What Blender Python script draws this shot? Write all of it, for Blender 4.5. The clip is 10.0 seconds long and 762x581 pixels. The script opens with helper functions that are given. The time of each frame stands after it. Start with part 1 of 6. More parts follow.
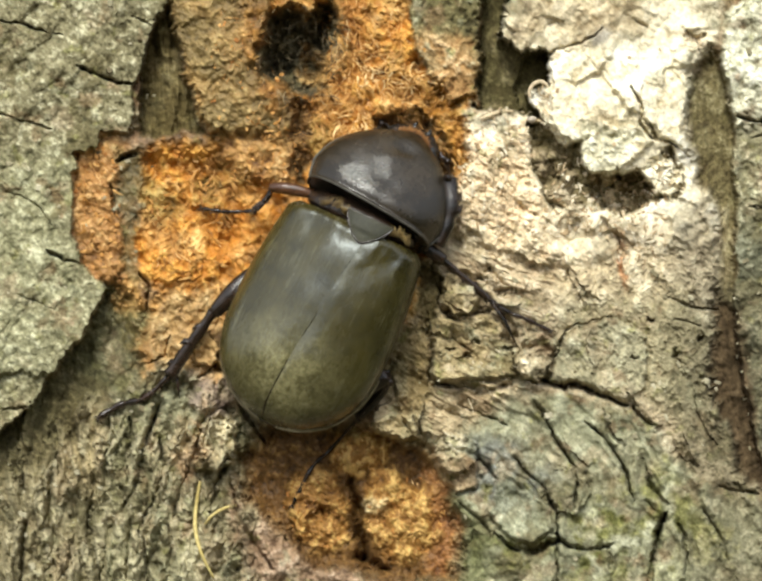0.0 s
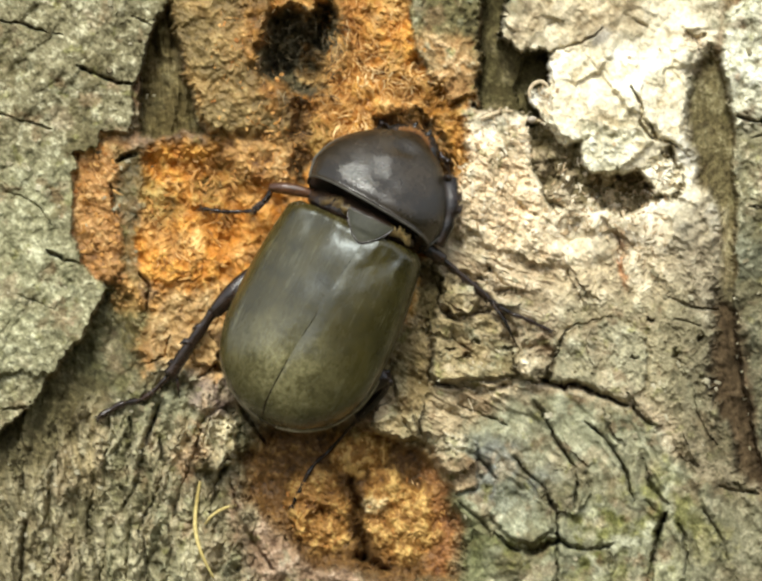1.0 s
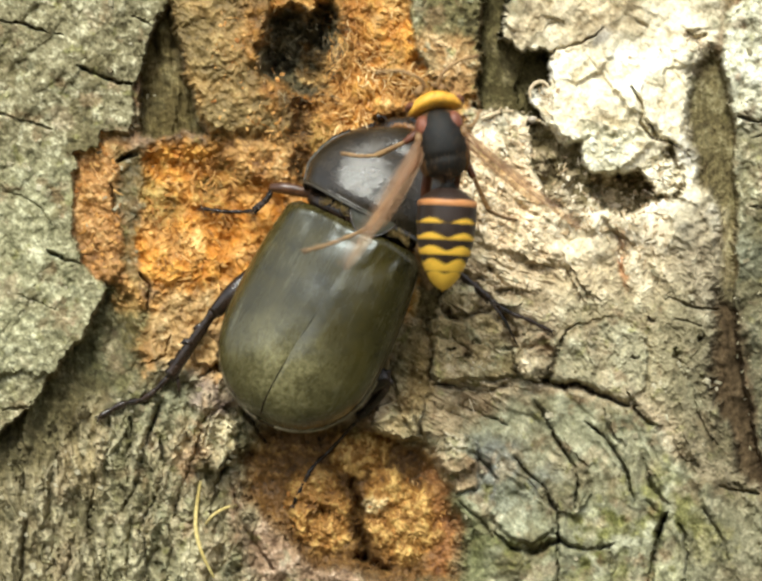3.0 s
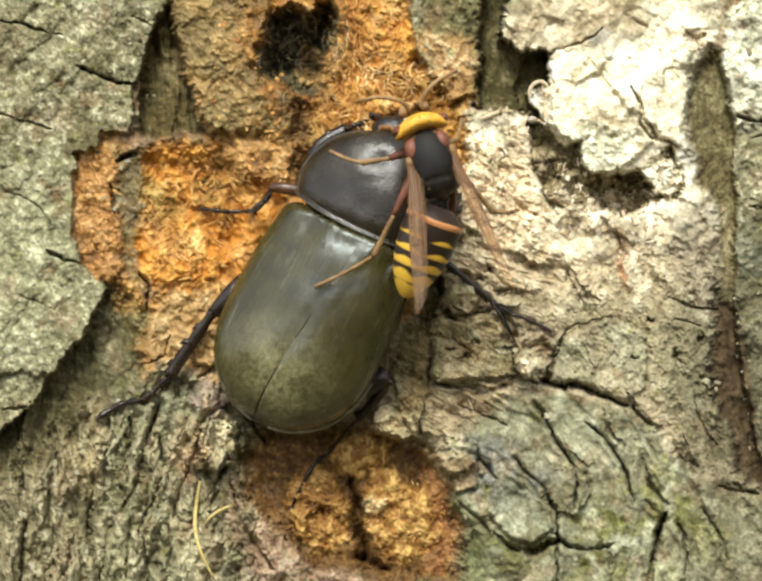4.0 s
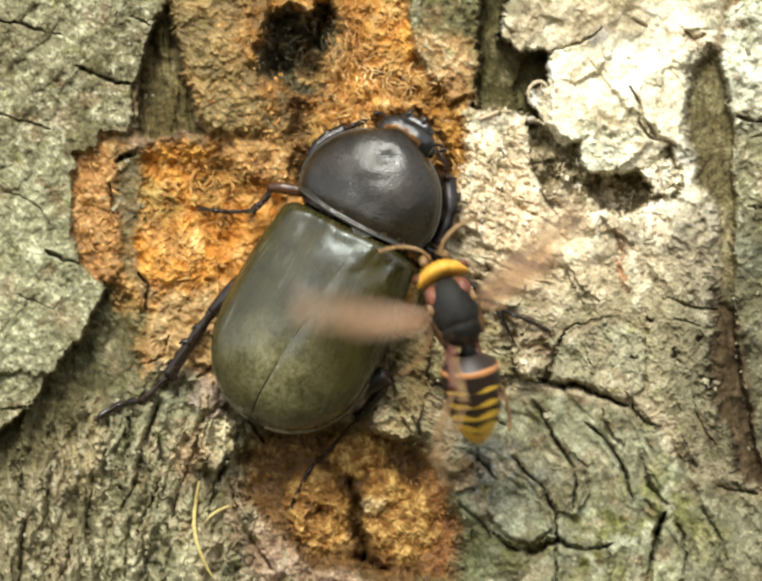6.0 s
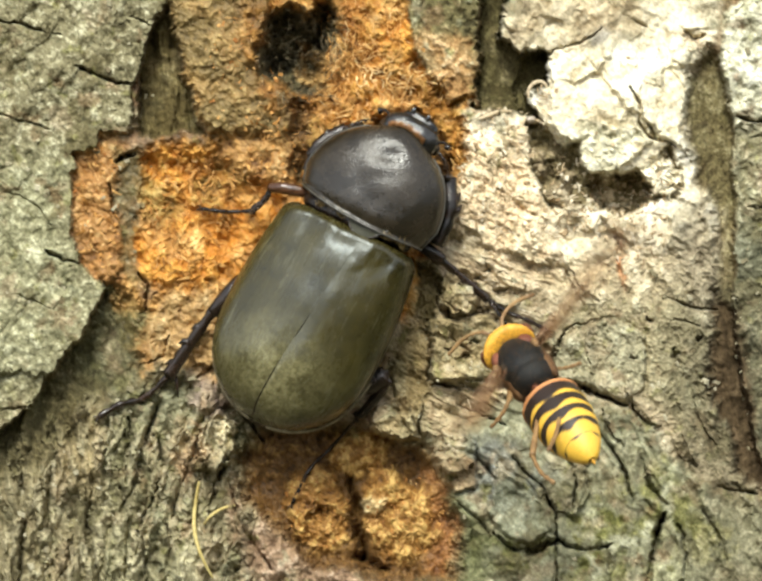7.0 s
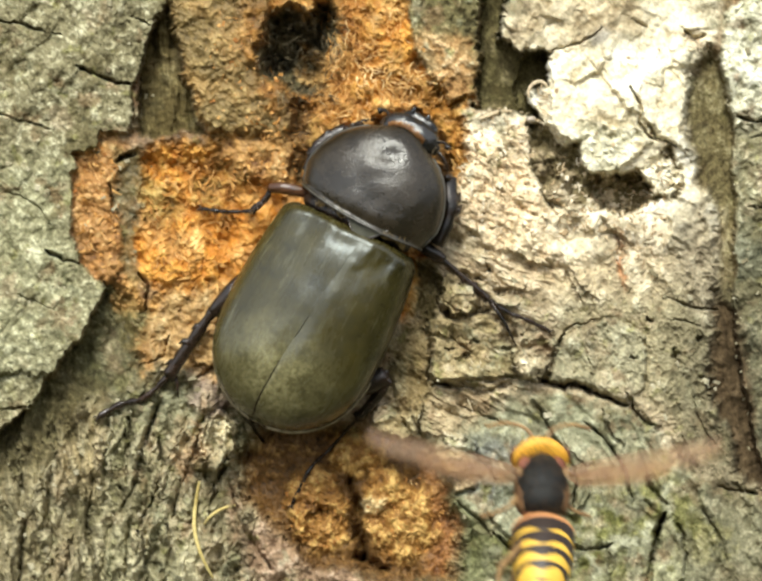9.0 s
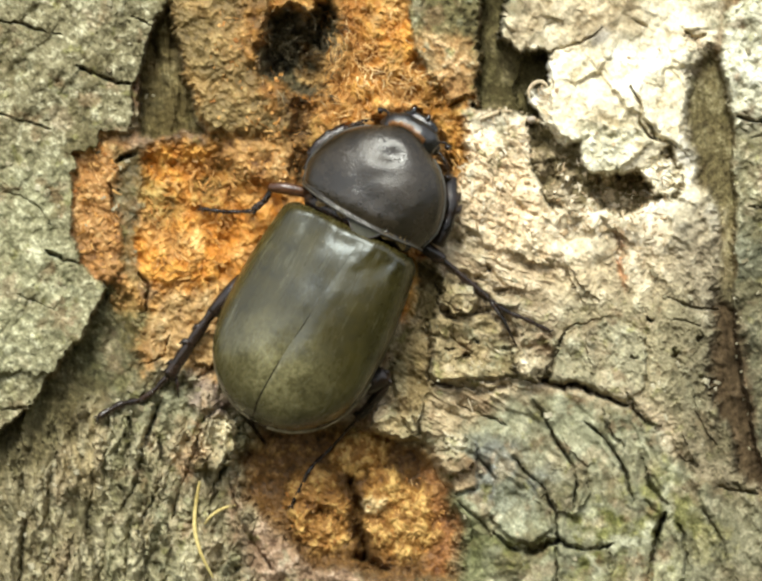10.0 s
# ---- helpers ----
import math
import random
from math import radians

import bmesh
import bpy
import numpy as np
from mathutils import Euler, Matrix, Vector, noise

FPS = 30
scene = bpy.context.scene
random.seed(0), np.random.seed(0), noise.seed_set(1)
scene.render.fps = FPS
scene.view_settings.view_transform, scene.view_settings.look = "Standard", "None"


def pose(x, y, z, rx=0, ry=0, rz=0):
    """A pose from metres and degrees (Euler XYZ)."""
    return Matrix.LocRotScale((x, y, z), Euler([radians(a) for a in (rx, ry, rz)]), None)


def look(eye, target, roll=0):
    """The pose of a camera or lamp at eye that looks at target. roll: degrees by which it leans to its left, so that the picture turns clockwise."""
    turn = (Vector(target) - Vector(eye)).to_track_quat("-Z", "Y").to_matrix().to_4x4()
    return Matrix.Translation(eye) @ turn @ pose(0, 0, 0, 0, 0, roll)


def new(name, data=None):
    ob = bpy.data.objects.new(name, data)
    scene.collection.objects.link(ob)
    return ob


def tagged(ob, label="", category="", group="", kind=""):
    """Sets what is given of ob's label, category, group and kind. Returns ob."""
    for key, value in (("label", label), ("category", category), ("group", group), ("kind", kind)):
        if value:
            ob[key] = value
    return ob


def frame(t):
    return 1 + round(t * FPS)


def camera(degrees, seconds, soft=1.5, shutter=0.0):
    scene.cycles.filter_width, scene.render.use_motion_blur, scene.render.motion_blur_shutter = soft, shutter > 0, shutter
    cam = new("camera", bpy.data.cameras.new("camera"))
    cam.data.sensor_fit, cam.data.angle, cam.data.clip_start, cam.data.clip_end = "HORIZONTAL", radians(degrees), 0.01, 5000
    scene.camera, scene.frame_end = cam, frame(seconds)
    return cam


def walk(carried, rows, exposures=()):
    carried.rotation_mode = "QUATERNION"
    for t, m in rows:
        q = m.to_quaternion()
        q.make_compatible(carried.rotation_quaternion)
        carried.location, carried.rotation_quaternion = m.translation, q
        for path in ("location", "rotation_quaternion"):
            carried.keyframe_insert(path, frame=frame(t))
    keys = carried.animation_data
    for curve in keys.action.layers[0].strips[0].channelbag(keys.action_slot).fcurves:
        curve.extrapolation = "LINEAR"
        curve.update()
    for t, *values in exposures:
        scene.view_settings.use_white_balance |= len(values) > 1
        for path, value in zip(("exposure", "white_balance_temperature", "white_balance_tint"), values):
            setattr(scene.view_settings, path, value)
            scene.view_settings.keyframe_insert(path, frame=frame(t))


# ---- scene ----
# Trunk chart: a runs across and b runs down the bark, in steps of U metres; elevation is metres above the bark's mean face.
U = 0.0000646
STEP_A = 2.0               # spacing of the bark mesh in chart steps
DIST = 784 * U / math.tan(radians(10.0))
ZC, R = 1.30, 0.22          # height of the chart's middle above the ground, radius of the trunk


def at(a, b, h=0.0):
    x, z = (a - 784) * U, (598 - b) * U
    y = R - math.sqrt(max(R * R - x * x, 0)) - h
    k = (DIST + y) / DIST
    return Vector((x * k, y, ZC + z * k))


EXPOSURE, SKY, SUN = 0.82, 0.15, 2.4

# ---- camera ----
cam = camera(20.0, 10.0, soft=2.75, shutter=0.6)
STEP = 20.0 / 1568          # the hand-held sway is about two thousandths of the picture
EYE = (0, -DIST, ZC)
walk(cam, [(t, pose(*EYE, 90, 0, -s * STEP)) for t, s in
           ((0, 0.0), (1.0, 0.0), (1.7, -1.2), (2.7, -1.2), (4.0, 0.0), (4.8, 0.2), (5.5, 1.6), (7.5, 2.2), (9.0, 1.8), (10.0, 1.2))],
     exposures=[(0, EXPOSURE, 6500, 10), (1.8, EXPOSURE, 6500, 10), (2.6, EXPOSURE + 0.10, 6500, 9), (10, EXPOSURE + 0.10, 6500, 9)])

# ---- world, sun ----
world = bpy.data.worlds.new("sky")
scene.world = world
world.use_nodes = True
wn = world.node_tree
sky = wn.nodes.new("ShaderNodeTexSky")
sky.sky_type, sky.sun_disc = "NISHITA", False
SUN_FROM = Vector((-0.12, -0.80, 0.80)).normalized()
sky.sun_elevation = math.asin(SUN_FROM.z)
sky.sun_rotation = math.atan2(SUN_FROM.x, SUN_FROM.y)
haze = wn.nodes.new("ShaderNodeHueSaturation")       # thin cloud takes the blue out of the sky
haze.inputs["Saturation"].default_value = 0.22
wn.links.new(sky.outputs[0], haze.inputs["Color"])
back = wn.nodes["Background"]
wn.links.new(haze.outputs[0], back.inputs[0])
back.inputs[1].default_value = SKY
lamp = bpy.data.lights.new("sun", "SUN")
lamp.energy, lamp.angle, lamp.color = SUN, radians(19), (0.965, 0.97, 0.86)
sun = new("sun", lamp)
sun.matrix_world = look(SUN_FROM * 3, (0, 0, 0))


# ---- materials ----
def material(name, rough=0.8, spec=0.3):
    m = bpy.data.materials.new(name)
    m.use_nodes = True
    p = m.node_tree.nodes["Principled BSDF"]
    p.inputs["Roughness"].default_value = rough
    p.inputs["Specular IOR Level"].default_value = spec
    return m, m.node_tree, p


def noise_node(nt, scale, detail=4, rough=0.6):
    n = nt.nodes.new("ShaderNodeTexNoise")
    n.inputs["Scale"].default_value, n.inputs["Detail"].default_value, n.inputs["Roughness"].default_value = scale, detail, rough
    c = nt.nodes.new("ShaderNodeTexCoord")
    nt.links.new(c.outputs["Object"], n.inputs["Vector"])
    return n


def ramp(nt, source, stops):
    r = nt.nodes.new("ShaderNodeValToRGB")
    while len(r.color_ramp.elements) < len(stops):
        r.color_ramp.elements.new(0.5)
    for e, (p, c) in zip(r.color_ramp.elements, stops):
        e.position, e.color = p, (*c, 1)
    nt.links.new(source, r.inputs[0])
    return r


def blend(nt, kind, fac, c1, c2):
    m = nt.nodes.new("ShaderNodeMix")
    m.data_type, m.blend_type = "RGBA", kind
    for socket, v in ((m.inputs[0], fac), (m.inputs[6], c1), (m.inputs[7], c2)):
        if isinstance(v, (int, float)):
            socket.default_value = v
        elif isinstance(v, tuple):
            socket.default_value = (*v, 1)
        else:
            nt.links.new(v, socket)
    return m.outputs[2]


def relief(nt, p, scale, strength, distance, detail=5):
    n = noise_node(nt, scale, detail, 0.7)
    b = nt.nodes.new("ShaderNodeBump")
    b.inputs["Strength"].default_value, b.inputs["Distance"].default_value = strength, distance
    nt.links.new(n.outputs[0], b.inputs["Height"])
    nt.links.new(b.outputs[0], p.inputs["Normal"])


def two_scale(name, dark, light, coarse, fine, rough, spec=0.35, bump=0.3, bump_scale=None, coat=0.0):
    """A surface that varies between two colours at a coarse and at a fine scale."""
    m, nt, p = material(name, rough, spec)
    n1, n2 = noise_node(nt, coarse, 4), noise_node(nt, fine, 4)
    r1 = ramp(nt, n1.outputs[0], ((0.3, dark), (0.7, light)))
    r2 = ramp(nt, n2.outputs[0], ((0.3, (0.7, 0.7, 0.7)), (0.7, (1.2, 1.2, 1.2))))
    nt.links.new(blend(nt, "MULTIPLY", 1.0, r1.outputs[0], r2.outputs[0]), p.inputs["Base Color"])
    rr = nt.nodes.new("ShaderNodeMapRange")
    rr.inputs[1].default_value, rr.inputs[2].default_value, rr.inputs[3].default_value, rr.inputs[4].default_value = 0.3, 0.7, rough - 0.08, rough + 0.1
    nt.links.new(n1.outputs[0], rr.inputs[0])
    nt.links.new(rr.outputs[0], p.inputs["Roughness"])
    p.inputs["Coat Weight"].default_value = coat
    if bump:
        relief(nt, p, bump_scale or fine * 1.5, bump, 0.0002)
    return m


def pigment(name, attr, rough, spec=0.2, fine=2600, bump=0.22, vary=(0.82, 1.16)):
    """A surface whose colour comes from the pigment laid on its mesh, broken up by grain."""
    m, nt, p = material(name, rough, spec)
    a = nt.nodes.new("ShaderNodeAttribute")
    a.attribute_name = attr
    n2 = noise_node(nt, fine, 5, 0.7)
    r2 = ramp(nt, n2.outputs[0], ((0.3, (vary[0],) * 3), (0.7, (vary[1],) * 3)))
    nt.links.new(blend(nt, "MULTIPLY", 1.0, a.outputs["Color"], r2.outputs[0]), p.inputs["Base Color"])
    relief(nt, p, fine * 0.8, bump, 0.00035)
    return m


M_BARK = pigment("lichened bark", "tone", 0.9, 0.15)
M_WOOD = pigment("weathered bare wood", "tone", 0.85, 0.2)
M_GNAWED = pigment("moist gnawed wood", "tone", 0.62, 0.35, fine=1500, bump=0.18)


def elytron_material():
    """Dull olive chitin with faint lengthwise streaks, worn and dusty towards the tail."""
    m, nt, p = material("dull beetle wing case", 0.3, 0.6)
    # cool tint in the sheen stands in for blue sky reflected there
    p.inputs["Specular Tint"].default_value = (0.86, 0.95, 1.0, 1)
    co = nt.nodes.new("ShaderNodeTexCoord")
    stretch = nt.nodes.new("ShaderNodeMapping")
    stretch.inputs["Scale"].default_value = (1, 0.28, 1)
    nt.links.new(co.outputs["Object"], stretch.inputs[0])
    streak, patch_n, grain_n = noise_node(nt, 620, 5, 0.7), noise_node(nt, 170, 6, 0.72), noise_node(nt, 1700, 4, 0.75)
    nt.links.new(stretch.outputs[0], streak.inputs["Vector"])
    base = ramp(nt, patch_n.outputs[0], ((0.32, (0.020, 0.0165, 0.004)), (0.68, (0.058, 0.047, 0.012))))
    fine = ramp(nt, streak.outputs[0], ((0.3, (0.84, 0.84, 0.84)), (0.72, (1.18, 1.18, 1.16))))
    col = blend(nt, "MULTIPLY", 1.0, base.outputs[0], fine.outputs[0])
    spot = nt.nodes.new("ShaderNodeMapping")             # an oval round the seam near the tail
    spot.inputs["Location"].default_value = (-0.06, 1.50, 0)
    spot.inputs["Scale"].default_value = (140, 165, 0)
    nt.links.new(co.outputs["Object"], spot.inputs[0])
    reach = nt.nodes.new("ShaderNodeVectorMath")
    reach.operation = "LENGTH"
    nt.links.new(spot.outputs[0], reach.inputs[0])
    tail = nt.nodes.new("ShaderNodeMapRange")
    tail.inputs[1].default_value, tail.inputs[2].default_value, tail.inputs[4].default_value = 1.35, 0.3, 1.0
    nt.links.new(reach.outputs["Value"], tail.inputs[0])
    speck = ramp(nt, grain_n.outputs[0], ((0.40, (0, 0, 0)), (0.62, (1, 1, 1))))
    worn = ramp(nt, patch_n.outputs[0], ((0.30, (0.1, 0.1, 0.1)), (0.60, (1, 1, 1))))
    dust = nt.nodes.new("ShaderNodeMath")
    dust.operation = "MULTIPLY"
    both = blend(nt, "MULTIPLY", 0.75, worn.outputs[0], speck.outputs[0])
    nt.links.new(tail.outputs[0], dust.inputs[0])
    nt.links.new(both, dust.inputs[1])
    along = nt.nodes.new("ShaderNodeMapping")
    along.inputs["Scale"].default_value = (1, 0.07, 1)
    nt.links.new(co.outputs["Object"], along.inputs[0])
    scratch = noise_node(nt, 1500, 3, 0.6)
    nt.links.new(along.outputs[0], scratch.inputs["Vector"])
    thin = ramp(nt, scratch.outputs[0], ((0.60, (0, 0, 0)), (0.70, (0.5, 0.5, 0.5))))
    gone = blend(nt, "MULTIPLY", 1.0, thin.outputs[0], worn.outputs[0])
    col = blend(nt, "MIX", gone, col, (0.15, 0.145, 0.09))
    col = blend(nt, "MIX", dust.outputs[0], col, (0.22, 0.20, 0.10))
    mote = nt.nodes.new("ShaderNodeTexVoronoi")
    mote.inputs["Scale"].default_value = 420
    nt.links.new(co.outputs["Object"], mote.inputs["Vector"])
    dot = ramp(nt, mote.outputs["Distance"], ((0.02, (0.45, 0.45, 0.45)), (0.055, (0, 0, 0))))
    nt.links.new(blend(nt, "MIX", dot.outputs[0], col, (0.42, 0.37, 0.24)), p.inputs["Base Color"])
    rough = nt.nodes.new("ShaderNodeMapRange")
    rough.inputs[1].default_value, rough.inputs[2].default_value, rough.inputs[3].default_value, rough.inputs[4].default_value = 0.3, 0.7, 0.21, 0.33
    nt.links.new(streak.outputs[0], rough.inputs[0])
    nt.links.new(rough.outputs[0], p.inputs["Roughness"])
    b = nt.nodes.new("ShaderNodeBump")
    b.inputs["Strength"].default_value, b.inputs["Distance"].default_value = 0.10, 0.0002
    nt.links.new(streak.outputs[0], b.inputs["Height"])
    b2 = nt.nodes.new("ShaderNodeBump")
    b2.inputs["Strength"].default_value, b2.inputs["Distance"].default_value = 0.32, 0.00016
    nt.links.new(grain_n.outputs[0], b2.inputs["Height"])
    nt.links.new(b.outputs[0], b2.inputs["Normal"])
    nt.links.new(b2.outputs[0], p.inputs["Normal"])
    return m


M_ELYTRON = elytron_material()
M_SHIELD = two_scale("beetle shield", (0.012, 0.0098, 0.006), (0.036, 0.027, 0.0165), 210, 2000, 0.22, 0.5, 0, 2300)
nt_shield = M_SHIELD.node_tree
pits = nt_shield.nodes.new("ShaderNodeTexVoronoi")
pits.inputs["Scale"].default_value = 4200
co_shield = nt_shield.nodes.new("ShaderNodeTexCoord")
nt_shield.links.new(co_shield.outputs["Object"], pits.inputs["Vector"])
worn_shield = noise_node(nt_shield, 700, 4, 0.7)
sum_shield = nt_shield.nodes.new("ShaderNodeMath")
sum_shield.operation = "MULTIPLY_ADD"
sum_shield.inputs[1].default_value = 0.5
nt_shield.links.new(worn_shield.outputs[0], sum_shield.inputs[0])
nt_shield.links.new(pits.outputs["Distance"], sum_shield.inputs[2])
bump_shield = nt_shield.nodes.new("ShaderNodeBump")
bump_shield.inputs["Strength"].default_value, bump_shield.inputs["Distance"].default_value = 0.24, 0.00018
nt_shield.links.new(sum_shield.outputs[0], bump_shield.inputs["Height"])
nt_shield.links.new(bump_shield.outputs[0], nt_shield.nodes["Principled BSDF"].inputs["Normal"])
M_CHITIN = two_scale("black chitin", (0.006, 0.005, 0.004), (0.030, 0.016, 0.009), 400, 2600, 0.2, 0.5, 0.35, 2200)
M_BROWN_CHITIN = two_scale("brown chitin", (0.035, 0.014, 0.006), (0.12, 0.05, 0.02), 400, 2600, 0.22, 0.5, 0.35, 2200)
M_BRISTLE = two_scale("dark bristle", (0.02, 0.012, 0.006), (0.09, 0.05, 0.02), 900, 4000, 0.5, 0.4, 0)
M_PLATE = two_scale("dark olive chitin plate", (0.016, 0.016, 0.007), (0.034, 0.033, 0.014), 300, 2800, 0.38, 0.22, 0.2, 2500)
M_HEAD = two_scale("glossy black head", (0.006, 0.006, 0.006), (0.02, 0.018, 0.016), 500, 2600, 0.14, 0.7, 0.5, 1300)
M_EDGE = two_scale("grey worn chitin edge", (0.025, 0.022, 0.016), (0.06, 0.055, 0.04), 600, 3000, 0.4, 0.5, 0.1)
M_RIM = two_scale("brown edge chitin", (0.14, 0.11, 0.055), (0.30, 0.25, 0.14), 500, 2500, 0.5, 0.4, 0.1)
M_HAIR = two_scale("golden hair", (0.16, 0.10, 0.03), (0.36, 0.26, 0.10), 900, 4000, 0.7, 0.3, 0)
M_AMBER_HAIR = two_scale("amber hair", (0.22, 0.09, 0.02), (0.46, 0.22, 0.07), 900, 4000, 0.6, 0.3, 0)
M_FUR = two_scale("brown hornet fur", (0.07, 0.032, 0.012), (0.19, 0.10, 0.042), 900, 4000, 0.7, 0.3, 0)
M_BLACK = two_scale("hornet black", (0.006, 0.006, 0.006), (0.016, 0.015, 0.012), 500, 3000, 0.55, 0.25, 0.5, 3500)
M_YELLOW = two_scale("hornet yellow", (0.56, 0.25, 0.025), (0.80, 0.44, 0.05), 500, 3000, 0.5, 0.4, 0.15, 4000)
M_RED = two_scale("hornet red brown", (0.07, 0.02, 0.009), (0.17, 0.055, 0.024), 600, 3500, 0.5, 0.4, 0.2)
M_SHOULDER = two_scale("hornet brick red", (0.12, 0.036, 0.018), (0.25, 0.085, 0.045), 600, 3500, 0.5, 0.4, 0.2)
M_LEG = two_scale("hornet leg amber", (0.13, 0.065, 0.025), (0.36, 0.22, 0.09), 350, 3000, 0.5, 0.4, 0.2)
M_VEIN = two_scale("wing vein", (0.10, 0.045, 0.02), (0.22, 0.11, 0.05), 500, 3000, 0.5, 0.4, 0)
M_ABDOMEN = pigment("hornet abdomen", "tone", 0.45, 0.45, fine=3500, bump=0.15, vary=(0.85, 1.12))
M_SAP = two_scale("sap", (0.25, 0.2, 0.14), (0.5, 0.44, 0.36), 600, 3000, 0.15, 0.8, 0)
M_GRASS = two_scale("dry straw", (0.42, 0.32, 0.10), (0.66, 0.55, 0.24), 300, 2500, 0.65, 0.3, 0.2)
M_LEAVES = two_scale("added leaf bank", (0.03, 0.045, 0.012), (0.09, 0.12, 0.035), 1.5, 9, 0.7, 0.3, 0)
M_CUT = two_scale("sawn wood", (0.20, 0.14, 0.08), (0.42, 0.33, 0.21), 40, 400, 0.8, 0.2, 0.2)
M_GROUND = two_scale("forest floor", (0.035, 0.03, 0.018), (0.09, 0.085, 0.04), 1.3, 30, 0.95, 0.1, 0)


def wing_material():
    m, nt, p = material("amber wing membrane", 0.22, 0.8)
    n, run = noise_node(nt, 1500, 3), nt.nodes.new("ShaderNodeMapping")
    run.inputs["Scale"].default_value = (0.12, 1, 1)         # pleats along the wing
    nt.links.new(nt.nodes["Texture Coordinate"].outputs["Object"], run.inputs[0])
    nt.links.new(run.outputs[0], n.inputs["Vector"])
    r = ramp(nt, n.outputs[0], ((0.3, (0.34, 0.20, 0.12)), (0.7, (0.62, 0.47, 0.35))))
    nt.links.new(r.outputs[0], p.inputs["Base Color"])
    t, mix = nt.nodes.new("ShaderNodeBsdfTransparent"), nt.nodes.new("ShaderNodeMixShader")
    t.inputs[0].default_value = (0.97, 0.91, 0.82, 1)
    mix.inputs[0].default_value = 0.175
    nt.links.new(t.outputs[0], mix.inputs[1])
    nt.links.new(p.outputs[0], mix.inputs[2])
    nt.links.new(mix.outputs[0], nt.nodes["Material Output"].inputs[0])
    return m


M_WING = wing_material()


def island_material(name, stops, rough=0.75):
    """Fibres and crumbs: one colour for each piece, by chance."""
    m, nt, p = material(name, rough, 0.25)
    g = nt.nodes.new("ShaderNodeNewGeometry")
    r = ramp(nt, g.outputs["Random Per Island"], stops)
    n2 = noise_node(nt, 2500, 3)
    r2 = ramp(nt, n2.outputs[0], ((0.3, (0.75, 0.75, 0.75)), (0.7, (1.15, 1.15, 1.15))))
    nt.links.new(blend(nt, "MULTIPLY", 1.0, r.outputs[0], r2.outputs[0]), p.inputs["Base Color"])
    return m


M_FIBRE = island_material("orange wood fibre", ((0.0, (0.30, 0.12, 0.03)), (0.45, (0.48, 0.23, 0.06)), (0.85, (0.60, 0.34, 0.11)), (1.0, (0.74, 0.50, 0.24))))
M_SHRED = island_material("gnawed wood shred", ((0.0, (0.24, 0.10, 0.02)), (0.5, (0.44, 0.21, 0.05)), (1.0, (0.64, 0.38, 0.13))), 0.65)
M_STRAND = island_material("dark wood strand", ((0.0, (0.06, 0.045, 0.025)), (0.6, (0.14, 0.11, 0.06)), (1.0, (0.34, 0.25, 0.13))))
M_GOLD = island_material("golden wood shaving", ((0.0, (0.50, 0.26, 0.07)), (0.5, (0.70, 0.42, 0.15)), (1.0, (0.86, 0.64, 0.32))))
M_PALE = island_material("pale wood splinter", ((0.0, (0.30, 0.20, 0.10)), (0.5, (0.54, 0.42, 0.26)), (1.0, (0.80, 0.72, 0.55))))
M_CRUMB = island_material("bark crumb", ((0.0, (0.14, 0.11, 0.06)), (0.5, (0.26, 0.23, 0.14)), (1.0, (0.44, 0.40, 0.28))), 0.9)


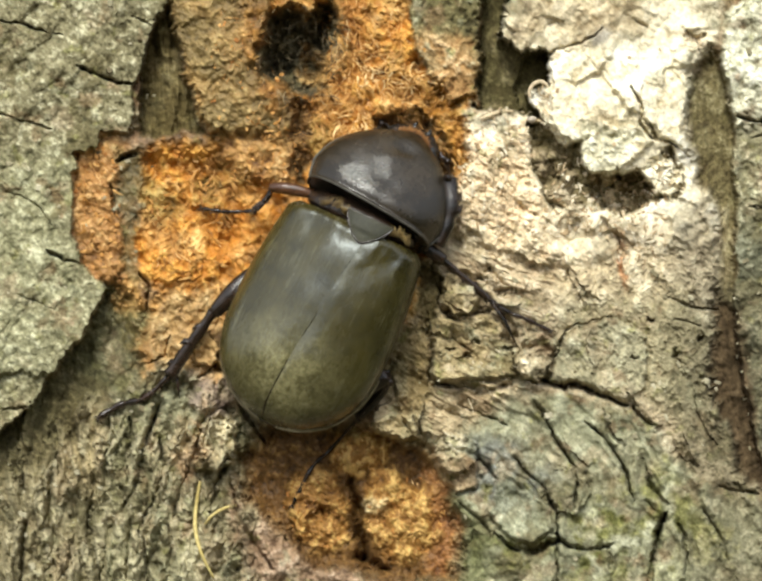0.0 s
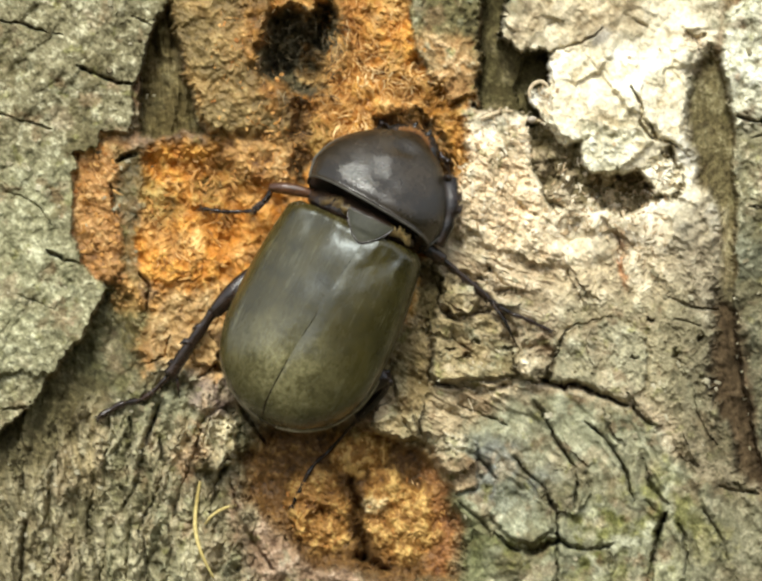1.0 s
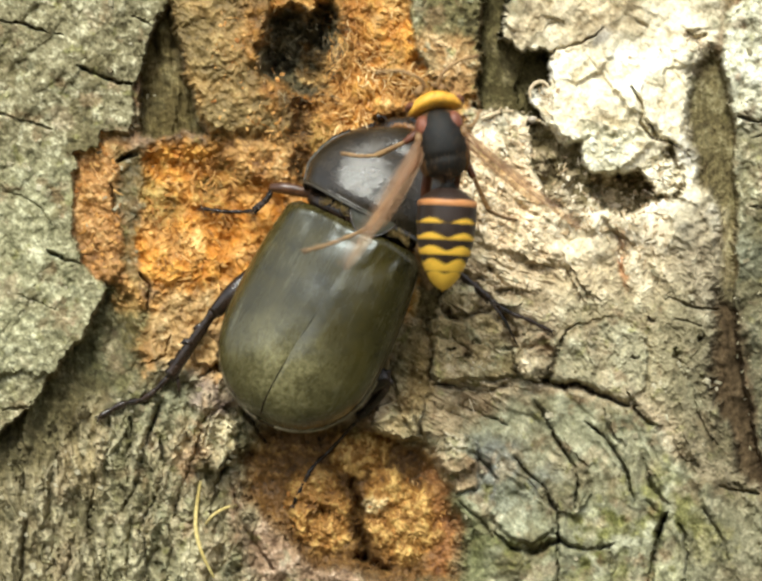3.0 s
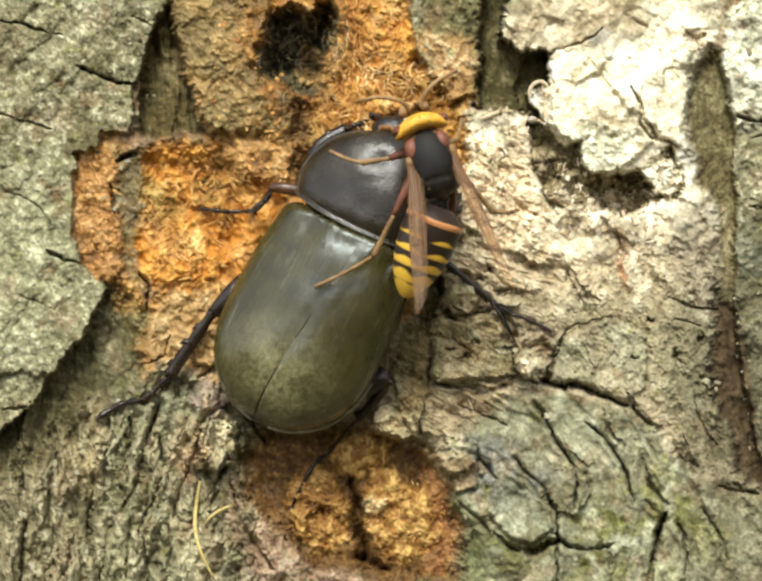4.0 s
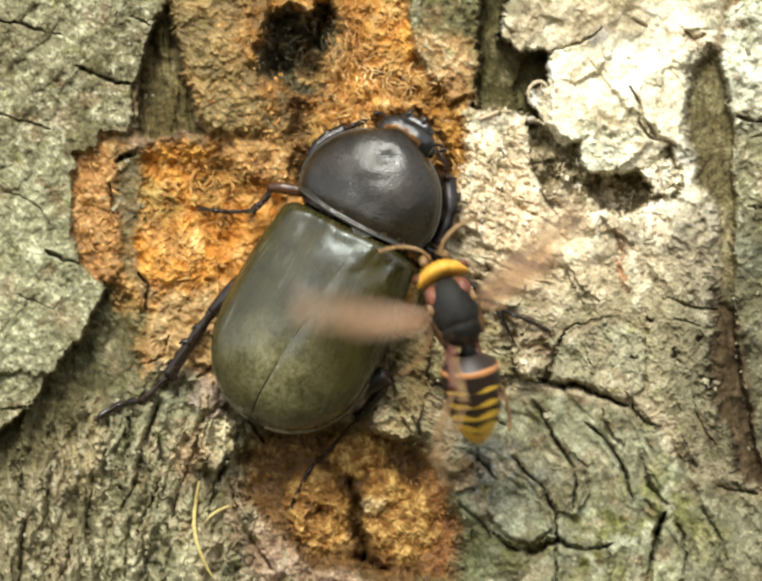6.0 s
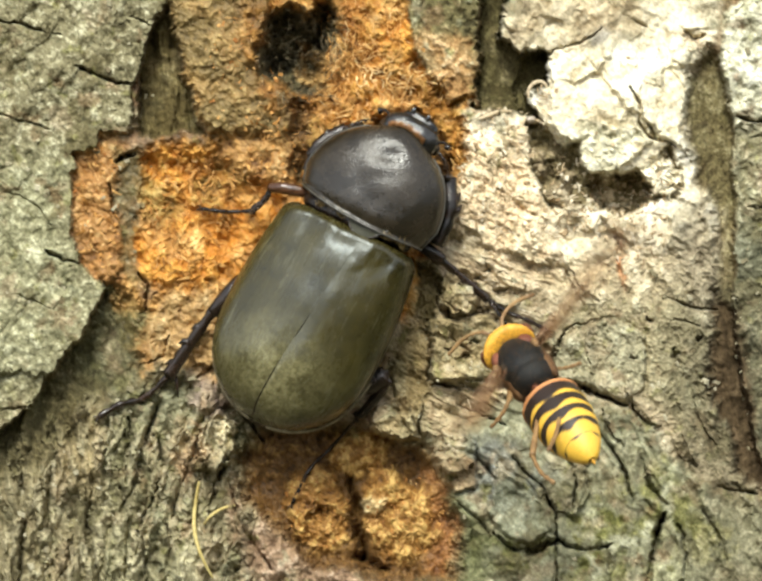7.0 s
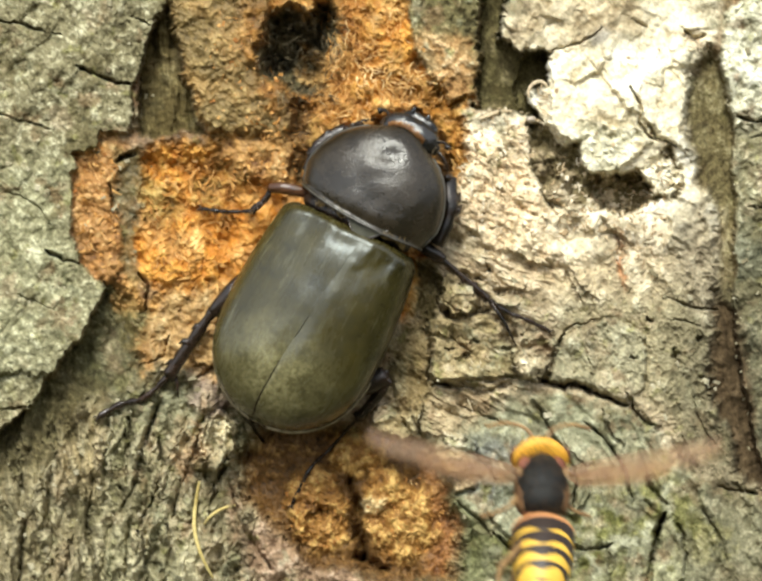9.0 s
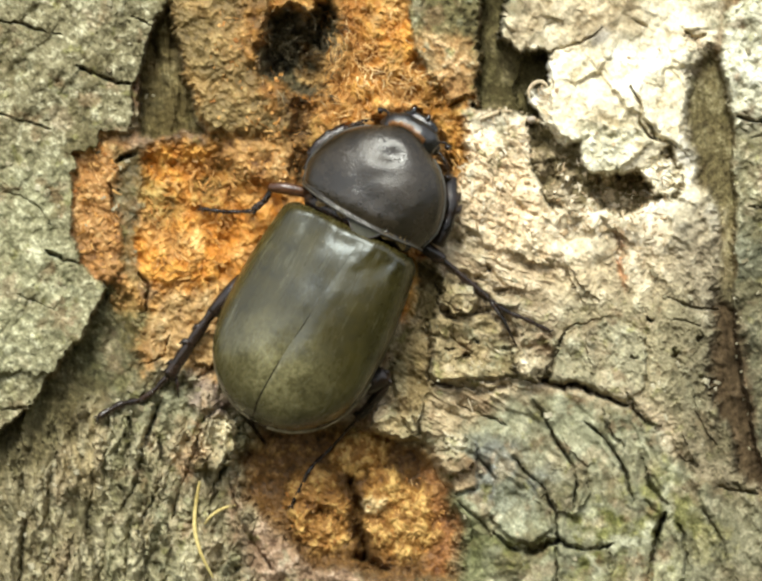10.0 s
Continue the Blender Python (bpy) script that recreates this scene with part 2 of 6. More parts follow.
# ---- mesh helpers ----
class Shape:
    """Collects points and faces of one mesh."""

    def __init__(self):
        self.v, self.f = [], []

    def grid(self, fn, us, vs, loop=False):
        """A sheet of points fn(u, v); loop closes it along v."""
        o, n = len(self.v), len(vs)
        for u in us:
            for v in vs:
                self.v.append(tuple(fn(u, v)))
        for i in range(len(us) - 1):
            for j in range(n if loop else n - 1):
                k = (j + 1) % n
                self.f.append((o + i * n + j, o + i * n + k, o + (i + 1) * n + k, o + (i + 1) * n + j))
        return self

    def tube(self, pts, radii, n=10, flat=1.0):
        """A round or flattened limb along points, closed at both ends."""
        pts = [Vector(p) for p in pts]
        o = len(self.v)
        side = None
        for i, p in enumerate(pts):
            d = (pts[min(i + 1, len(pts) - 1)] - pts[max(i - 1, 0)]).normalized()
            if side is None:
                side = d.cross(Vector((0, 0, 1)) if abs(d.z) < 0.9 else Vector((1, 0, 0)))
            side = (side - d * side.dot(d)).normalized()
            up = d.cross(side)
            for j in range(n):
                w = 2 * math.pi * j / n
                self.v.append(tuple(p + (side * math.cos(w) + up * math.sin(w) * flat) * radii[i]))
        for i in range(len(pts) - 1):
            for j in range(n):
                k = (j + 1) % n
                self.f.append((o + i * n + j, o + i * n + k, o + (i + 1) * n + k, o + (i + 1) * n + j))
        self.f.append(tuple(o + j for j in reversed(range(n))))
        e = o + (len(pts) - 1) * n
        self.f.append(tuple(e + j for j in range(n)))
        return self

    def ball(self, c, r, nu=14, nv=20, power=1.0):
        """An ellipsoid with radii r; power below 1 makes it squarer."""
        def q(x):
            return math.copysign(abs(x) ** power, x)
        return self.grid(lambda u, v: (c[0] + r[0] * q(math.sin(u)) * q(math.cos(v)), c[1] + r[1] * q(math.cos(u)),
                                       c[2] + r[2] * q(math.sin(u)) * q(math.sin(v))),
                         [math.pi * (0.004 + 0.992 * i / nu) for i in range(nu + 1)], [2 * math.pi * j / nv for j in range(nv)], True)

    def mesh(self, name, smooth=True):
        me = bpy.data.meshes.new(name)
        me.from_pydata(self.v, [], self.f)
        bm = bmesh.new()
        bm.from_mesh(me)
        bmesh.ops.recalc_face_normals(bm, faces=bm.faces)
        bm.to_mesh(me)
        bm.free()
        if smooth:
            me.polygons.foreach_set("use_smooth", [True] * len(me.polygons))
        return me


def part(name, shape, mat, parent, label="", where=None):
    """One mesh object under a thing or under a part."""
    me = shape.mesh(name) if isinstance(shape, Shape) else shape
    me.materials.append(mat)
    ob = new(name, me)
    ob.parent = parent
    if where is not None:
        ob.matrix_basis = where
    return tagged(ob, label)


def curve(pts, n):
    """n + 1 points of a smooth line through the given ones."""
    pts = [Vector(p) for p in pts]
    out = []
    for i in range(n + 1):
        s = i / n * (len(pts) - 1)
        j = min(int(s), len(pts) - 2)
        f = s - j
        p0, p1, p2, p3 = pts[max(j - 1, 0)], pts[j], pts[j + 1], pts[min(j + 2, len(pts) - 1)]
        out.append(0.5 * ((2 * p1) + (p2 - p0) * f + (2 * p0 - 5 * p1 + 4 * p2 - p3) * f * f + (3 * p1 - p0 - 3 * p2 + p3) * f ** 3))
    return out


# ---- tree trunk: relief and pigment on the chart ----
class Field:
    """Smooth gradient noise over the chart."""

    def __init__(self, seed):
        g = np.random.default_rng(seed).random((256, 256)) * 2 * np.pi
        self.c, self.s = np.cos(g).astype(np.float32), np.sin(g).astype(np.float32)

    def __call__(self, x, y):
        x0, y0 = np.floor(x), np.floor(y)
        fx, fy = x - x0, y - y0
        i, j = x0.astype(np.int32), y0.astype(np.int32)

        def corner(di, dj):
            p, q = (i + di) & 255, (j + dj) & 255
            return self.c[p, q] * (fx - di) + self.s[p, q] * (fy - dj)
        sx, sy = fx ** 3 * (fx * (fx * 6 - 15) + 10), fy ** 3 * (fy * (fy * 6 - 15) + 10)
        top = corner(0, 0) * (1 - sx) + corner(1, 0) * sx
        low = corner(0, 1) * (1 - sx) + corner(1, 1) * sx
        return (top * (1 - sy) + low * sy) * 1.5


FIELDS = [Field(i) for i in range(12)]


def fbm(x, y, scale, octaves=4, seed=0, gain=0.55, ridged=False):
    out, amp, tot = 0, 1.0, 0
    for o in range(octaves):
        f = 2.03 ** o / scale
        w = 0.6 * (o + 1) + seed
        v = FIELDS[(seed + o) % 12]((x * math.cos(w) - y * math.sin(w)) * f + 37.1 * o + 11.7 * seed,
                                    (x * math.sin(w) + y * math.cos(w)) * f + 17.3 * o)
        out = out + amp * ((1 - 2 * np.abs(v)) if ridged else v)
        tot += amp
        amp *= gain
    return out / tot


def grain(x, y, degrees, long, short, octaves=3, seed=0, ridged=False):
    """Noise drawn out along a direction: degrees below the horizontal."""
    c, s = math.cos(radians(degrees)), math.sin(radians(degrees))
    out, amp, tot = 0, 1.0, 0
    for o in range(octaves):
        f = 1.9 ** o
        v = FIELDS[(seed + o) % 12]((x * c + y * s) / long * f + 5.3 * seed + 13 * o, (y * c - x * s) / short * f + 7.7 * o)
        out = out + amp * ((1 - 2 * np.abs(v)) if ridged else v)
        tot += amp
        amp *= 0.6
    return out / tot


def chips(x, y, degrees, long, short, seed):
    """Broken facets: each cell has its own level, slope and chance number."""
    c, s = math.cos(radians(degrees)), math.sin(radians(degrees))
    u, v = (x * c + y * s) / long, (y * c - x * s) / short
    rng = np.random.default_rng(seed)
    T = rng.random((6, 128, 128)).astype(np.float32)
    iu, iv = np.floor(u).astype(np.int32), np.floor(v).astype(np.int32)
    best, level, chance = np.full(x.shape, 9.0, np.float32), np.zeros(x.shape, np.float32), np.zeros(x.shape, np.float32)
    for du in (-1, 0, 1):
        for dv in (-1, 0, 1):
            p, q = (iu + du) & 127, (iv + dv) & 127
            eu, ev = u - (iu + du + T[0][p, q]), v - (iv + dv + T[1][p, q])
            d = eu * eu + ev * ev
            near = d < best
            best = np.where(near, d, best)
            level = np.where(near, (T[2][p, q] - 0.5) * 1.2 + (T[3][p, q] - 0.5) * 1.6 * eu + (T[4][p, q] - 0.5) * 1.6 * ev, level)
            chance = np.where(near, T[5][p, q], chance)
    return level, chance - 0.5


def strata(along, across, long, short, k, seed):
    """Layers that break off in long ragged steps along the grain: level and chance number."""
    v = FIELDS[seed % 12](along / long + seed, across / short) + 0.5 * FIELDS[(seed + 3) % 12](along / long * 2.1, across / short * 1.9 + seed) \
        + 0.10 * FIELDS[(seed + 5) % 12](along / long * 6, across / short * 3.5)
    w = v * k
    f = np.floor(w)
    r = w - f
    return blurred((f + sstep(0.72, 1.0, r) - 0.15 * r) / k, 1), blurred(np.modf(np.abs(np.sin(f * 12.99 + seed)) * 43.7)[0] - 0.5, 1)


def turned(x, y, degrees):
    c, s = math.cos(radians(degrees)), math.sin(radians(degrees))
    return x * c + y * s, y * c - x * s


def sstep(lo, hi, v):
    t = np.clip((v - lo) / (hi - lo), 0, 1)
    return t * t * (3 - 2 * t)


def line_distance(x, y, pts):
    """Distance to a line of points, and how far along it (0 to 1) the nearest place is."""
    best, along = np.full(x.shape, 1e9, np.float32), np.zeros(x.shape, np.float32)
    n = len(pts) - 1
    for i in range(n):
        (ax, ay), (bx, by) = pts[i], pts[i + 1]
        dx, dy = bx - ax, by - ay
        t = np.clip(((x - ax) * dx + (y - ay) * dy) / (dx * dx + dy * dy), 0, 1)
        d = np.hypot(x - ax - t * dx, y - ay - t * dy)
        near = d < best
        best, along = np.where(near, d, best), np.where(near, (i + t) / n, along)
    return best, along


def inside_distance(x, y, pts):
    """Signed distance to an outline: above 0 inside."""
    d, _ = line_distance(x, y, list(pts) + [pts[0]])
    odd = np.zeros(x.shape, bool)
    for i in range(len(pts)):
        (ax, ay), (bx, by) = pts[i], pts[(i + 1) % len(pts)]
        if ay != by:
            odd ^= ((ay > y) != (by > y)) & (x < (bx - ax) * (y - ay) / (by - ay) + ax)
    return np.where(odd, d, -d)


def spaced(lo, hi, step, far, ratio):
    """Even steps from lo to hi, then ever wider ones out to far on both sides."""
    mid = np.arange(lo, hi + step, step)
    out, p, s = [], mid[-1], step
    while p < far[1]:
        s *= ratio
        p += s
        out.append(min(p, far[1]))
    low, p, s = [], mid[0], step
    while p > far[0]:
        s *= ratio
        p -= s
        low.append(max(p, far[0]))
    return np.concatenate([low[::-1], mid, out]).astype(np.float32)


HALF_TURN = math.pi * R / U
COLS = spaced(-130, 1698, STEP_A, (784 - HALF_TURN, 784 + HALF_TURN), 1.18)
ROWS = spaced(-130, 1326, STEP_A, (598 - 1.5 / U, 598 + ZC / U), 1.18)
A, B = np.meshgrid(COLS, ROWS)
# outlines are never quite where they are drawn: two scales of waviness
WA = A + 26 * fbm(A, B, 85, 3, 1) + 15 * fbm(A, B, 17, 4, 2, 0.6)
WB = B + 26 * fbm(A, B, 85, 3, 3) + 15 * fbm(A, B, 17, 4, 4, 0.6)
N_BIG, N_MID, N_FINE, N_GRIT = fbm(A, B, 210, 4, 5), fbm(A, B, 55, 4, 6), fbm(A, B, 17, 4, 7), fbm(A, B, 6.5, 3, 8)
RIDGE = fbm(A + 14 * N_MID * 2, B + 14 * N_FINE * 2, 34, 4, 9, ridged=True)

CW, CWC = chips(A + 10 * N_FINE, B + 10 * N_MID, 24, 62, 20, 21)          # torn wood, along its grain
CP, CPC = chips(A + 14 * N_FINE, B + 14 * N_MID, 38, 90, 46, 22)          # slabs of fresh wood
CB, CBC = chips(A + 9 * N_FINE, B + 9 * N_MID, 75, 44, 30, 23)            # scales of bark
CS, CSC = chips(A + 6 * N_FINE, B + 6 * N_GRIT, 60, 17, 12, 24)           # crumbs
CF, CFC = chips(A + 16 * N_FINE, B + 16 * N_MID, 70, 40, 15, 25)          # shreds of gnawed wood

def blurred(v, n):
    """Weathered: the sharp steps of a field rounded off."""
    for ax in (0, 1):
        v = sum(np.roll(v, k, ax) for k in range(-n, n + 1)) / (2 * n + 1)
    return v


CW, CP, CB, CS, CF = blurred(CW, 2), blurred(CP, 1), blurred(CB, 3), blurred(CS, 1) * 1.1, blurred(CF, 2)
# broken facets come in patches, with calmer bark between
CALM = sstep(-0.12, 0.30, fbm(A, B, 95, 3, 3))
CB, CS, CW, CP = CB * (0.15 + 0.85 * CALM), CS * (0.1 + 0.7 * sstep(-0.05, 0.35, fbm(A, B, 70, 3, 7))), CW * (0.3 + 0.7 * CALM), CP * (0.35 + 0.65 * CALM)

# layered grain: rings round the healed knot, and wood that runs down the trunk
RAG_A, RAG_B = A + 9 * N_FINE + 2 * N_GRIT, B + 9 * N_FINE + 10 * N_MID
KNOT = np.hypot(RAG_A - 975, (RAG_B - 1085) * 0.95)
L_KNOT, LC_KNOT = strata(np.arctan2(B - 1085, A - 975) * 260, KNOT, 330, 80, 2.2, 2)
L_DOWN, LC_DOWN = strata(*turned(RAG_A, RAG_B, 66), 300, 74, 2.0, 4)
L_LEFT, LC_LEFT = strata(*turned(RAG_A, RAG_B, 102), 270, 60, 2.0, 6)
L_ACROSS, LC_ACROSS = strata(*turned(RAG_A, RAG_B, 18), 240, 50, 2.0, 8)
L_PLATE, LC_PLATE = strata(*turned(RAG_A, RAG_B, 118), 170, 90, 1.9, 9)

ELEV = 0.5 * N_BIG + 0.5 * N_MID + 0.3 * N_FINE        # in millimetres until the mesh is made
TONE = np.zeros((*A.shape, 3), np.float32)
ZONE = np.zeros(A.shape, np.int8)


def tint(mask, colour):
    TONE[:] = TONE + (np.asarray(colour, np.float32) - TONE) * np.clip(mask, 0, 1)[..., None]


def patch(pts, soft=6, edge=1.0):
    """Where an outline holds, 0 to 1, with a ragged edge."""
    d = inside_distance(A + (WA - A) * edge, B + (WB - B) * edge, pts)
    return sstep(-soft, soft, d), d


def mottled(mask, dark, mid, light, f=None, share=1.0):
    """Three pigments by chance: a coarse field decides, a fine one breaks it up."""
    f = 0.25 * N_BIG + 0.5 * N_MID + 0.45 * N_FINE + 0.2 * N_GRIT if f is None else f
    tint(mask * share, mid)
    tint(mask * share * sstep(0.04, 0.34, f), light)
    tint(mask * share * sstep(0.04, 0.36, -f), dark)


def raise_to(mask, level, texture=0.0):
    global ELEV
    ELEV = ELEV * (1 - mask) + (level + texture) * mask


def fissure(pts, width, depth, lift=0.0):
    """A crack that thins out at both ends; lift raises the lip below it."""
    global ELEV
    d, s = line_distance(WA * 0.35 + A * 0.65 + 4 * N_FINE, WB * 0.35 + B * 0.65 + 4 * N_FINE, pts)
    w = 0.54 * width * (0.3 + 0.7 * np.sin(np.pi * np.clip(s * 0.9 + 0.05, 0, 1))) * (1 + 1.1 * N_MID + 0.5 * N_FINE)
    ELEV -= 0.8 * depth * np.clip(0.75 + 1.3 * N_MID + 0.6 * N_FINE, 0.1, 1.3) * np.exp(-(d / np.maximum(w, 0.5)) ** 2)
    if lift:
        ELEV += lift * np.exp(-((d - 2.2 * width) / (1.5 * width)) ** 2)


# pigments
LICHEN = ((0.135, 0.118, 0.066), (0.285, 0.26, 0.165), (0.55, 0.525, 0.38))
GREYBARK = ((0.125, 0.125, 0.08), (0.305, 0.30, 0.205), (0.53, 0.525, 0.39))
FURROW = ((0.075, 0.062, 0.028), (0.15, 0.125, 0.06), (0.23, 0.20, 0.11))
UMBER = ((0.10, 0.06, 0.03), (0.24, 0.16, 0.09), (0.42, 0.32, 0.21))
TANWOOD = ((0.22, 0.17, 0.10), (0.43, 0.36, 0.25), (0.66, 0.59, 0.455))
PALE = ((0.48, 0.40, 0.25), (0.83, 0.76, 0.59), (0.94, 0.91, 0.80))
ORANGE = ((0.26, 0.115, 0.020), (0.50, 0.24, 0.048), (0.70, 0.43, 0.14))
RUST = ((0.20, 0.105, 0.042), (0.42, 0.265, 0.125), (0.64, 0.48, 0.29))
TANBARK = ((0.15, 0.105, 0.035), (0.33, 0.245, 0.098), (0.53, 0.43, 0.22))
BROWN = ((0.08, 0.046, 0.017), (0.18, 0.105, 0.040), (0.31, 0.20, 0.088))

ones = np.ones(A.shape, np.float32)
mottled(ones, *UMBER)

# brown furrow bed and rough grey-green bark low down, below the lichened plate
m, d = patch(((-400, 860), (60, 850), (180, 700), (240, 600), (300, 640), (290, 860), (210, 1000), (220, 1700), (-400, 1700)), 30)
raise_to(m, -2.8, 0.6 * grain(A, B, 82, 160, 26, 3, 2) + 0.3 * N_FINE + 0.3 * CB + 0.8 * N_BIG + 0.9 * L_LEFT)
mottled(m, *FURROW)
m2, d = patch(((-60, 960), (120, 900), (200, 930), (210, 1100), (300, 1700), (-60, 1700)), 30)
mottled(m2 * m, (0.15, 0.118, 0.066), (0.35, 0.29, 0.185), (0.54, 0.465, 0.325), f=0.4 * N_BIG + 0.5 * N_MID + 0.3 * N_FINE, share=0.85)
ELEV += m2 * m * (0.8 + 0.6 * grain(A, B, 80, 120, 18, 3, 3) + 0.9 * N_MID)
m, d = patch(((210, 780), (330, 690), (470, 740), (520, 860), (480, 960), (500, 1080), (560, 1180), (700, 1700), (230, 1700), (200, 1040)), 70)
raise_to(m, -0.9, 0.4 * RIDGE + 0.7 * N_MID + 0.7 * CB + 0.3 * CS + 0.35 * N_FINE + 0.8 * N_BIG + 1.5 * L_LEFT)
mottled(m, *GREYBARK, f=0.35 * N_MID + 0.3 * N_FINE + 0.2 * CBC + 0.12 * CSC + 0.45 * LC_LEFT)
mottled(m * sstep(0.1, 0.5, fbm(A, B, 80, 3, 10)), *UMBER)
mottled(m * sstep(0.1, 0.4, fbm(A, B, 70, 3, 11)), (0.10, 0.10, 0.045), (0.24, 0.24, 0.12), (0.42, 0.40, 0.22))
streaks = grain(A + 14 * N_MID, B, 77, 110, 15, 4, 6)
lowstreak = sstep(560, 420, A) * sstep(820, 900, B)
ELEV += lowstreak * 1.1 * streaks
mottled((1 - m) * lowstreak, (0.085, 0.072, 0.038), (0.225, 0.19, 0.115), (0.43, 0.385, 0.255), f=0.5 * N_MID + 0.6 * streaks + 0.2 * N_FINE, share=0.7)
mottled(m * lowstreak, (0.15, 0.145, 0.085), (0.35, 0.34, 0.225), (0.66, 0.63, 0.46), f=0.4 * N_MID + 0.6 * streaks + 0.2 * N_FINE, share=0.7)
ZONE[m > 0.5] = 2
m, d = patch(((140, 820), (190, 830), (222, 950), (200, 1030), (150, 1000), (128, 930)), 32)
ELEV += m * (1.6 + 0.6 * N_MID)
mottled(m, (0.20, 0.14, 0.07), (0.40, 0.31, 0.17), (0.60, 0.50, 0.32), share=0.85)
m, d = patch(((205, 870), (275, 850), (285, 960), (240, 1000), (215, 960)), 16)
mottled(m, (0.09, 0.095, 0.05), (0.18, 0.185, 0.105), (0.34, 0.335, 0.21), share=0.85)
m, d = patch(((405, 1050), (520, 1020), (560, 1130), (520, 1250), (420, 1250)), 24)
mottled(m, (0.22, 0.165, 0.105), (0.45, 0.37, 0.26), (0.64, 0.56, 0.43), share=0.7)

# tan wood between the beetle and the furrow on the far side: torn fibres that run down and across
m, d = patch(((800, 560), (930, 470), (1120, 490), (1300, 480), (1490, 400), (1505, 640), (1470, 780), (1560, 1040), (1400, 960), (1280, 830), (1100, 790),
              (1080, 860), (940, 1000), (880, 950), (760, 900), (800, 740)), 10)
torn = grain(A + 20 * N_MID, B + 20 * N_BIG, 24, 150, 17, 4, 4, True)
fibrous, _ = patch(((870, 730), (1080, 770), (1080, 860), (960, 960), (860, 900)), 40)
fibrous2, _ = patch(((960, 470), (1160, 500), (1160, 600), (1000, 600)), 40)
stripe = np.clip(fibrous + fibrous2, 0.15, 1)
cross_grain = sstep(1180, 1080, A + 40 * N_BIG)
raise_to(m, 0.2, 0.65 * stripe * torn + 0.6 * N_MID + 0.7 * stripe * CW + 0.45 * CB + 0.2 * CS + 0.2 * N_FINE + 1.1 * N_BIG + 0.45 * L_ACROSS * cross_grain + 0.3 * L_DOWN * (1 - cross_grain) + 0.25 * N_GRIT)
mottled(m, *TANWOOD, f=0.45 * N_MID + 0.3 * N_FINE + 0.15 * stripe * (torn - 0.25) + 0.2 * stripe * CWC + 0.1 * CBC + 0.1 * CSC + 0.2 * LC_ACROSS * cross_grain + 0.2 * LC_DOWN * (1 - cross_grain))
g, _ = patch(((1140, 500), (1480, 500), (1490, 640), (1440, 900), (1300, 800), (1160, 760)), 40)
mottled(m * g, (0.19, 0.165, 0.10), (0.38, 0.345, 0.225), (0.60, 0.56, 0.40), f=0.4 * N_MID + 0.4 * N_FINE + 0.15 * CBC + 0.2 * LC_DOWN, share=0.75)
ELEV += m * g * 0.2 * CB
ZONE[m > 0.5] = 4

for outline, top in ((((905, 645), (1000, 640), (1040, 680), (1085, 730), (1090, 770), (1010, 800), (930, 785), (895, 780), (898, 700)), 0.9),
                     (((862, 800), (900, 790), (990, 812), (1090, 790), (1085, 850), (1010, 900), (930, 905), (868, 890), (850, 850)), 0.6)):
    f1, fd = patch(outline, 3, 0.5)
    ELEV += f1 * (top - 0.5 * sstep(0, 60, fd))
    mottled(f1, (0.25, 0.19, 0.105), (0.43, 0.35, 0.22), (0.62, 0.53, 0.37), f=0.4 * N_MID + 0.3 * N_FINE + 0.3 * (torn - 0.25), share=0.6)
# grey-green bark with bowed cracks, low down
m, d = patch(((930, 900), (1000, 860), (1090, 800), (1290, 830), (1380, 930), (1480, 1020), (1600, 1040), (1700, 1700), (900, 1700), (945, 1100), (880, 980)), 20)
scale_lines = grain(A, B, 58, 120, 26, 3, 5, True)
raise_to(m, 0.7, 0.7 * N_BIG + 0.4 * N_MID + 0.2 * N_FINE + 0.12 * scale_lines + 0.25 * CB + 0.15 * CS + 0.75 * L_KNOT)
mottled(m, *GREYBARK, f=0.35 * N_MID + 0.3 * N_FINE + 0.15 * CBC + 0.1 * CSC + 0.28 * LC_KNOT)
ELEV += sstep(1230, 1340, A) * sstep(480, 600, B) * 1.5 * grain(A + 30 * N_MID, B, 70, 330, 62, 3, 1)
brownish = sstep(0.0, 0.35, fbm(A, B, 120, 3, 6)) * sstep(1000, 1200, A)
mottled(m * brownish, (0.15, 0.12, 0.07), (0.33, 0.28, 0.185), (0.52, 0.46, 0.33), f=0.3 * N_MID + 0.3 * N_FINE + 0.5 * LC_KNOT, share=0.7)
moss, _ = patch(((1030, 1080), (1130, 1090), (1350, 960), (1480, 1060), (1500, 1130), (1400, 1200), (1100, 1190), (940, 1150)), 45)
mottled(m * moss * sstep(-0.15, 0.3, fbm(A, B, 60, 3, 0)), (0.10, 0.10, 0.03), (0.22, 0.22, 0.075), (0.40, 0.38, 0.16), share=0.8)
slate, _ = patch(((960, 900), (1060, 900), (1150, 1000), (1040, 1060), (960, 1000)), 30)
mottled(m * slate, (0.12, 0.12, 0.105), (0.26, 0.265, 0.24), (0.44, 0.45, 0.42), share=0.8)
ZONE[m > 0.5] = 3

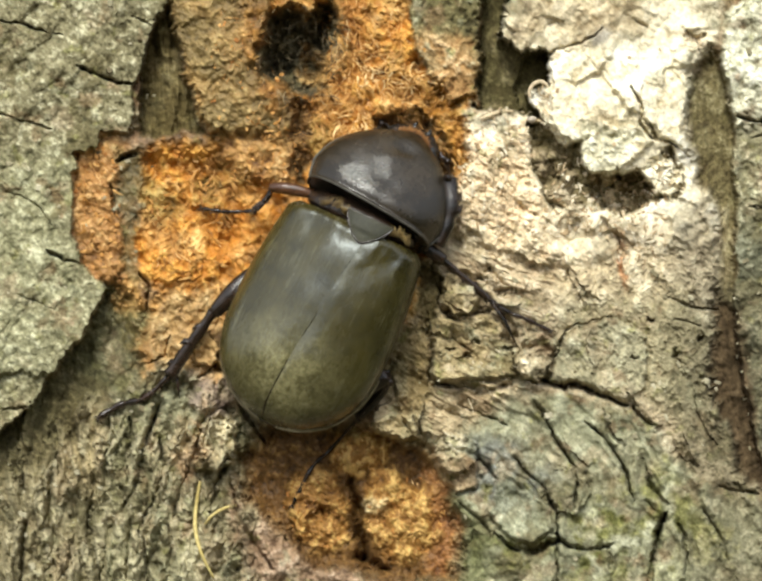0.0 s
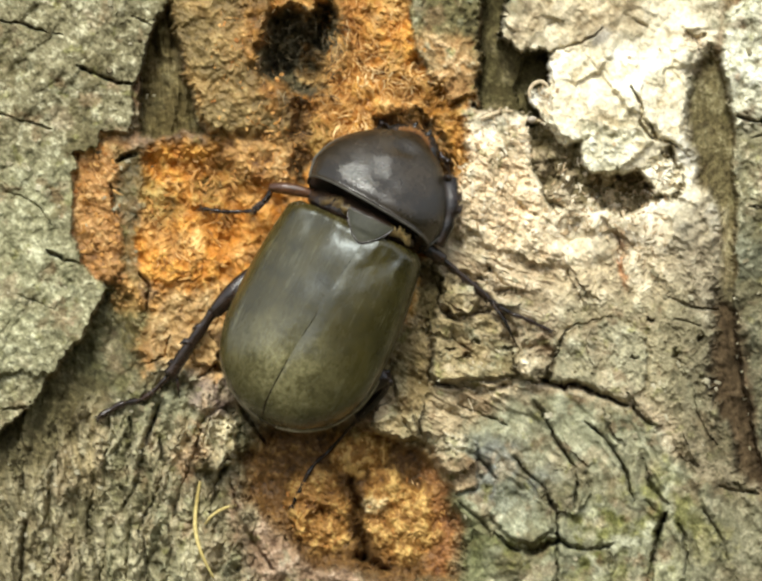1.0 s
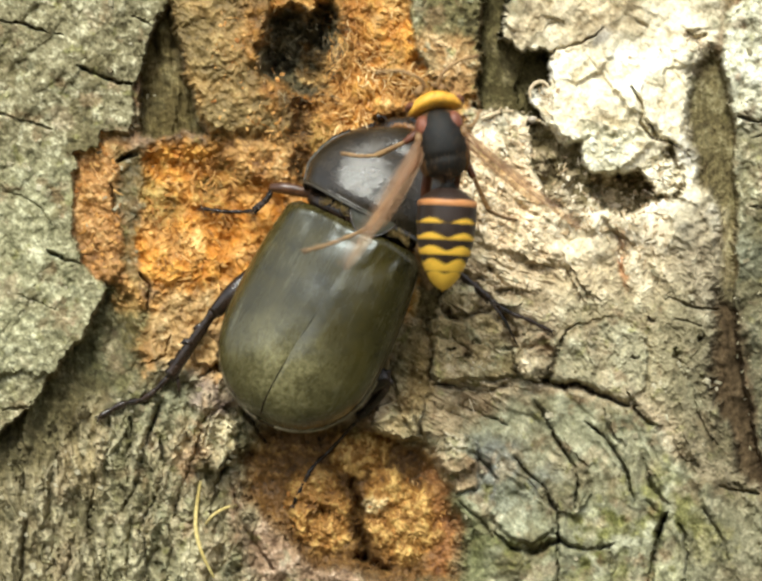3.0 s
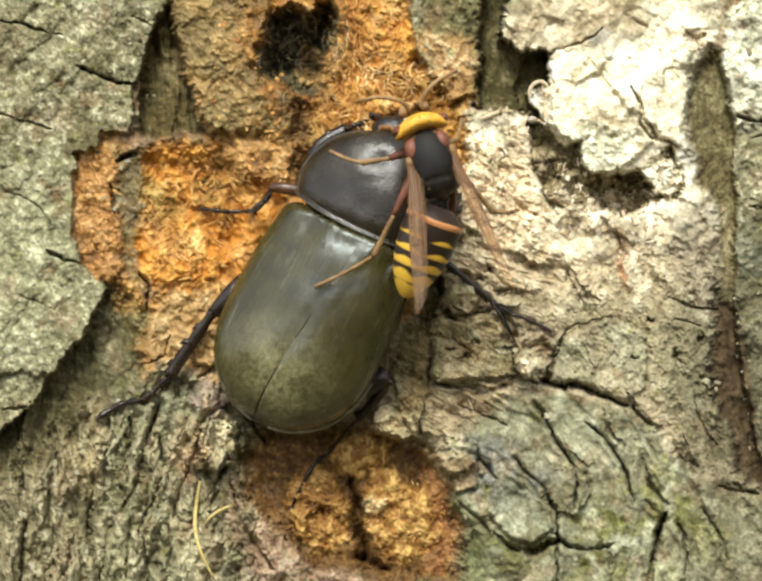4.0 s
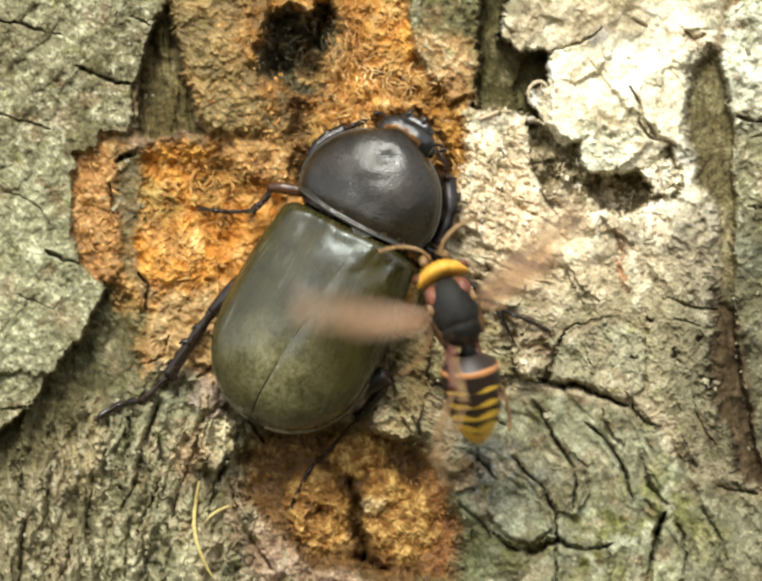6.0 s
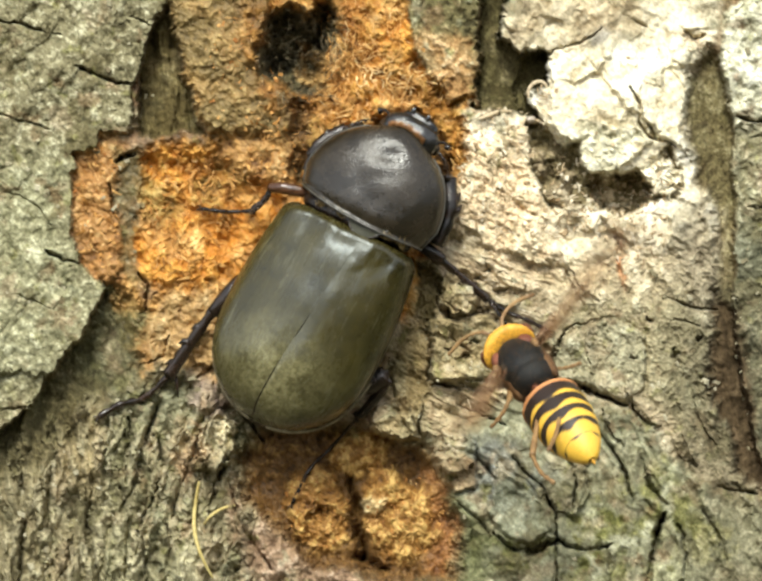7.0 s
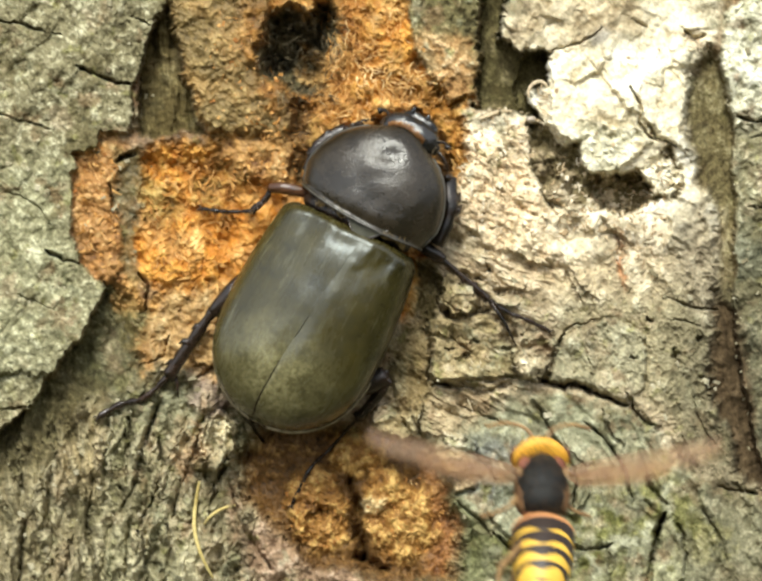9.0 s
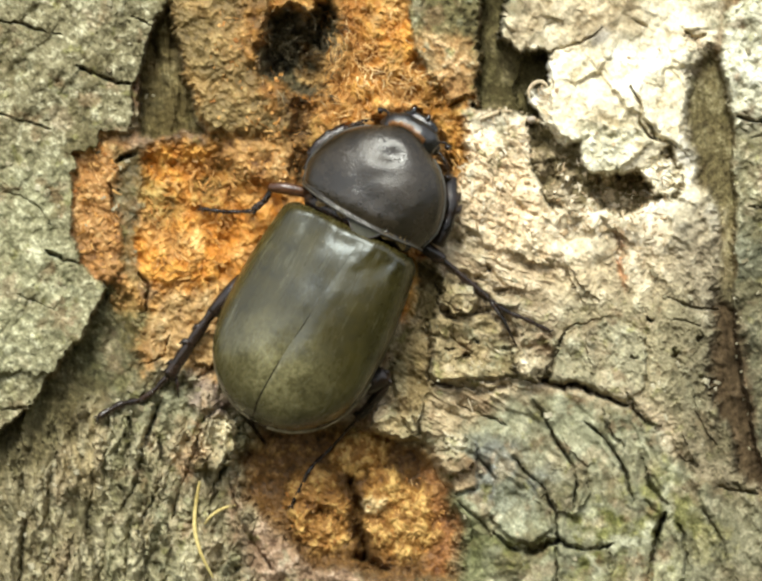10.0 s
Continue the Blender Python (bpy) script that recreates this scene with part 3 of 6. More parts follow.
# pale fresh wood
m, d = patch(((1020, -200), (1480, -200), (1475, 80), (1425, 150), (1425, 260), (1445, 375), (1490, 390), (1488, 500), (1350, 520), (1180, 540), (1010, 520), (930, 470),
              (905, 340), (960, 250), (1050, 240), (1110, 130), (1030, 90)), 22)
raise_to(m, 0.9, 0.8 * N_BIG + 0.4 * N_MID + 0.95 * CP + 0.06 * CS + 0.12 * N_FINE + 0.6 * L_PLATE)
mottled(m, *PALE, f=0.35 * N_MID + 0.3 * N_FINE + 0.2 * CPC + 0.3 * LC_PLATE + 0.1)
low, _ = patch(((900, 330), (1080, 250), (1110, 440), (1140, 520), (1100, 560), (1000, 540), (920, 480)), 30)
mottled(m * low, (0.38, 0.26, 0.14), (0.76, 0.62, 0.43), (0.92, 0.84, 0.67))
ELEV += m * low * (0.25 * torn + 0.5 * RIDGE + 0.5 * CW)
upper, _ = patch(((1020, -200), (1480, -200), (1470, 110), (1400, 90), (1260, 90), (1130, 110), (1040, 90)), 25)
mottled(m * upper, (0.30, 0.235, 0.14), (0.56, 0.48, 0.335), (0.82, 0.75, 0.585), f=0.35 * N_MID + 0.3 * N_FINE + 0.3 * LC_PLATE + 0.25 * sstep(1200, 1420, A) - 0.05, share=0.9)
ZONE[m > 0.5] = 4
# the slab of wood above the beetle-bored hole stands out and its lower edge is undercut
CRAG = fbm(A, B, 26, 4, 3, 0.65, True)
ELEV += m * (0.15 * CRAG * CALM + 0.12 * CS)
slab, _ = patch(((1140, 110), (1430, 150), (1440, 330), (1400, 300), (1345, 290), (1320, 315), (1270, 348), (1205, 358), (1185, 300), (1130, 250), (1140, 180)), 4, 0.6)
FAC, FACC = chips(A + 8 * N_FINE, B + 8 * N_MID, 52, 105, 52, 31)
FAC = blurred(FAC, 1)
raise_to(slab, 0.9 + 1.2 * sstep(1425, 1310, A) * sstep(110, 220, B), 0.5 * N_BIG + 0.45 * N_MID + 0.8 * FAC + 0.25 * N_FINE + 0.12 * CS + 0.15 * CRAG * CALM)
mottled(m * slab * sstep(0.12, 0.3, FACC), (0.46, 0.40, 0.26), (0.72, 0.65, 0.48), (0.90, 0.86, 0.72), share=0.6)
mottled(m * slab * sstep(0.1, 0.35, fbm(A, B, 48, 4, 5)), (0.36, 0.29, 0.17), (0.62, 0.53, 0.36), (0.84, 0.78, 0.60), share=0.7)
ELEV += m * (1 - slab) * 0.3 * FAC

# orange gnawed wood round the feeding place
m, d = patch(((350, -200), (850, -200), (850, 60), (960, 200), (965, 300), (925, 390), (900, 480), (850, 640), (620, 700), (480, 620), (460, 660), (330, 660), (304, 590), (272, 510), (296, 430), (274, 350), (330, 296),
              (430, 280), (370, 140)), 20, 1.5)
fuzz = fbm(A + 22 * N_MID, B + 22 * N_FINE, 22, 4, 10, 0.65, True)
raise_to(m, -1.0, 1.0 * N_BIG + 1.5 * N_MID + 0.45 * fuzz + 0.25 * CF + 0.4 * N_FINE)
mottled(m, *ORANGE, f=0.3 * N_BIG + 0.55 * N_MID + 0.25 * N_FINE + 0.2 * (fuzz - 0.2) + 0.1 * CFC)
mottled(m * sstep(0.05, 0.35, fbm(A, B, 120, 3, 2)), *TANBARK, share=0.7)
mottled(m * sstep(0.12, 0.4, fbm(A, B, 90, 3, 4)), *RUST, share=0.7)
ZONE[m > 0.5] = 5
hollow, _ = patch(((290, 330), (420, 310), (520, 330), (560, 420), (480, 520), (430, 500), (330, 480), (285, 400)), 30)
ELEV -= hollow * 1.3
lowtan, _ = patch(((310, 600), (480, 590), (470, 700), (440, 800), (330, 740), (290, 660)), 25)
raise_to(lowtan, -1.0, 1.3 * N_MID + 0.4 * fuzz + 0.9 * CB + 0.4 * CS)
mottled(lowtan, (0.23, 0.14, 0.07), (0.45, 0.32, 0.18), (0.68, 0.54, 0.37))
strip, _ = patch(((155, 312), (210, 280), (275, 272), (245, 340), (240, 440), (270, 540), (300, 640), (320, 760), (290, 780), (230, 600), (170, 560), (150, 420)), 24)
raise_to(strip, 0.0, 1.2 * N_MID + 0.4 * fuzz + 0.3 * CF + 0.2 * CS)
mottled(strip, (0.22, 0.115, 0.04), (0.43, 0.255, 0.115), (0.64, 0.46, 0.27))
ZONE[(strip > 0.5) | (lowtan > 0.5)] = 5
bark_bit, _ = patch(((245, 310), (285, 320), (275, 420), (285, 560), (290, 660), (262, 660), (255, 520), (245, 400)), 13)
raise_to(bark_bit * 0.8, -0.9, 0.4 * N_FINE + 0.5 * N_MID)
mottled(bark_bit, (0.10, 0.075, 0.03), (0.20, 0.15, 0.065), (0.32, 0.25, 0.13), share=0.75)

# tan bark left standing between the furrow and the black hole
m, d = patch(((352, -200), (590, -200), (555, 30), (540, 100), (565, 160), (610, 210), (610, 280), (540, 296), (440, 278), (400, 215), (368, 130), (352, 50)), 13)
raise_to(m, 1.3, 0.9 * N_BIG + 1.0 * N_MID + 0.4 * N_FINE + 0.3 * fuzz + 0.25 * CF + 0.2 * CS)
mottled(m, (0.08, 0.060, 0.025), (0.175, 0.132, 0.060), (0.32, 0.255, 0.135))
og, _ = patch(((430, 40), (540, 20), (560, 160), (600, 200), (560, 260), (480, 200)), 30)
mottled(m * og * sstep(-0.2, 0.25, N_MID), (0.20, 0.09, 0.018), (0.40, 0.20, 0.05), (0.60, 0.38, 0.14), share=0.75)
ZONE[m > 0.5] = 5
m, d = patch(((450, 285), (610, 270), (625, 330), (600, 380), (520, 370), (460, 330)), 20)
raise_to(m, -0.1, 1.1 * N_MID + 0.4 * N_FINE + 0.2 * CF)
mottled(m, *RUST)
side, _ = patch(((598, 220), (640, 210), (650, 330), (620, 380), (600, 330)), 8)
mottled(side, *BROWN)
ELEV -= 0.9 * side

amber, _ = patch(((850, 170), (945, 210), (968, 320), (930, 400), (895, 340), (868, 280)), 16)
mottled(amber, (0.16, 0.078, 0.012), (0.34, 0.175, 0.03), (0.55, 0.33, 0.09), share=0.85)
# shadow round the beetle's head, put into the colour of a shallow hollow
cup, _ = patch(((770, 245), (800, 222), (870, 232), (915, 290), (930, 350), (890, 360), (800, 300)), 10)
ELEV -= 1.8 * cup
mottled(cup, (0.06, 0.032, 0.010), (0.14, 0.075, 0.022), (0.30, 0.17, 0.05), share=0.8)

# grey bark above, and the olive furrow beside it
m, d = patch(((845, -200), (1000, -200), (985, 100), (975, 190), (930, 215), (870, 130), (845, 60)), 9)
raise_to(m, 1.0, 0.9 * N_MID + 0.35 * N_FINE + 0.5 * CB + 0.3 * grain(A, B, 88, 120, 24, 3, 6))
mottled(m, (0.085, 0.074, 0.038), (0.19, 0.168, 0.088), (0.36, 0.32, 0.19))
tan, _ = patch(((835, 70), (965, 80), (972, 230), (900, 220), (845, 150)), 25)
mottled(m * tan, (0.24, 0.135, 0.055), (0.46, 0.30, 0.145), (0.68, 0.52, 0.32))
ZONE[m > 0.5] = 8
m, d = patch(((1000, -200), (1030, -200), (1040, 80), (1060, 100), (1140, 112), (1125, 175), (1085, 190), (1120, 250), (1060, 235), (980, 232), (975, 170), (990, 60)), 6)
raise_to(m, -3.4, 0.4 * N_MID + 0.3 * grain(A, B, 88, 120, 20, 2, 7))
mottled(m, (0.05, 0.043, 0.018), (0.105, 0.09, 0.042), (0.19, 0.165, 0.085))
FURROWS = m
ZONE[m > 0.5] = 9
nook, _ = patch(((1075, 112), (1135, 118), (1120, 178), (1085, 180), (1120, 250), (1075, 240), (1060, 180)), 5)
ELEV -= 1.3 * nook

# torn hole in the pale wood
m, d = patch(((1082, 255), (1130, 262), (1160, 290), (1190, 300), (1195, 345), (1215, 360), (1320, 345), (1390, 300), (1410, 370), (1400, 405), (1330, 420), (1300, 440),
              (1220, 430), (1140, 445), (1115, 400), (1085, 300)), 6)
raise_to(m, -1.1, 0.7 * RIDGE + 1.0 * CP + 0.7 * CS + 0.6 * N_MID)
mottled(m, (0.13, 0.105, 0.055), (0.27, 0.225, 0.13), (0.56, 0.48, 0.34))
deep, _ = patch(((1215, 365), (1310, 350), (1335, 390), (1310, 435), (1255, 432), (1225, 410)), 7)
ELEV -= 4.5 * deep
crumb, _ = patch(((1310, 350), (1370, 320), (1410, 360), (1390, 410), (1340, 400)), 7)
raise_to(crumb, 0.2, 0.8 * fuzz)
mottled(crumb, *PALE)
for cx, cy, rr in ((1155, 400, 26), (1180, 430, 20), (1170, 365, 17), (1115, 330, 24), (1255, 372, 17)):
    k = np.exp(-(((WA - cx) / rr) ** 2 + ((WB - cy) / rr) ** 2) ** 2)
    ELEV += 1.6 * k
    mottled(k * 0.8, *TANWOOD)
ZONE[m > 0.5] = 4

# black hole bored into the trunk, its shade also put into the colour
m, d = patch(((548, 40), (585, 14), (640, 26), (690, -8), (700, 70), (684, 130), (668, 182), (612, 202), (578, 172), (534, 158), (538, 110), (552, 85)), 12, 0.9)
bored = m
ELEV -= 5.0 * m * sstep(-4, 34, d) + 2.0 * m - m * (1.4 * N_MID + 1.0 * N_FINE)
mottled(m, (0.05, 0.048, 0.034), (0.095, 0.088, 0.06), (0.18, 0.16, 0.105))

# the furrow on the far side, and the plate beyond it
m, d = patch(((1462, 96), (1485, 120), (1504, 220), (1518, 400), (1516, 560), (1524, 660), (1474, 650),
              (1480, 500), (1470, 395), (1436, 380), (1418, 250), (1420, 160)), 15, 0.6)
raise_to(m, -1.7, 0.5 * N_MID + 0.5 * grain(A, B, 87, 150, 16, 3, 8) + 0.15 * N_GRIT)
mottled(m, (0.105, 0.084, 0.042), (0.21, 0.178, 0.095), (0.33, 0.295, 0.18))
rb, _ = patch(((1470, 600), (1515, 640), (1545, 800), (1590, 1010), (1530, 1000), (1462, 780)), 13)
raise_to(rb * 0.9, -2.4, 1.0 * N_MID + 0.6 * grain(A, B, 80, 120, 18, 3, 8) + 0.4 * CB)
mottled(rb, (0.07, 0.05, 0.026), (0.15, 0.11, 0.06), (0.26, 0.20, 0.12), share=0.9)
wide, _ = patch(((1440, 560), (1500, 620), (1530, 800), (1560, 1000), (1450, 940), (1420, 740)), 40)
mottled(wide * (1 - rb), (0.12, 0.10, 0.06), (0.24, 0.21, 0.14), (0.38, 0.35, 0.25), share=0.85)
far_furrow = m
m = np.maximum(m, rb)
FURROWS = np.maximum(FURROWS, m)
ZONE[m > 0.5] = 1
m, d = patch(((1490, 25), (1570, -10), (1640, -200), (2100, -200), (2100, 1100), (1590, 1000), (1556, 900), (1528, 780), (1512, 640), (1522, 520), (1512, 400), (1506, 240), (1488, 140)), 8, 0.6)
raise_to(m, 1.4, 0.5 * N_BIG + 1.0 * N_MID + 0.5 * CB + 0.4 * CS + 0.3 * N_FINE)
# paler towards its upper end: the bright light there is put into the pigment
mottled(m, *LICHEN, f=0.45 * N_MID + 0.4 * N_FINE + 0.25 * N_GRIT + 0.08 + 0.25 * sstep(300, 60, B))
mottled(m * sstep(300, 200, B), (0.40, 0.37, 0.26), (0.70, 0.68, 0.54), (0.92, 0.90, 0.78), share=0.8)
lowr, _ = patch(((1500, 250), (2000, 250), (2000, 1100), (1500, 1100)), 25)
raise_to(m * lowr, 0.3, 1.1 * N_MID + 0.6 * CB + 0.4 * CS + 0.3 * N_FINE)
mottled(m * sstep(380, 560, B), (0.065, 0.07, 0.048), (0.145, 0.15, 0.105), (0.30, 0.30, 0.22), share=0.85)
ZONE[m > 0.5] = 6

# lichened plate, and the dark furrow along its edge
m, d = patch(((322, 45), (345, 15), (362, 70), (372, 150), (398, 215), (404, 250), (424, 276), (372, 264), (318, 288), (286, 262), (292, 190), (300, 100)), 5, 0.6)
raise_to(m, -2.3, 0.8 * N_MID + 1.0 * grain(A, B, 84, 140, 20, 3, 9) + 0.4 * CB + 0.8 * L_LEFT)
mottled(m, (0.07, 0.055, 0.024), (0.15, 0.12, 0.055), (0.26, 0.215, 0.11), f=0.4 * N_MID + 0.4 * N_FINE + 0.4 * grain(A, B, 84, 140, 20, 3, 9))
FURROWS = np.maximum(FURROWS, m)
ZONE[m > 0.5] = 10
m, d = patch(((-900, -900), (352, -900), (350, 0), (318, 45), (303, 95), (298, 150), (272, 178), (278, 255), (268, 268), (208, 276), (202, 300), (156, 312), (150, 400), (152, 500),
              (178, 555), (216, 596), (196, 640), (165, 700), (100, 762), (55, 842), (0, 892), (-900, 1300)), 4, 0.6)
# shade below the plate's edge, put into a darker olive colour too
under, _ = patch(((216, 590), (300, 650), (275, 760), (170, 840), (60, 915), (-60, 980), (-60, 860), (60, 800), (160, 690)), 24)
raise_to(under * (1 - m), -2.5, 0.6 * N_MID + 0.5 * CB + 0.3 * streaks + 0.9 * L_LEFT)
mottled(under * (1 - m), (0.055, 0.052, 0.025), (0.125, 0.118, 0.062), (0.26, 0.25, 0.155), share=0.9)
shoulder = sstep(0, 120, d)
raise_to(m, 1.4, 1.1 * shoulder + 0.8 * N_BIG + 0.5 * N_MID + 0.2 * N_FINE + 0.3 * CB * shoulder + 0.2 * CS + 0.8 * L_PLATE * shoulder)
mottled(m, *LICHEN, f=0.15 * N_BIG + 0.28 * N_MID + 0.55 * N_FINE + 0.25 * N_GRIT + 0.1 * CBC + 0.2 * CSC + 0.15 * LC_PLATE)
ELEV -= 0.14 * m * sstep(0.16, 0.42, fbm(A, B, 13, 3, 2))              # pits
greener, _ = patch(((-200, 330), (150, 330), (160, 560), (200, 620), (100, 760), (-200, 900)), 50)
mottled(m * greener, (0.18, 0.175, 0.10), (0.37, 0.36, 0.235), (0.60, 0.59, 0.43), f=0.3 * N_MID + 0.5 * N_FINE + 0.2 * N_GRIT + 0.2 * CBC + 0.2 * CSC, share=0.7)
ZONE[m > 0.5] = 7
step, _ = patch(((-300, 778), (60, 770), (100, 765), (45, 845), (-300, 1000)), 4)
ELEV -= 0.9 * step * m

fold_low = sstep(560, 460, A) * sstep(800, 900, B) * (1 - m) * (1 - under)
folds = grain(A + 26 * N_MID, B + 30 * N_BIG, 100, 280, 46, 3, 2)
ELEV += fold_low * 1.7 * folds
mottled(fold_low, (0.11, 0.098, 0.052), (0.33, 0.295, 0.185), (0.66, 0.61, 0.44), f=0.75 * folds + 0.25 * N_FINE + 0.15 * N_MID, share=0.5)
# feeding scar below the beetle: a brown bowl with two orange lumps
SCAR = ((520, 890), (640, 870), (760, 895), (880, 920), (930, 1000), (945, 1100), (935, 1200), (780, 1190), (640, 1165), (560, 1100), (500, 1030), (490, 950))
m, d = patch(SCAR, 24)
raise_to(m, -3.3 + 0.8 * sstep(840, 900, A), 1.0 * N_MID + 0.4 * N_FINE + 0.5 * CB + 0.5 * grain(A, B, 80, 120, 16, 3, 5))
mottled(m, *BROWN)
rimm, _ = patch(((480, 1000), (560, 1080), (640, 1160), (800, 1200), (1000, 1220), (900, 1300), (560, 1260), (470, 1100)), 14)
raise_to(rimm, 0.2, 1.2 * N_MID + 0.4 * N_FINE + 0.7 * CB + 0.3 * CS)
mottled(rimm, (0.17, 0.11, 0.07), (0.34, 0.245, 0.165), (0.52, 0.41, 0.31))
for cx, cy, rx, ry, top in ((650, 1035, 66, 82, 2.1), (832, 1072, 78, 80, 1.6), (735, 932, 64, 44, 1.0), (790, 1005, 46, 46, 1.6), (676, 1090, 44, 44, 1.3)):
    q = ((WA - cx) / rx) ** 2 + ((WB - cy) / ry) ** 2
    k = sstep(1.25, 0.7, q)
    raise_to(k, -3.6 + top, 1.3 * N_MID + 0.4 * fuzz + 0.3 * CF + 0.3 * CS - 1.1 * np.clip(q, 0, 1.5))
    mottled(k, (0.15, 0.075, 0.020), (0.34, 0.195, 0.066), (0.58, 0.42, 0.20), f=0.6 * N_MID + 0.4 * N_FINE + 0.4 * (fuzz - 0.2))
ruddy, _ = patch(((880, 960), (930, 1000), (945, 1120), (925, 1190), (880, 1180), (895, 1080)), 16)
mottled(ruddy * m, (0.16, 0.075, 0.03), (0.33, 0.175, 0.078), (0.50, 0.32, 0.17), share=0.85)
fissure(((722, 985), (732, 1040), (738, 1100), (750, 1150)), 21, 4.4)
fissure(((735, 1148), (765, 1160), (798, 1168)), 26, 4.5)
tuft, _ = patch(((742, 1024), (765, 1014), (798, 1030), (782, 1054), (750, 1052)), 7)
ELEV += 0.9 * tuft
mottled(tuft, (0.30, 0.20, 0.10), (0.58, 0.46, 0.29), (0.80, 0.71, 0.53), share=0.9)
for q in (0.62, 0.8):                                    # ridges round the bowl
    fissure([(700 - 200 * q * math.cos(w), 1010 - 160 * q * math.sin(w)) for w in (-0.9, -0.5, -0.1, 0.3, 0.7)], 14, 0.5)

ZONE[inside_distance(A, B, SCAR) > 0] = 11

# cracks across the lichened plate
for pts, w, dep in ((((-20, 40), (50, 52), (95, 66), (130, 74)), 4, 2.2), (((155, 136), (190, 150), (230, 166), (275, 172)), 6, 3.2), (((-20, 228), (40, 246), (110, 270)), 4.5, 2.2),
                    (((0, 395), (60, 406), (82, 425), (102, 462)), 3, 1.0), (((98, 515), (125, 532), (178, 549)), 4.5, 2.4), (((270, 36), (312, 52)), 3, 1.4),
                    (((30, 610), (70, 622), (115, 642)), 3, 0.8), (((-20, 850), (30, 838), (60, 838)), 4, 1.5)):
    fissure(pts, w, dep)
# cracks in the wood and in the bowed bark
for pts, w, dep in ((((1105, 772), (1123, 782), (1166, 796), (1190, 790), (1235, 811), (1290, 832)), 9, 4.0), (((1100, 827), (1129, 879), (1168, 943), (1187, 1001), (1184, 1045)), 5, 2.4),
                    (((1208, 868), (1258, 917), (1290, 975), (1308, 1030)), 5, 2.6), (((1060, 945), (1116, 1001), (1148, 1059), (1148, 1100)), 5, 2.4),
                    (((1015, 1100), (1055, 1130), (1100, 1138), (1150, 1112)), 15, 4.0), (((1146, 1098), (1168, 1122), (1210, 1131), (1258, 1120)), 7, 3.2), (((1371, 1053), (1356, 1088), (1347, 1135), (1330, 1210)), 10, 4.4),
                    (((1325, 945), (1342, 1001), (1374, 1040)), 7, 2.2), (((1397, 1072), (1413, 1104), (1414, 1160)), 4, 1.5), (((1150, 1110), (1145, 1200)), 5, 2.0),
                    (((1480, 1000), (1510, 1012), (1560, 1018)), 7, 2.6), (((1300, 835), (1330, 868), (1345, 880)), 7, 2.0), (((970, 935), (1000, 960), (1018, 985)), 6, 1.8),
                    (((950, 1040), (985, 1070), (1010, 1110)), 5, 1.4), (((1250, 1120), (1255, 1170)), 3, 1.2), (((1330, 1030), (1348, 1050)), 4, 1.4),
                    (((1100, 835), (1130, 862)), 5, 1.8), (((1445, 1050), (1480, 1100), (1500, 1160)), 5, 1.3)):
    fissure(pts, w, dep, 0.35)
for pts, w, dep in ((((888, 780), (930, 792), (975, 805)), 5, 1.8), (((945, 834), (990, 850), (1040, 870)), 6, 2.0), (((1159, 688), (1172, 672), (1204, 664), (1258, 648)), 5, 2.0),
                    (((1116, 780), (1138, 738), (1161, 685)), 6, 2.4), (((1370, 610), (1420, 632), (1480, 638)), 6, 2.0), (((1390, 660), (1440, 668)), 4, 1.0),
                    (((1270, 470), (1275, 520), (1280, 560)), 8, 1.0), (((890, 570), (915, 620), (960, 650), (1010, 640)), 5, 1.8), (((1030, 640), (1060, 680), (1065, 720)), 8, 1.6),
                    (((880, 640), (890, 720), (885, 800)), 7, 2.0), (((800, 740), (815, 830), (850, 900)), 6, 1.6), (((930, 690), (980, 740), (940, 742)), 6, 1.4),
                    (((1050, 760), (1090, 778), (1110, 775)), 5, 1.6), (((1000, 545), (1025, 570), (1045, 590)), 9, 1.5),
                    (((1300, 175), (1320, 212), (1316, 255), (1342, 285)), 6, 2.2), (((1140, 105), (1190, 92), (1240, 60)), 5, 1.6),
                    (((1335, 255), (1350, 285), (1395, 300)), 7, 2.4), (((1305, 40), (1330, 55)), 6, 1.2),
                    (((1515, 240), (1545, 250), (1600, 252)), 5, 2.6), (((1550, 280), (1600, 276)), 4, 2.0), (((1540, 425), (1600, 432)), 4, 2.0),
                    (((1410, 70), (1430, 85), (1450, 75)), 9, 1.4)):
    fissure(pts, w, dep)
stain, _ = patch(((1262, 470), (1290, 470), (1290, 560), (1282, 610), (1268, 560)), 9)
mottled(stain, (0.34, 0.16, 0.08), (0.58, 0.33, 0.18), (0.74, 0.52, 0.34), share=0.8)
smudge, _ = patch(((1210, 70), (1250, 60), (1255, 95), (1220, 98)), 12)
mottled(smudge, (0.26, 0.25, 0.22), (0.40, 0.38, 0.34), (0.5, 0.48, 0.44), share=0.7)
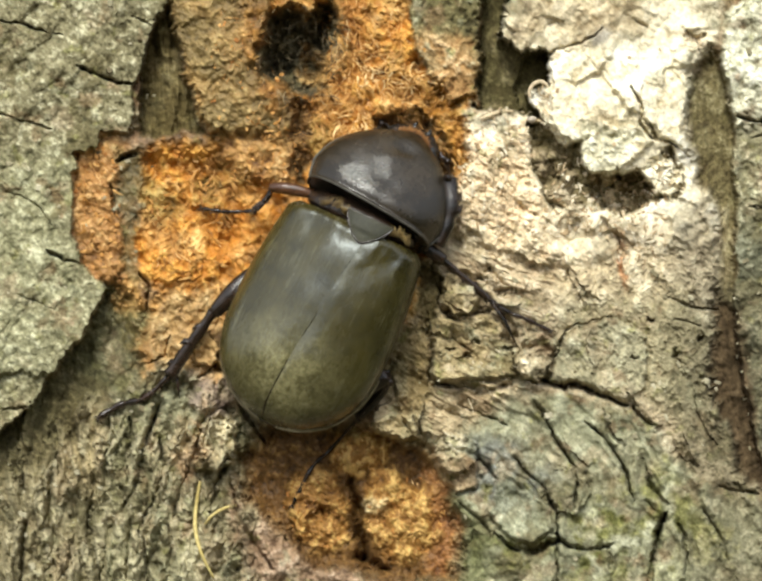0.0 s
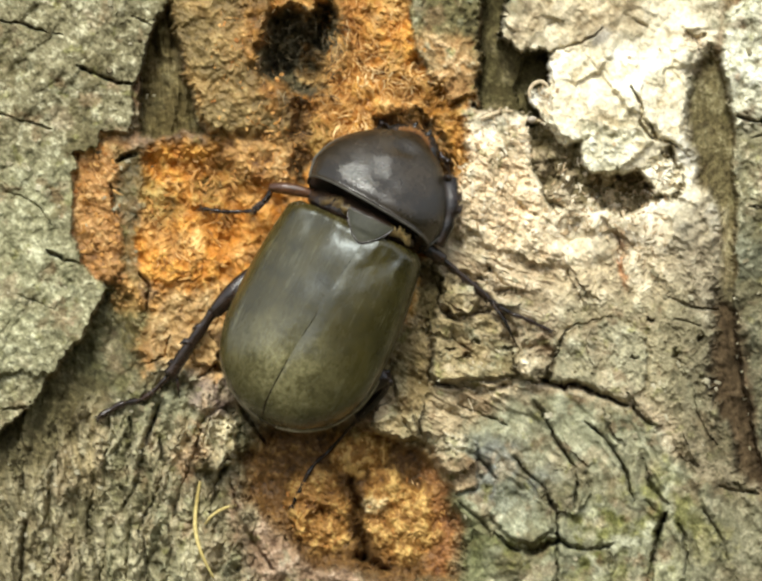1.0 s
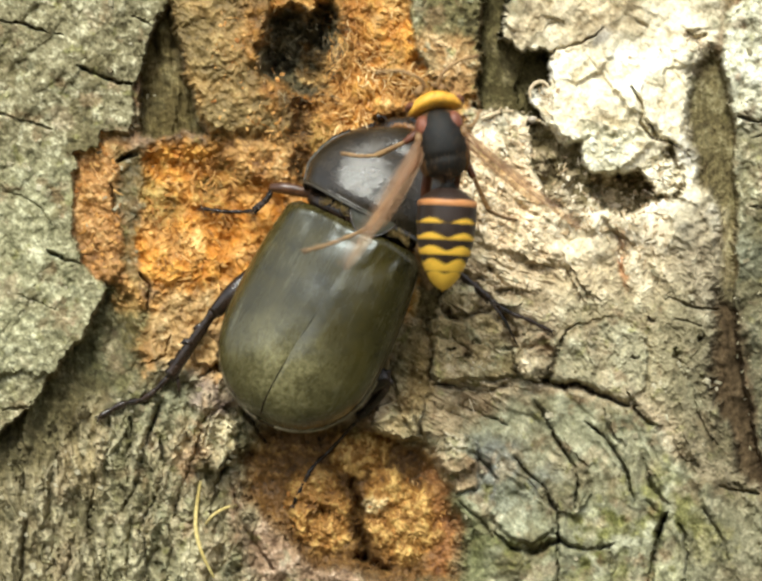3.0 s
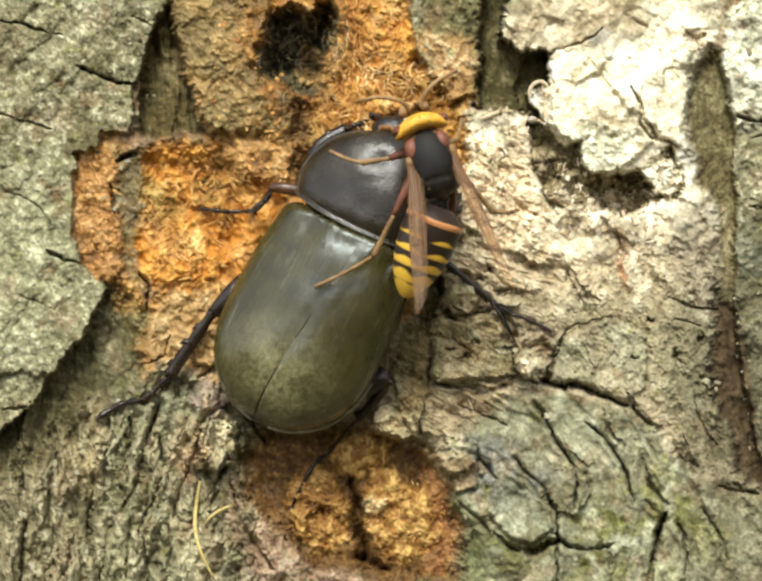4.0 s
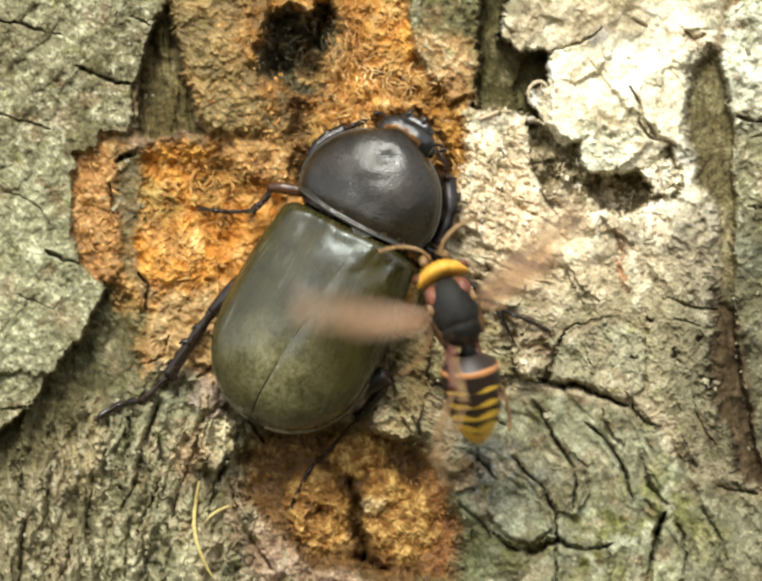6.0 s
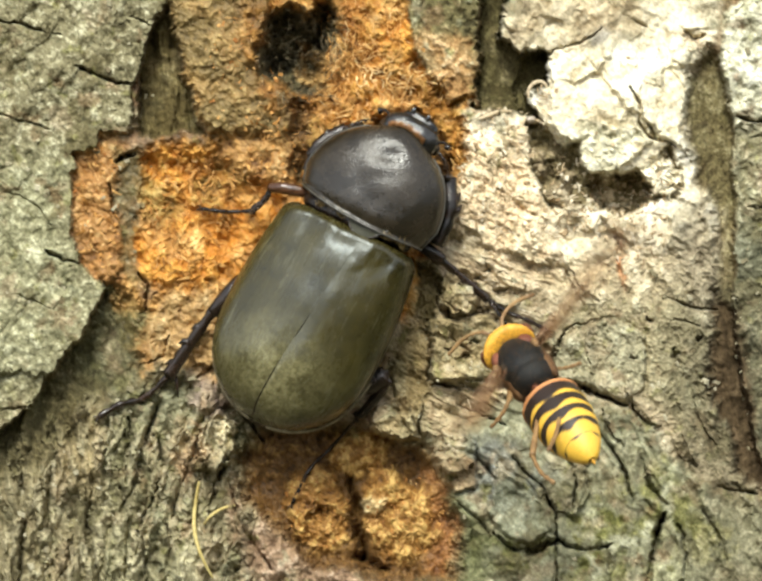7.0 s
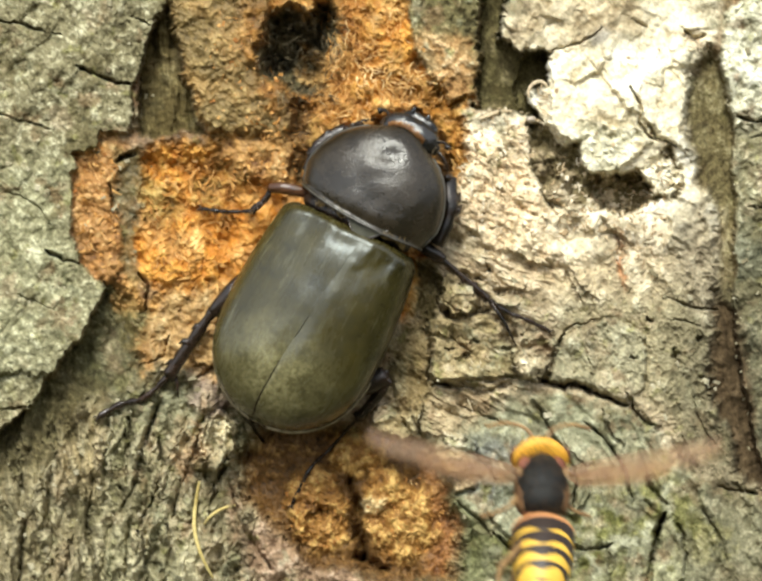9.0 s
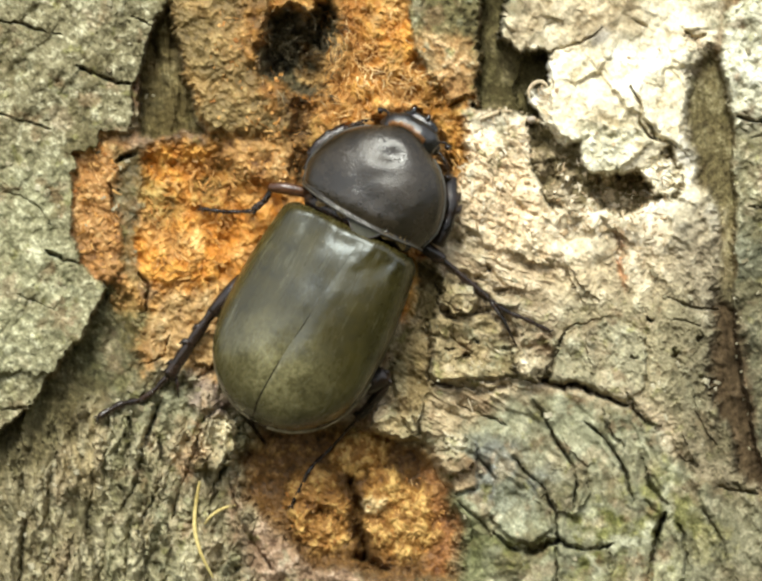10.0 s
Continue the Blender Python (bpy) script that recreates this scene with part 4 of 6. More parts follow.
# cracks between the legs, lower on the near side
for pts, w, dep in ((((240, 330), (262, 318), (278, 322)), 9, 2.4), (((228, 380), (236, 420), (232, 440)), 6, 2.0), (((288, 560), (305, 590), (300, 640)), 7, 2.6),
                    (((300, 750), (340, 730), (352, 690)), 6, 1.6), (((410, 780), (440, 750), (458, 770)), 7, 2.0), (((330, 900), (338, 960), (318, 1020), (290, 1080)), 7, 2.4),
                    (((430, 1040), (440, 1030), (452, 1010)), 9, 3.0), (((400, 960), (425, 900), (440, 850)), 5, 1.5), (((268, 860), (270, 940), (262, 1000)), 6, 1.6),
                    (((488, 820), (510, 860), (545, 905)), 10, 2.6), (((285, 1090), (300, 1150), (310, 1230)), 6, 1.8), (((200, 870), (240, 900), (215, 940)), 7, 1.4),
                    (((450, 955), (480, 925), (505, 915)), 5, 1.6), (((360, 1060), (385, 1080), (395, 1075)), 5, 1.2)):
    fissure(pts, w, dep)

for pts, w, dep in ((((425, 860), (398, 950), (372, 1010), (358, 1065)), 8, 2.4), (((475, 905), (446, 1000), (430, 1055)), 7, 2.0), (((332, 830), (302, 900), (285, 985), (252, 1060)), 8, 2.2),
                    (((250, 1000), (270, 1080), (262, 1190)), 8, 2.0), (((480, 1000), (500, 1080), (560, 1170)), 7, 1.8), (((120, 930), (100, 1010), (110, 1110), (95, 1200)), 8, 1.6),
                    (((40, 960), (55, 1060), (40, 1200)), 8, 1.5), (((195, 985), (180, 1080), (205, 1200)), 7, 1.6), (((345, 1080), (352, 1140), (340, 1210)), 7, 1.8)):
    fissure(pts, w, dep, 0.5)

# flakes lifted off the wood
for cx, cy, rx, ry, turn, top in ((945, 615, 42, 30, 30, 1.1), (820, 860, 52, 40, -30, 1.0), (1100, 730, 48, 42, -35, 1.0), (905, 665, 40, 26, 10, 0.6), (935, 935, 40, 38, 20, 0.8),
                                  (435, 920, 34, 55, 30, 1.1), (1170, 1010, 45, 42, 0, 0.5), (420, 720, 32, 34, 10, 0.9), (440, 815, 45, 32, -20, 0.7)):
    c, s = math.cos(radians(turn)), math.sin(radians(turn))
    q = (((WA - cx) * c + (WB - cy) * s) / rx) ** 2 + (((WB - cy) * c - (WA - cx) * s) / ry) ** 2
    ELEV += 1.7 * top * sstep(1.08, 0.90, q) * (1 + 0.5 * N_MID)
chip, _ = patch(((915, 890), (945, 895), (950, 925), (930, 932), (912, 915)), 5)
mottled(chip, *PALE)
ELEV += 0.7 * chip
# the beetle's shade on the wood beside it, put into the colour
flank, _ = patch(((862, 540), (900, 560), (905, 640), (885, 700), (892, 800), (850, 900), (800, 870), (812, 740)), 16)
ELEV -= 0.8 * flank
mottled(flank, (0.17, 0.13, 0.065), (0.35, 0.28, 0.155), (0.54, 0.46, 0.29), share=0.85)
flake, _ = patch(((420, 885), (455, 845), (488, 880), (472, 935), (432, 965), (412, 930)), 6)
ELEV += flake * (1.9 + 0.5 * N_MID)
mottled(flake, (0.45, 0.38, 0.23), (0.76, 0.69, 0.49), (0.90, 0.85, 0.68), share=0.95)
bright, _ = patch(((400, 840), (470, 835), (520, 900), (500, 1010), (430, 1030), (405, 940)), 26)
mottled(bright * sstep(-0.2, 0.2, N_MID), (0.26, 0.21, 0.125), (0.54, 0.47, 0.32), (0.76, 0.70, 0.53), share=0.9)
redwood, _ = patch(((355, 880), (420, 850), (425, 960), (380, 1000), (350, 950)), 14)
mottled(redwood, (0.28, 0.18, 0.10), (0.56, 0.41, 0.26), (0.74, 0.61, 0.44), share=0.8)
rim_hole, _ = patch(((440, -60), (760, -60), (760, 120), (700, 225), (600, 250), (500, 190), (470, 80)), 34)
mottled(rim_hole * (1 - bored), (0.12, 0.055, 0.016), (0.25, 0.13, 0.04), (0.44, 0.27, 0.10), share=0.5)
violet, _ = patch(((390, 770), (480, 770), (500, 830), (440, 870), (390, 830)), 16)
mottled(violet, (0.20, 0.15, 0.125), (0.42, 0.335, 0.28), (0.60, 0.52, 0.44), share=0.8)
ELEV += 1.2 * violet

def plate(outline, top, three, share=0.8, soft=4):
    """A flake of bark or wood with a raised edge and a groove along it."""
    global ELEV
    k, kd = patch(outline, soft, 0.45)
    ELEV += top * k * (1 - 0.45 * sstep(0, 45, kd)) - 0.32 * top * np.exp(-((kd + 5) / 4) ** 2)
    mottled(k, *three, f=0.35 * N_MID + 0.4 * N_FINE + 0.15 * N_GRIT + 0.15 * CSC, share=share)


OLIVE_TAN = ((0.18, 0.145, 0.075), (0.37, 0.305, 0.175), (0.57, 0.49, 0.32))
plate(((908, 575), (925, 562), (955, 570), (985, 600), (990, 635), (965, 652), (935, 648), (912, 620)), 1.5, OLIVE_TAN)
plate(((880, 664), (900, 652), (960, 654), (1012, 644), (1040, 690), (1062, 735), (1058, 772), (1000, 782), (930, 777), (893, 784), (897, 740), (886, 700)), 1.4, OLIVE_TAN)
plate(((1062, 742), (1085, 722), (1112, 716), (1136, 728), (1126, 772), (1096, 778), (1060, 768)), 0.8, ((0.40, 0.33, 0.22), (0.64, 0.56, 0.41), (0.82, 0.75, 0.58)))
plate(((1128, 780), (1147, 737), (1168, 692), (1212, 672), (1258, 656), (1330, 690), (1325, 800), (1290, 822), (1235, 804), (1190, 783), (1152, 788)), 0.9, ((0.20, 0.185, 0.12), (0.40, 0.38, 0.27), (0.62, 0.60, 0.46)), 0.6)
plate(((765, 880), (800, 845), (850, 850), (862, 900), (820, 908), (780, 900)), 1.5, ((0.24, 0.19, 0.10), (0.46, 0.38, 0.23), (0.66, 0.57, 0.39)))
plate(((890, 935), (930, 925), (975, 950), (985, 1005), (945, 1015), (905, 985)), 1.1, ((0.22, 0.155, 0.09), (0.42, 0.32, 0.20), (0.62, 0.53, 0.37)))
plate(((1362, 1075), (1385, 1068), (1408, 1108), (1410, 1190), (1350, 1230), (1345, 1170), (1358, 1120)), 0.9, ((0.22, 0.215, 0.13), (0.38, 0.37, 0.245), (0.54, 0.53, 0.38)), 0.7)
plate(((1030, 960), (1080, 990), (1128, 1045), (1138, 1090), (1090, 1118), (1040, 1100), (1005, 1060)), 0.8, ((0.18, 0.185, 0.12), (0.36, 0.365, 0.265), (0.56, 0.56, 0.43)), 0.6)
pocks = ((967, 699, 7), (957, 740, 10), (1045, 700, 16), (1052, 722, 10), (935, 720, 5), (990, 575, 12), (1010, 555, 9), (1030, 598, 14), (1385, 735, 12), (1440, 690, 9), (1300, 730, 6), (1350, 650, 7))
for ca, cb, rr in pocks:
    k = np.exp(-(((WA - ca) / rr) ** 2 + ((WB - cb) / (0.6 * rr)) ** 2) ** 1.5)
    ELEV -= 1.6 * k
    mottled(k * 0.7, (0.07, 0.05, 0.025), (0.16, 0.115, 0.06), (0.28, 0.21, 0.12))
lime, _ = patch(((1440, 1085), (1500, 1080), (1520, 1130), (1490, 1165), (1440, 1150)), 20)
mottled(lime * sstep(-0.2, 0.2, N_FINE + N_MID), (0.22, 0.20, 0.06), (0.42, 0.40, 0.15), (0.62, 0.60, 0.30), share=0.7)

# slivers of bark and wood, split along the grain
in_scar = sstep(-10, 20, inside_distance(A, B, SCAR))
rng_s = random.Random(41)
TONES = ((0.62, 0.57, 0.41), (0.44, 0.36, 0.24), (0.30, 0.30, 0.19), (0.52, 0.45, 0.31), (0.22, 0.18, 0.10))
for (a0, a1), (b0, b1), lean, count, keep in (((20, 520), (830, 1190), 101, 46, 0.8), ((1160, 1470), (540, 930), 66, 9, 0.4), ((880, 1110), (480, 640), 22, 5, 0.4)):
    for _ in range(count):
        ca, cb = rng_s.uniform(a0, a1), rng_s.uniform(b0, b1)
        rx, ry, top, turn = rng_s.uniform(28, 72), rng_s.uniform(6, 17), rng_s.uniform(0.35, 1.0), lean + rng_s.gauss(0, 9)
        c, s = math.cos(radians(turn)), math.sin(radians(turn))
        da, db = WA * 0.6 + A * 0.4 - ca, WB * 0.6 + B * 0.4 - cb
        u, v = (da * c + db * s) / rx, (db * c - da * s) / ry
        k = sstep(1.12, 0.88, u * u + v * v) * (1 - in_scar)
        ELEV += 1.3 * top * k * (0.6 + 0.4 * v)           # one edge stands up, the other dips in
        tint(k * keep * 0.6 * (0.7 + 0.8 * N_MID), rng_s.choice(TONES))

# stains and lichen that take no notice of the plates' edges
gnawed = (ZONE == 5).astype(np.float32)
low_left = sstep(330, 200, A) * sstep(640, 760, B)
wood_share = (1 - 0.85 * FURROWS) * (1 - 0.85 * gnawed) * (1 - in_scar) * (1 - 0.6 * low_left)
pale_share = 1 - 0.75 * sstep(1030, 1120, A) * sstep(520, 440, B) * sstep(1440, 1400, A)
for seed, size, lo, share, three in ((1, 130, 0.10, 0.55, FURROW), (3, 90, 0.16, 0.5, TANWOOD), (6, 70, 0.18, 0.5, UMBER), (8, 110, 0.14, 0.45, LICHEN), (10, 46, 0.20, 0.5, GREYBARK),
                                     (4, 40, 0.24, 0.5, ((0.12, 0.11, 0.04), (0.26, 0.25, 0.10), (0.44, 0.42, 0.22)))):
    mottled(wood_share * pale_share * sstep(lo, lo + 0.22, fbm(A + 300 * seed, B, size, 4, seed)), *three, share=share)
glow = sstep(0.05, 0.4, fbm(A, B + 900, 100, 4, 9))
mottled(gnawed * (1 - in_scar) * glow, (0.36, 0.20, 0.08), (0.62, 0.40, 0.18), (0.82, 0.63, 0.38), share=0.65)
# pale wood, lightened further in colour for the sun that reaches it
cream, _ = patch(((925, 380), (1120, 440), (1300, 470), (1480, 470), (1480, 560), (1330, 620), (1180, 625), (1040, 605), (950, 560)), 45)
mottled(cream * (1 - sstep(0.0, 0.8, stain)), (0.42, 0.31, 0.18), (0.74, 0.61, 0.43), (0.92, 0.83, 0.65), f=0.45 * N_MID + 0.35 * N_FINE + 0.25 * (torn - 0.25), share=0.45)
dusky, _ = patch(((1400, 620), (1700, 500), (1700, 1300), (1440, 1300), (1420, 1000), (1380, 800)), 50)
mottled(dusky, (0.09, 0.078, 0.045), (0.20, 0.18, 0.115), (0.36, 0.33, 0.225), share=0.5)
lower_slab, _ = patch(((1190, 255), (1330, 265), (1300, 300), (1270, 350), (1200, 355), (1185, 300)), 12)
mottled(lower_slab, (0.30, 0.28, 0.18), (0.60, 0.57, 0.42), (0.86, 0.84, 0.70), f=0.4 * N_MID + 0.5 * N_FINE + 0.2 * CPC, share=0.75)
ELEV += lower_slab * (0.3 * RIDGE + 0.3 * N_FINE - 0.5)
mottled(rb, (0.05, 0.035, 0.018), (0.115, 0.082, 0.047), (0.22, 0.165, 0.105), f=0.4 * N_MID + 0.4 * N_FINE + 0.3 * streaks, share=0.9)
greyer, _ = patch(((1385, 420), (1480, 400), (1490, 600), (1450, 660), (1390, 600)), 30)
mottled(greyer * (1 - far_furrow), (0.20, 0.165, 0.11), (0.37, 0.325, 0.235), (0.55, 0.50, 0.38), share=0.75)
# shade in the furrow under the plate's corner, laid on as darker pigment
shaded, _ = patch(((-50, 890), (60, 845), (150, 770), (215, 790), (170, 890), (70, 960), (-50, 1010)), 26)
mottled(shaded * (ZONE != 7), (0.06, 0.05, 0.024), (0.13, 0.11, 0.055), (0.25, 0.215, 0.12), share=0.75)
for outline, soft, share, three in (
        (((935, 1020), (985, 1060), (1012, 1120), (1005, 1210), (930, 1210), (948, 1100)), 22, 0.7, ((0.07, 0.072, 0.03), (0.15, 0.155, 0.07), (0.30, 0.30, 0.17))),
        (((235, 300), (290, 300), (292, 420), (250, 430)), 16, 0.6, FURROW),
        # beetle's shadow close along its wing case, painted as a dark strip
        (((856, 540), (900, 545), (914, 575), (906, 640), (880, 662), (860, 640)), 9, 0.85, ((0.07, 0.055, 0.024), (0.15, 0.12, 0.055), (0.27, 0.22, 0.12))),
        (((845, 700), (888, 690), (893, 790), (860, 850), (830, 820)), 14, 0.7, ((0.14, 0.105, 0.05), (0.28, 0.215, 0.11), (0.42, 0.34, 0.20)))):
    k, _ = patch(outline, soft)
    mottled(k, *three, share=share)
standing, _ = patch(((356, -60), (470, -60), (500, 60), (515, 160), (560, 240), (530, 288), (440, 276), (400, 215), (368, 130)), 18)
mottled(standing, (0.13, 0.098, 0.048), (0.28, 0.215, 0.115), (0.48, 0.395, 0.235), f=0.3 * N_MID + 0.5 * N_FINE + 0.25 * N_GRIT, share=0.65)
moist = blurred(np.maximum(gnawed, in_scar), 4)          # damp gnawed wood is redder
TONE *= np.stack([np.ones_like(moist), 1 - 0.04 * moist, 1 - 0.20 * moist], -1)
TONE = 0.95 * (np.clip(TONE, 0, 1) / 0.95) ** 1.25
TONE = np.clip(TONE * (1 + 0.16 * N_FINE + 0.12 * CSC + 0.45 * N_GRIT * (1 - 0.7 * gnawed))[..., None], 0.004, 0.95)
ELEV = (ELEV * 0.00118).astype(np.float32)


def tidy_zones(z, coarse=4, least=260):
    """Each kind of surface in one piece: small islands go to the zone that surrounds them."""
    small = z[::coarse, ::coarse].copy()
    nr, nc = small.shape
    for _ in range(2):
        seen = np.zeros(small.shape, bool)
        best, pieces = {}, []
        for r in range(nr):
            for c in range(nc):
                if seen[r, c]:
                    continue
                k, stack, cells, rim = small[r, c], [(r, c)], [], {}
                seen[r, c] = True
                while stack:
                    i, j = stack.pop()
                    cells.append((i, j))
                    for p, q in ((i + 1, j), (i - 1, j), (i, j + 1), (i, j - 1)):
                        if 0 <= p < nr and 0 <= q < nc:
                            if small[p, q] == k:
                                if not seen[p, q]:
                                    seen[p, q] = True
                                    stack.append((p, q))
                            else:
                                rim[int(small[p, q])] = rim.get(int(small[p, q]), 0) + 1
                pieces.append((len(cells), int(k), cells, rim))
        for n, k, cells, rim in pieces:
            best[k] = max(best.get(k, 0), n)
        for n, k, cells, rim in pieces:
            if n < best[k] and rim:
                to = max(rim, key=rim.get)
                for i, j in cells:
                    small[i, j] = to
    return np.repeat(np.repeat(small, coarse, 0), coarse, 1)[:z.shape[0], :z.shape[1]]


ZONE = tidy_zones(ZONE)


def surf(a, b):
    """Elevation of the bark at a place of the chart."""
    i, j = int(np.clip(np.searchsorted(COLS, a), 1, len(COLS) - 1)), int(np.clip(np.searchsorted(ROWS, b), 1, len(ROWS) - 1))
    return float(ELEV[j, i])


def on_bark(a, b, lift=0.0):
    return at(a, b, surf(a, b) + lift)


def build_trunk():
    """The whole trunk, from the ground up, as parts that share one relief."""
    X, Z = (A - 784) * U, (598 - B) * U
    out = np.maximum(np.maximum(-A, A - 1568), np.maximum(-B, B - 1196))
    w = sstep(115, 5, out)
    y = R - np.sqrt(np.maximum(R * R - X * X, 0)) - ELEV
    k = (DIST + y) / DIST
    th = X / R
    far = ELEV * sstep(4000, 300, out) + 0.004 * FIELDS[3](A / 700, B / 2600) * sstep(200, 900, out)
    flare = 0.10 * np.clip(1 - (ZC + Z) / 0.45, 0, 1) ** 2
    px = w * X * k + (1 - w) * (R + far + flare) * np.sin(th)
    py = w * y + (1 - w) * (R - (R + far + flare) * np.cos(th))
    pz = w * (ZC + Z * k) + (1 - w) * (ZC + Z)
    P = np.stack([px, py, pz], -1)
    nr, nc = A.shape
    du, dv = np.gradient(P, axis=1), np.gradient(P, axis=0)
    nor = np.cross(dv, du).reshape(-1, 3)
    nor /= np.linalg.norm(nor, axis=1, keepdims=True) + 1e-12
    idx = np.arange(nr * nc).reshape(nr, nc)
    faces = np.stack([idx[:-1, :-1], idx[1:, :-1], idx[1:, 1:], idx[:-1, 1:]], -1).reshape(-1, 4)
    zone = ZONE[:-1, :-1].ravel()
    P, tone = P.reshape(-1, 3), TONE.reshape(-1, 3)
    trunk = tagged(new("tree_trunk"), "old tree trunk with furrowed lichen-grey bark and gnawed orange sapwood", "tree trunk")
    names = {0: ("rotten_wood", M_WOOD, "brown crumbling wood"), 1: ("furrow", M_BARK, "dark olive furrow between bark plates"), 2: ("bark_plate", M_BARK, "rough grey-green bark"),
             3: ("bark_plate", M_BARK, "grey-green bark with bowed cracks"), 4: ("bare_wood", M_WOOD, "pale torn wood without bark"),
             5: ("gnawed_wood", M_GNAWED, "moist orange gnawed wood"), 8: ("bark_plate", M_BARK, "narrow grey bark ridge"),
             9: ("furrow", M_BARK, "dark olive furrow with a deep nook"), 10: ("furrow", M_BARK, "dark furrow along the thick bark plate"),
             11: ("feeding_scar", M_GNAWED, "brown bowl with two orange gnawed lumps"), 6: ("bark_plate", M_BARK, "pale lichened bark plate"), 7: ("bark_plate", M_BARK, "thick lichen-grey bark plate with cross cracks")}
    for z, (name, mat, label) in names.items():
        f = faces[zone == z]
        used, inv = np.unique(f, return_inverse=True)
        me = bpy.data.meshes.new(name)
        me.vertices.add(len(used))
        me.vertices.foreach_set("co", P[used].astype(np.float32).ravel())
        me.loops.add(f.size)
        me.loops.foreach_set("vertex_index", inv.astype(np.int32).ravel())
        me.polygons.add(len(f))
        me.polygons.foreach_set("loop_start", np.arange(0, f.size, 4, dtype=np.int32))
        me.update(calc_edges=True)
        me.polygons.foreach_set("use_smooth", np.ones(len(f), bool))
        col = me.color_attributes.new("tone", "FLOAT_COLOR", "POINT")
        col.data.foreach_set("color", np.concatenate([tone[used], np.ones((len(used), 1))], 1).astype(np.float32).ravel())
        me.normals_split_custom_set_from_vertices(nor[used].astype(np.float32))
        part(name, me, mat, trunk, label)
    top = Shape()
    ring = [Vector(p) for p in P.reshape(nr, nc, 3)[0, ::8]]
    mid = sum(ring, Vector()) / len(ring)
    top.grid(lambda u, v: mid + (ring[v] - mid) * u, [0.02, 0.5, 1.0], list(range(len(ring))), True)
    part("cut_top", top, M_CUT, trunk, "sawn top of the trunk")
    return trunk


trunk = build_trunk()


def ribbons(name, label, mat, spots, length, width, seed, lift=(0.2, 1.0), grainy=None, level=None):
    """Loose fibres: many narrow bent strips in one mesh. spots: ovals (a, b, ra, rb, count); level hangs them across a hollow."""
    rng = random.Random(seed)
    sh = Shape()
    for ca, cb, ra, rb, count in spots:
        for _ in range(count):
            w, q = rng.uniform(0, 2 * math.pi), math.sqrt(rng.random())
            a, b = ca + ra * q * math.cos(w), cb + rb * q * math.sin(w)
            th = (3.6 * noise.noise((a / 75, b / 75, seed)) + 1.2 + rng.gauss(0, 0.5)) if grainy is None else radians(grainy + rng.gauss(0, 25))
            n, L, wd = 5, rng.uniform(*length), rng.uniform(*width)
            bend, up = rng.gauss(0, 0.24), rng.uniform(*lift) * 0.001
            o = len(sh.v)
            for i in range(n + 1):
                s = i / n
                e = (surf(a, b) * (1 - 0.3 * s) if level is None else max(surf(a, b), level)) + (0.00012 + up * math.sin(math.pi * min(s * rng.uniform(0.5, 0.62), 1)))
                c, d = math.cos(th), math.sin(th)
                t = wd * (1.0 - 0.85 * s ** 1.5) * (0.5 + 0.5 * min(1, s * 4))
                sh.v += [tuple(at(a - d * t, b + c * t, e)), tuple(at(a, b, e + 0.6 * t * U)), tuple(at(a + d * t, b - c * t, e))]
                a, b, th = a + c * L / n, b + d * L / n, th + bend
            for i in range(n):
                for j in (0, 1):
                    p = o + 3 * i + j
                    sh.f.append((p, p + 1, p + 4, p + 3))
    me = bpy.data.meshes.new(name)
    me.from_pydata(sh.v, [], sh.f)
    me.polygons.foreach_set("use_smooth", [True] * len(me.polygons))
    return tagged(part(name, me, mat, trunk, label), kind="stuff")


def crumbs(name, label, mat, spots, size, seed):
    """Small angular bits, each a dented block, in one mesh."""
    rng = random.Random(seed)
    sh = Shape()
    box = ((-1, -1, 0), (1, -1, 0), (1, 1, 0), (-1, 1, 0), (-0.7, -0.7, 1), (0.7, -0.7, 1), (0.7, 0.7, 1), (-0.7, 0.7, 1))
    for ca, cb, ra, rb, count in spots:
        for _ in range(count):
            w, q = rng.uniform(0, 2 * math.pi), math.sqrt(rng.random())
            a, b = ca + ra * q * math.cos(w), cb + rb * q * math.sin(w)
            s = size[0] * (size[1] / size[0]) ** (rng.random() ** 1.8)
            sx, sy, sz = s * rng.uniform(0.6, 1.5), s * rng.uniform(0.5, 1), s * rng.uniform(0.3, 0.8)
            th = rng.uniform(0, 6.3)
            o, e = len(sh.v), surf(a, b) - 0.00008
            for x, y, z in box:
                x, y = x * sx * rng.uniform(0.6, 1.2), y * sy * rng.uniform(0.6, 1.2)
                sh.v.append(tuple(at(a + x * math.cos(th) - y * math.sin(th), b + x * math.sin(th) + y * math.cos(th), e + z * sz * U * rng.uniform(0.7, 1.3))))
            sh.f += [tuple(o + i for i in q4) for q4 in ((4, 7, 6, 5), (0, 4, 5, 1), (1, 5, 6, 2), (2, 6, 7, 3), (3, 7, 4, 0))]
    me = bpy.data.meshes.new(name)
    me.from_pydata(sh.v, [], sh.f)
    return tagged(part(name, me, mat, trunk, label), kind="stuff")


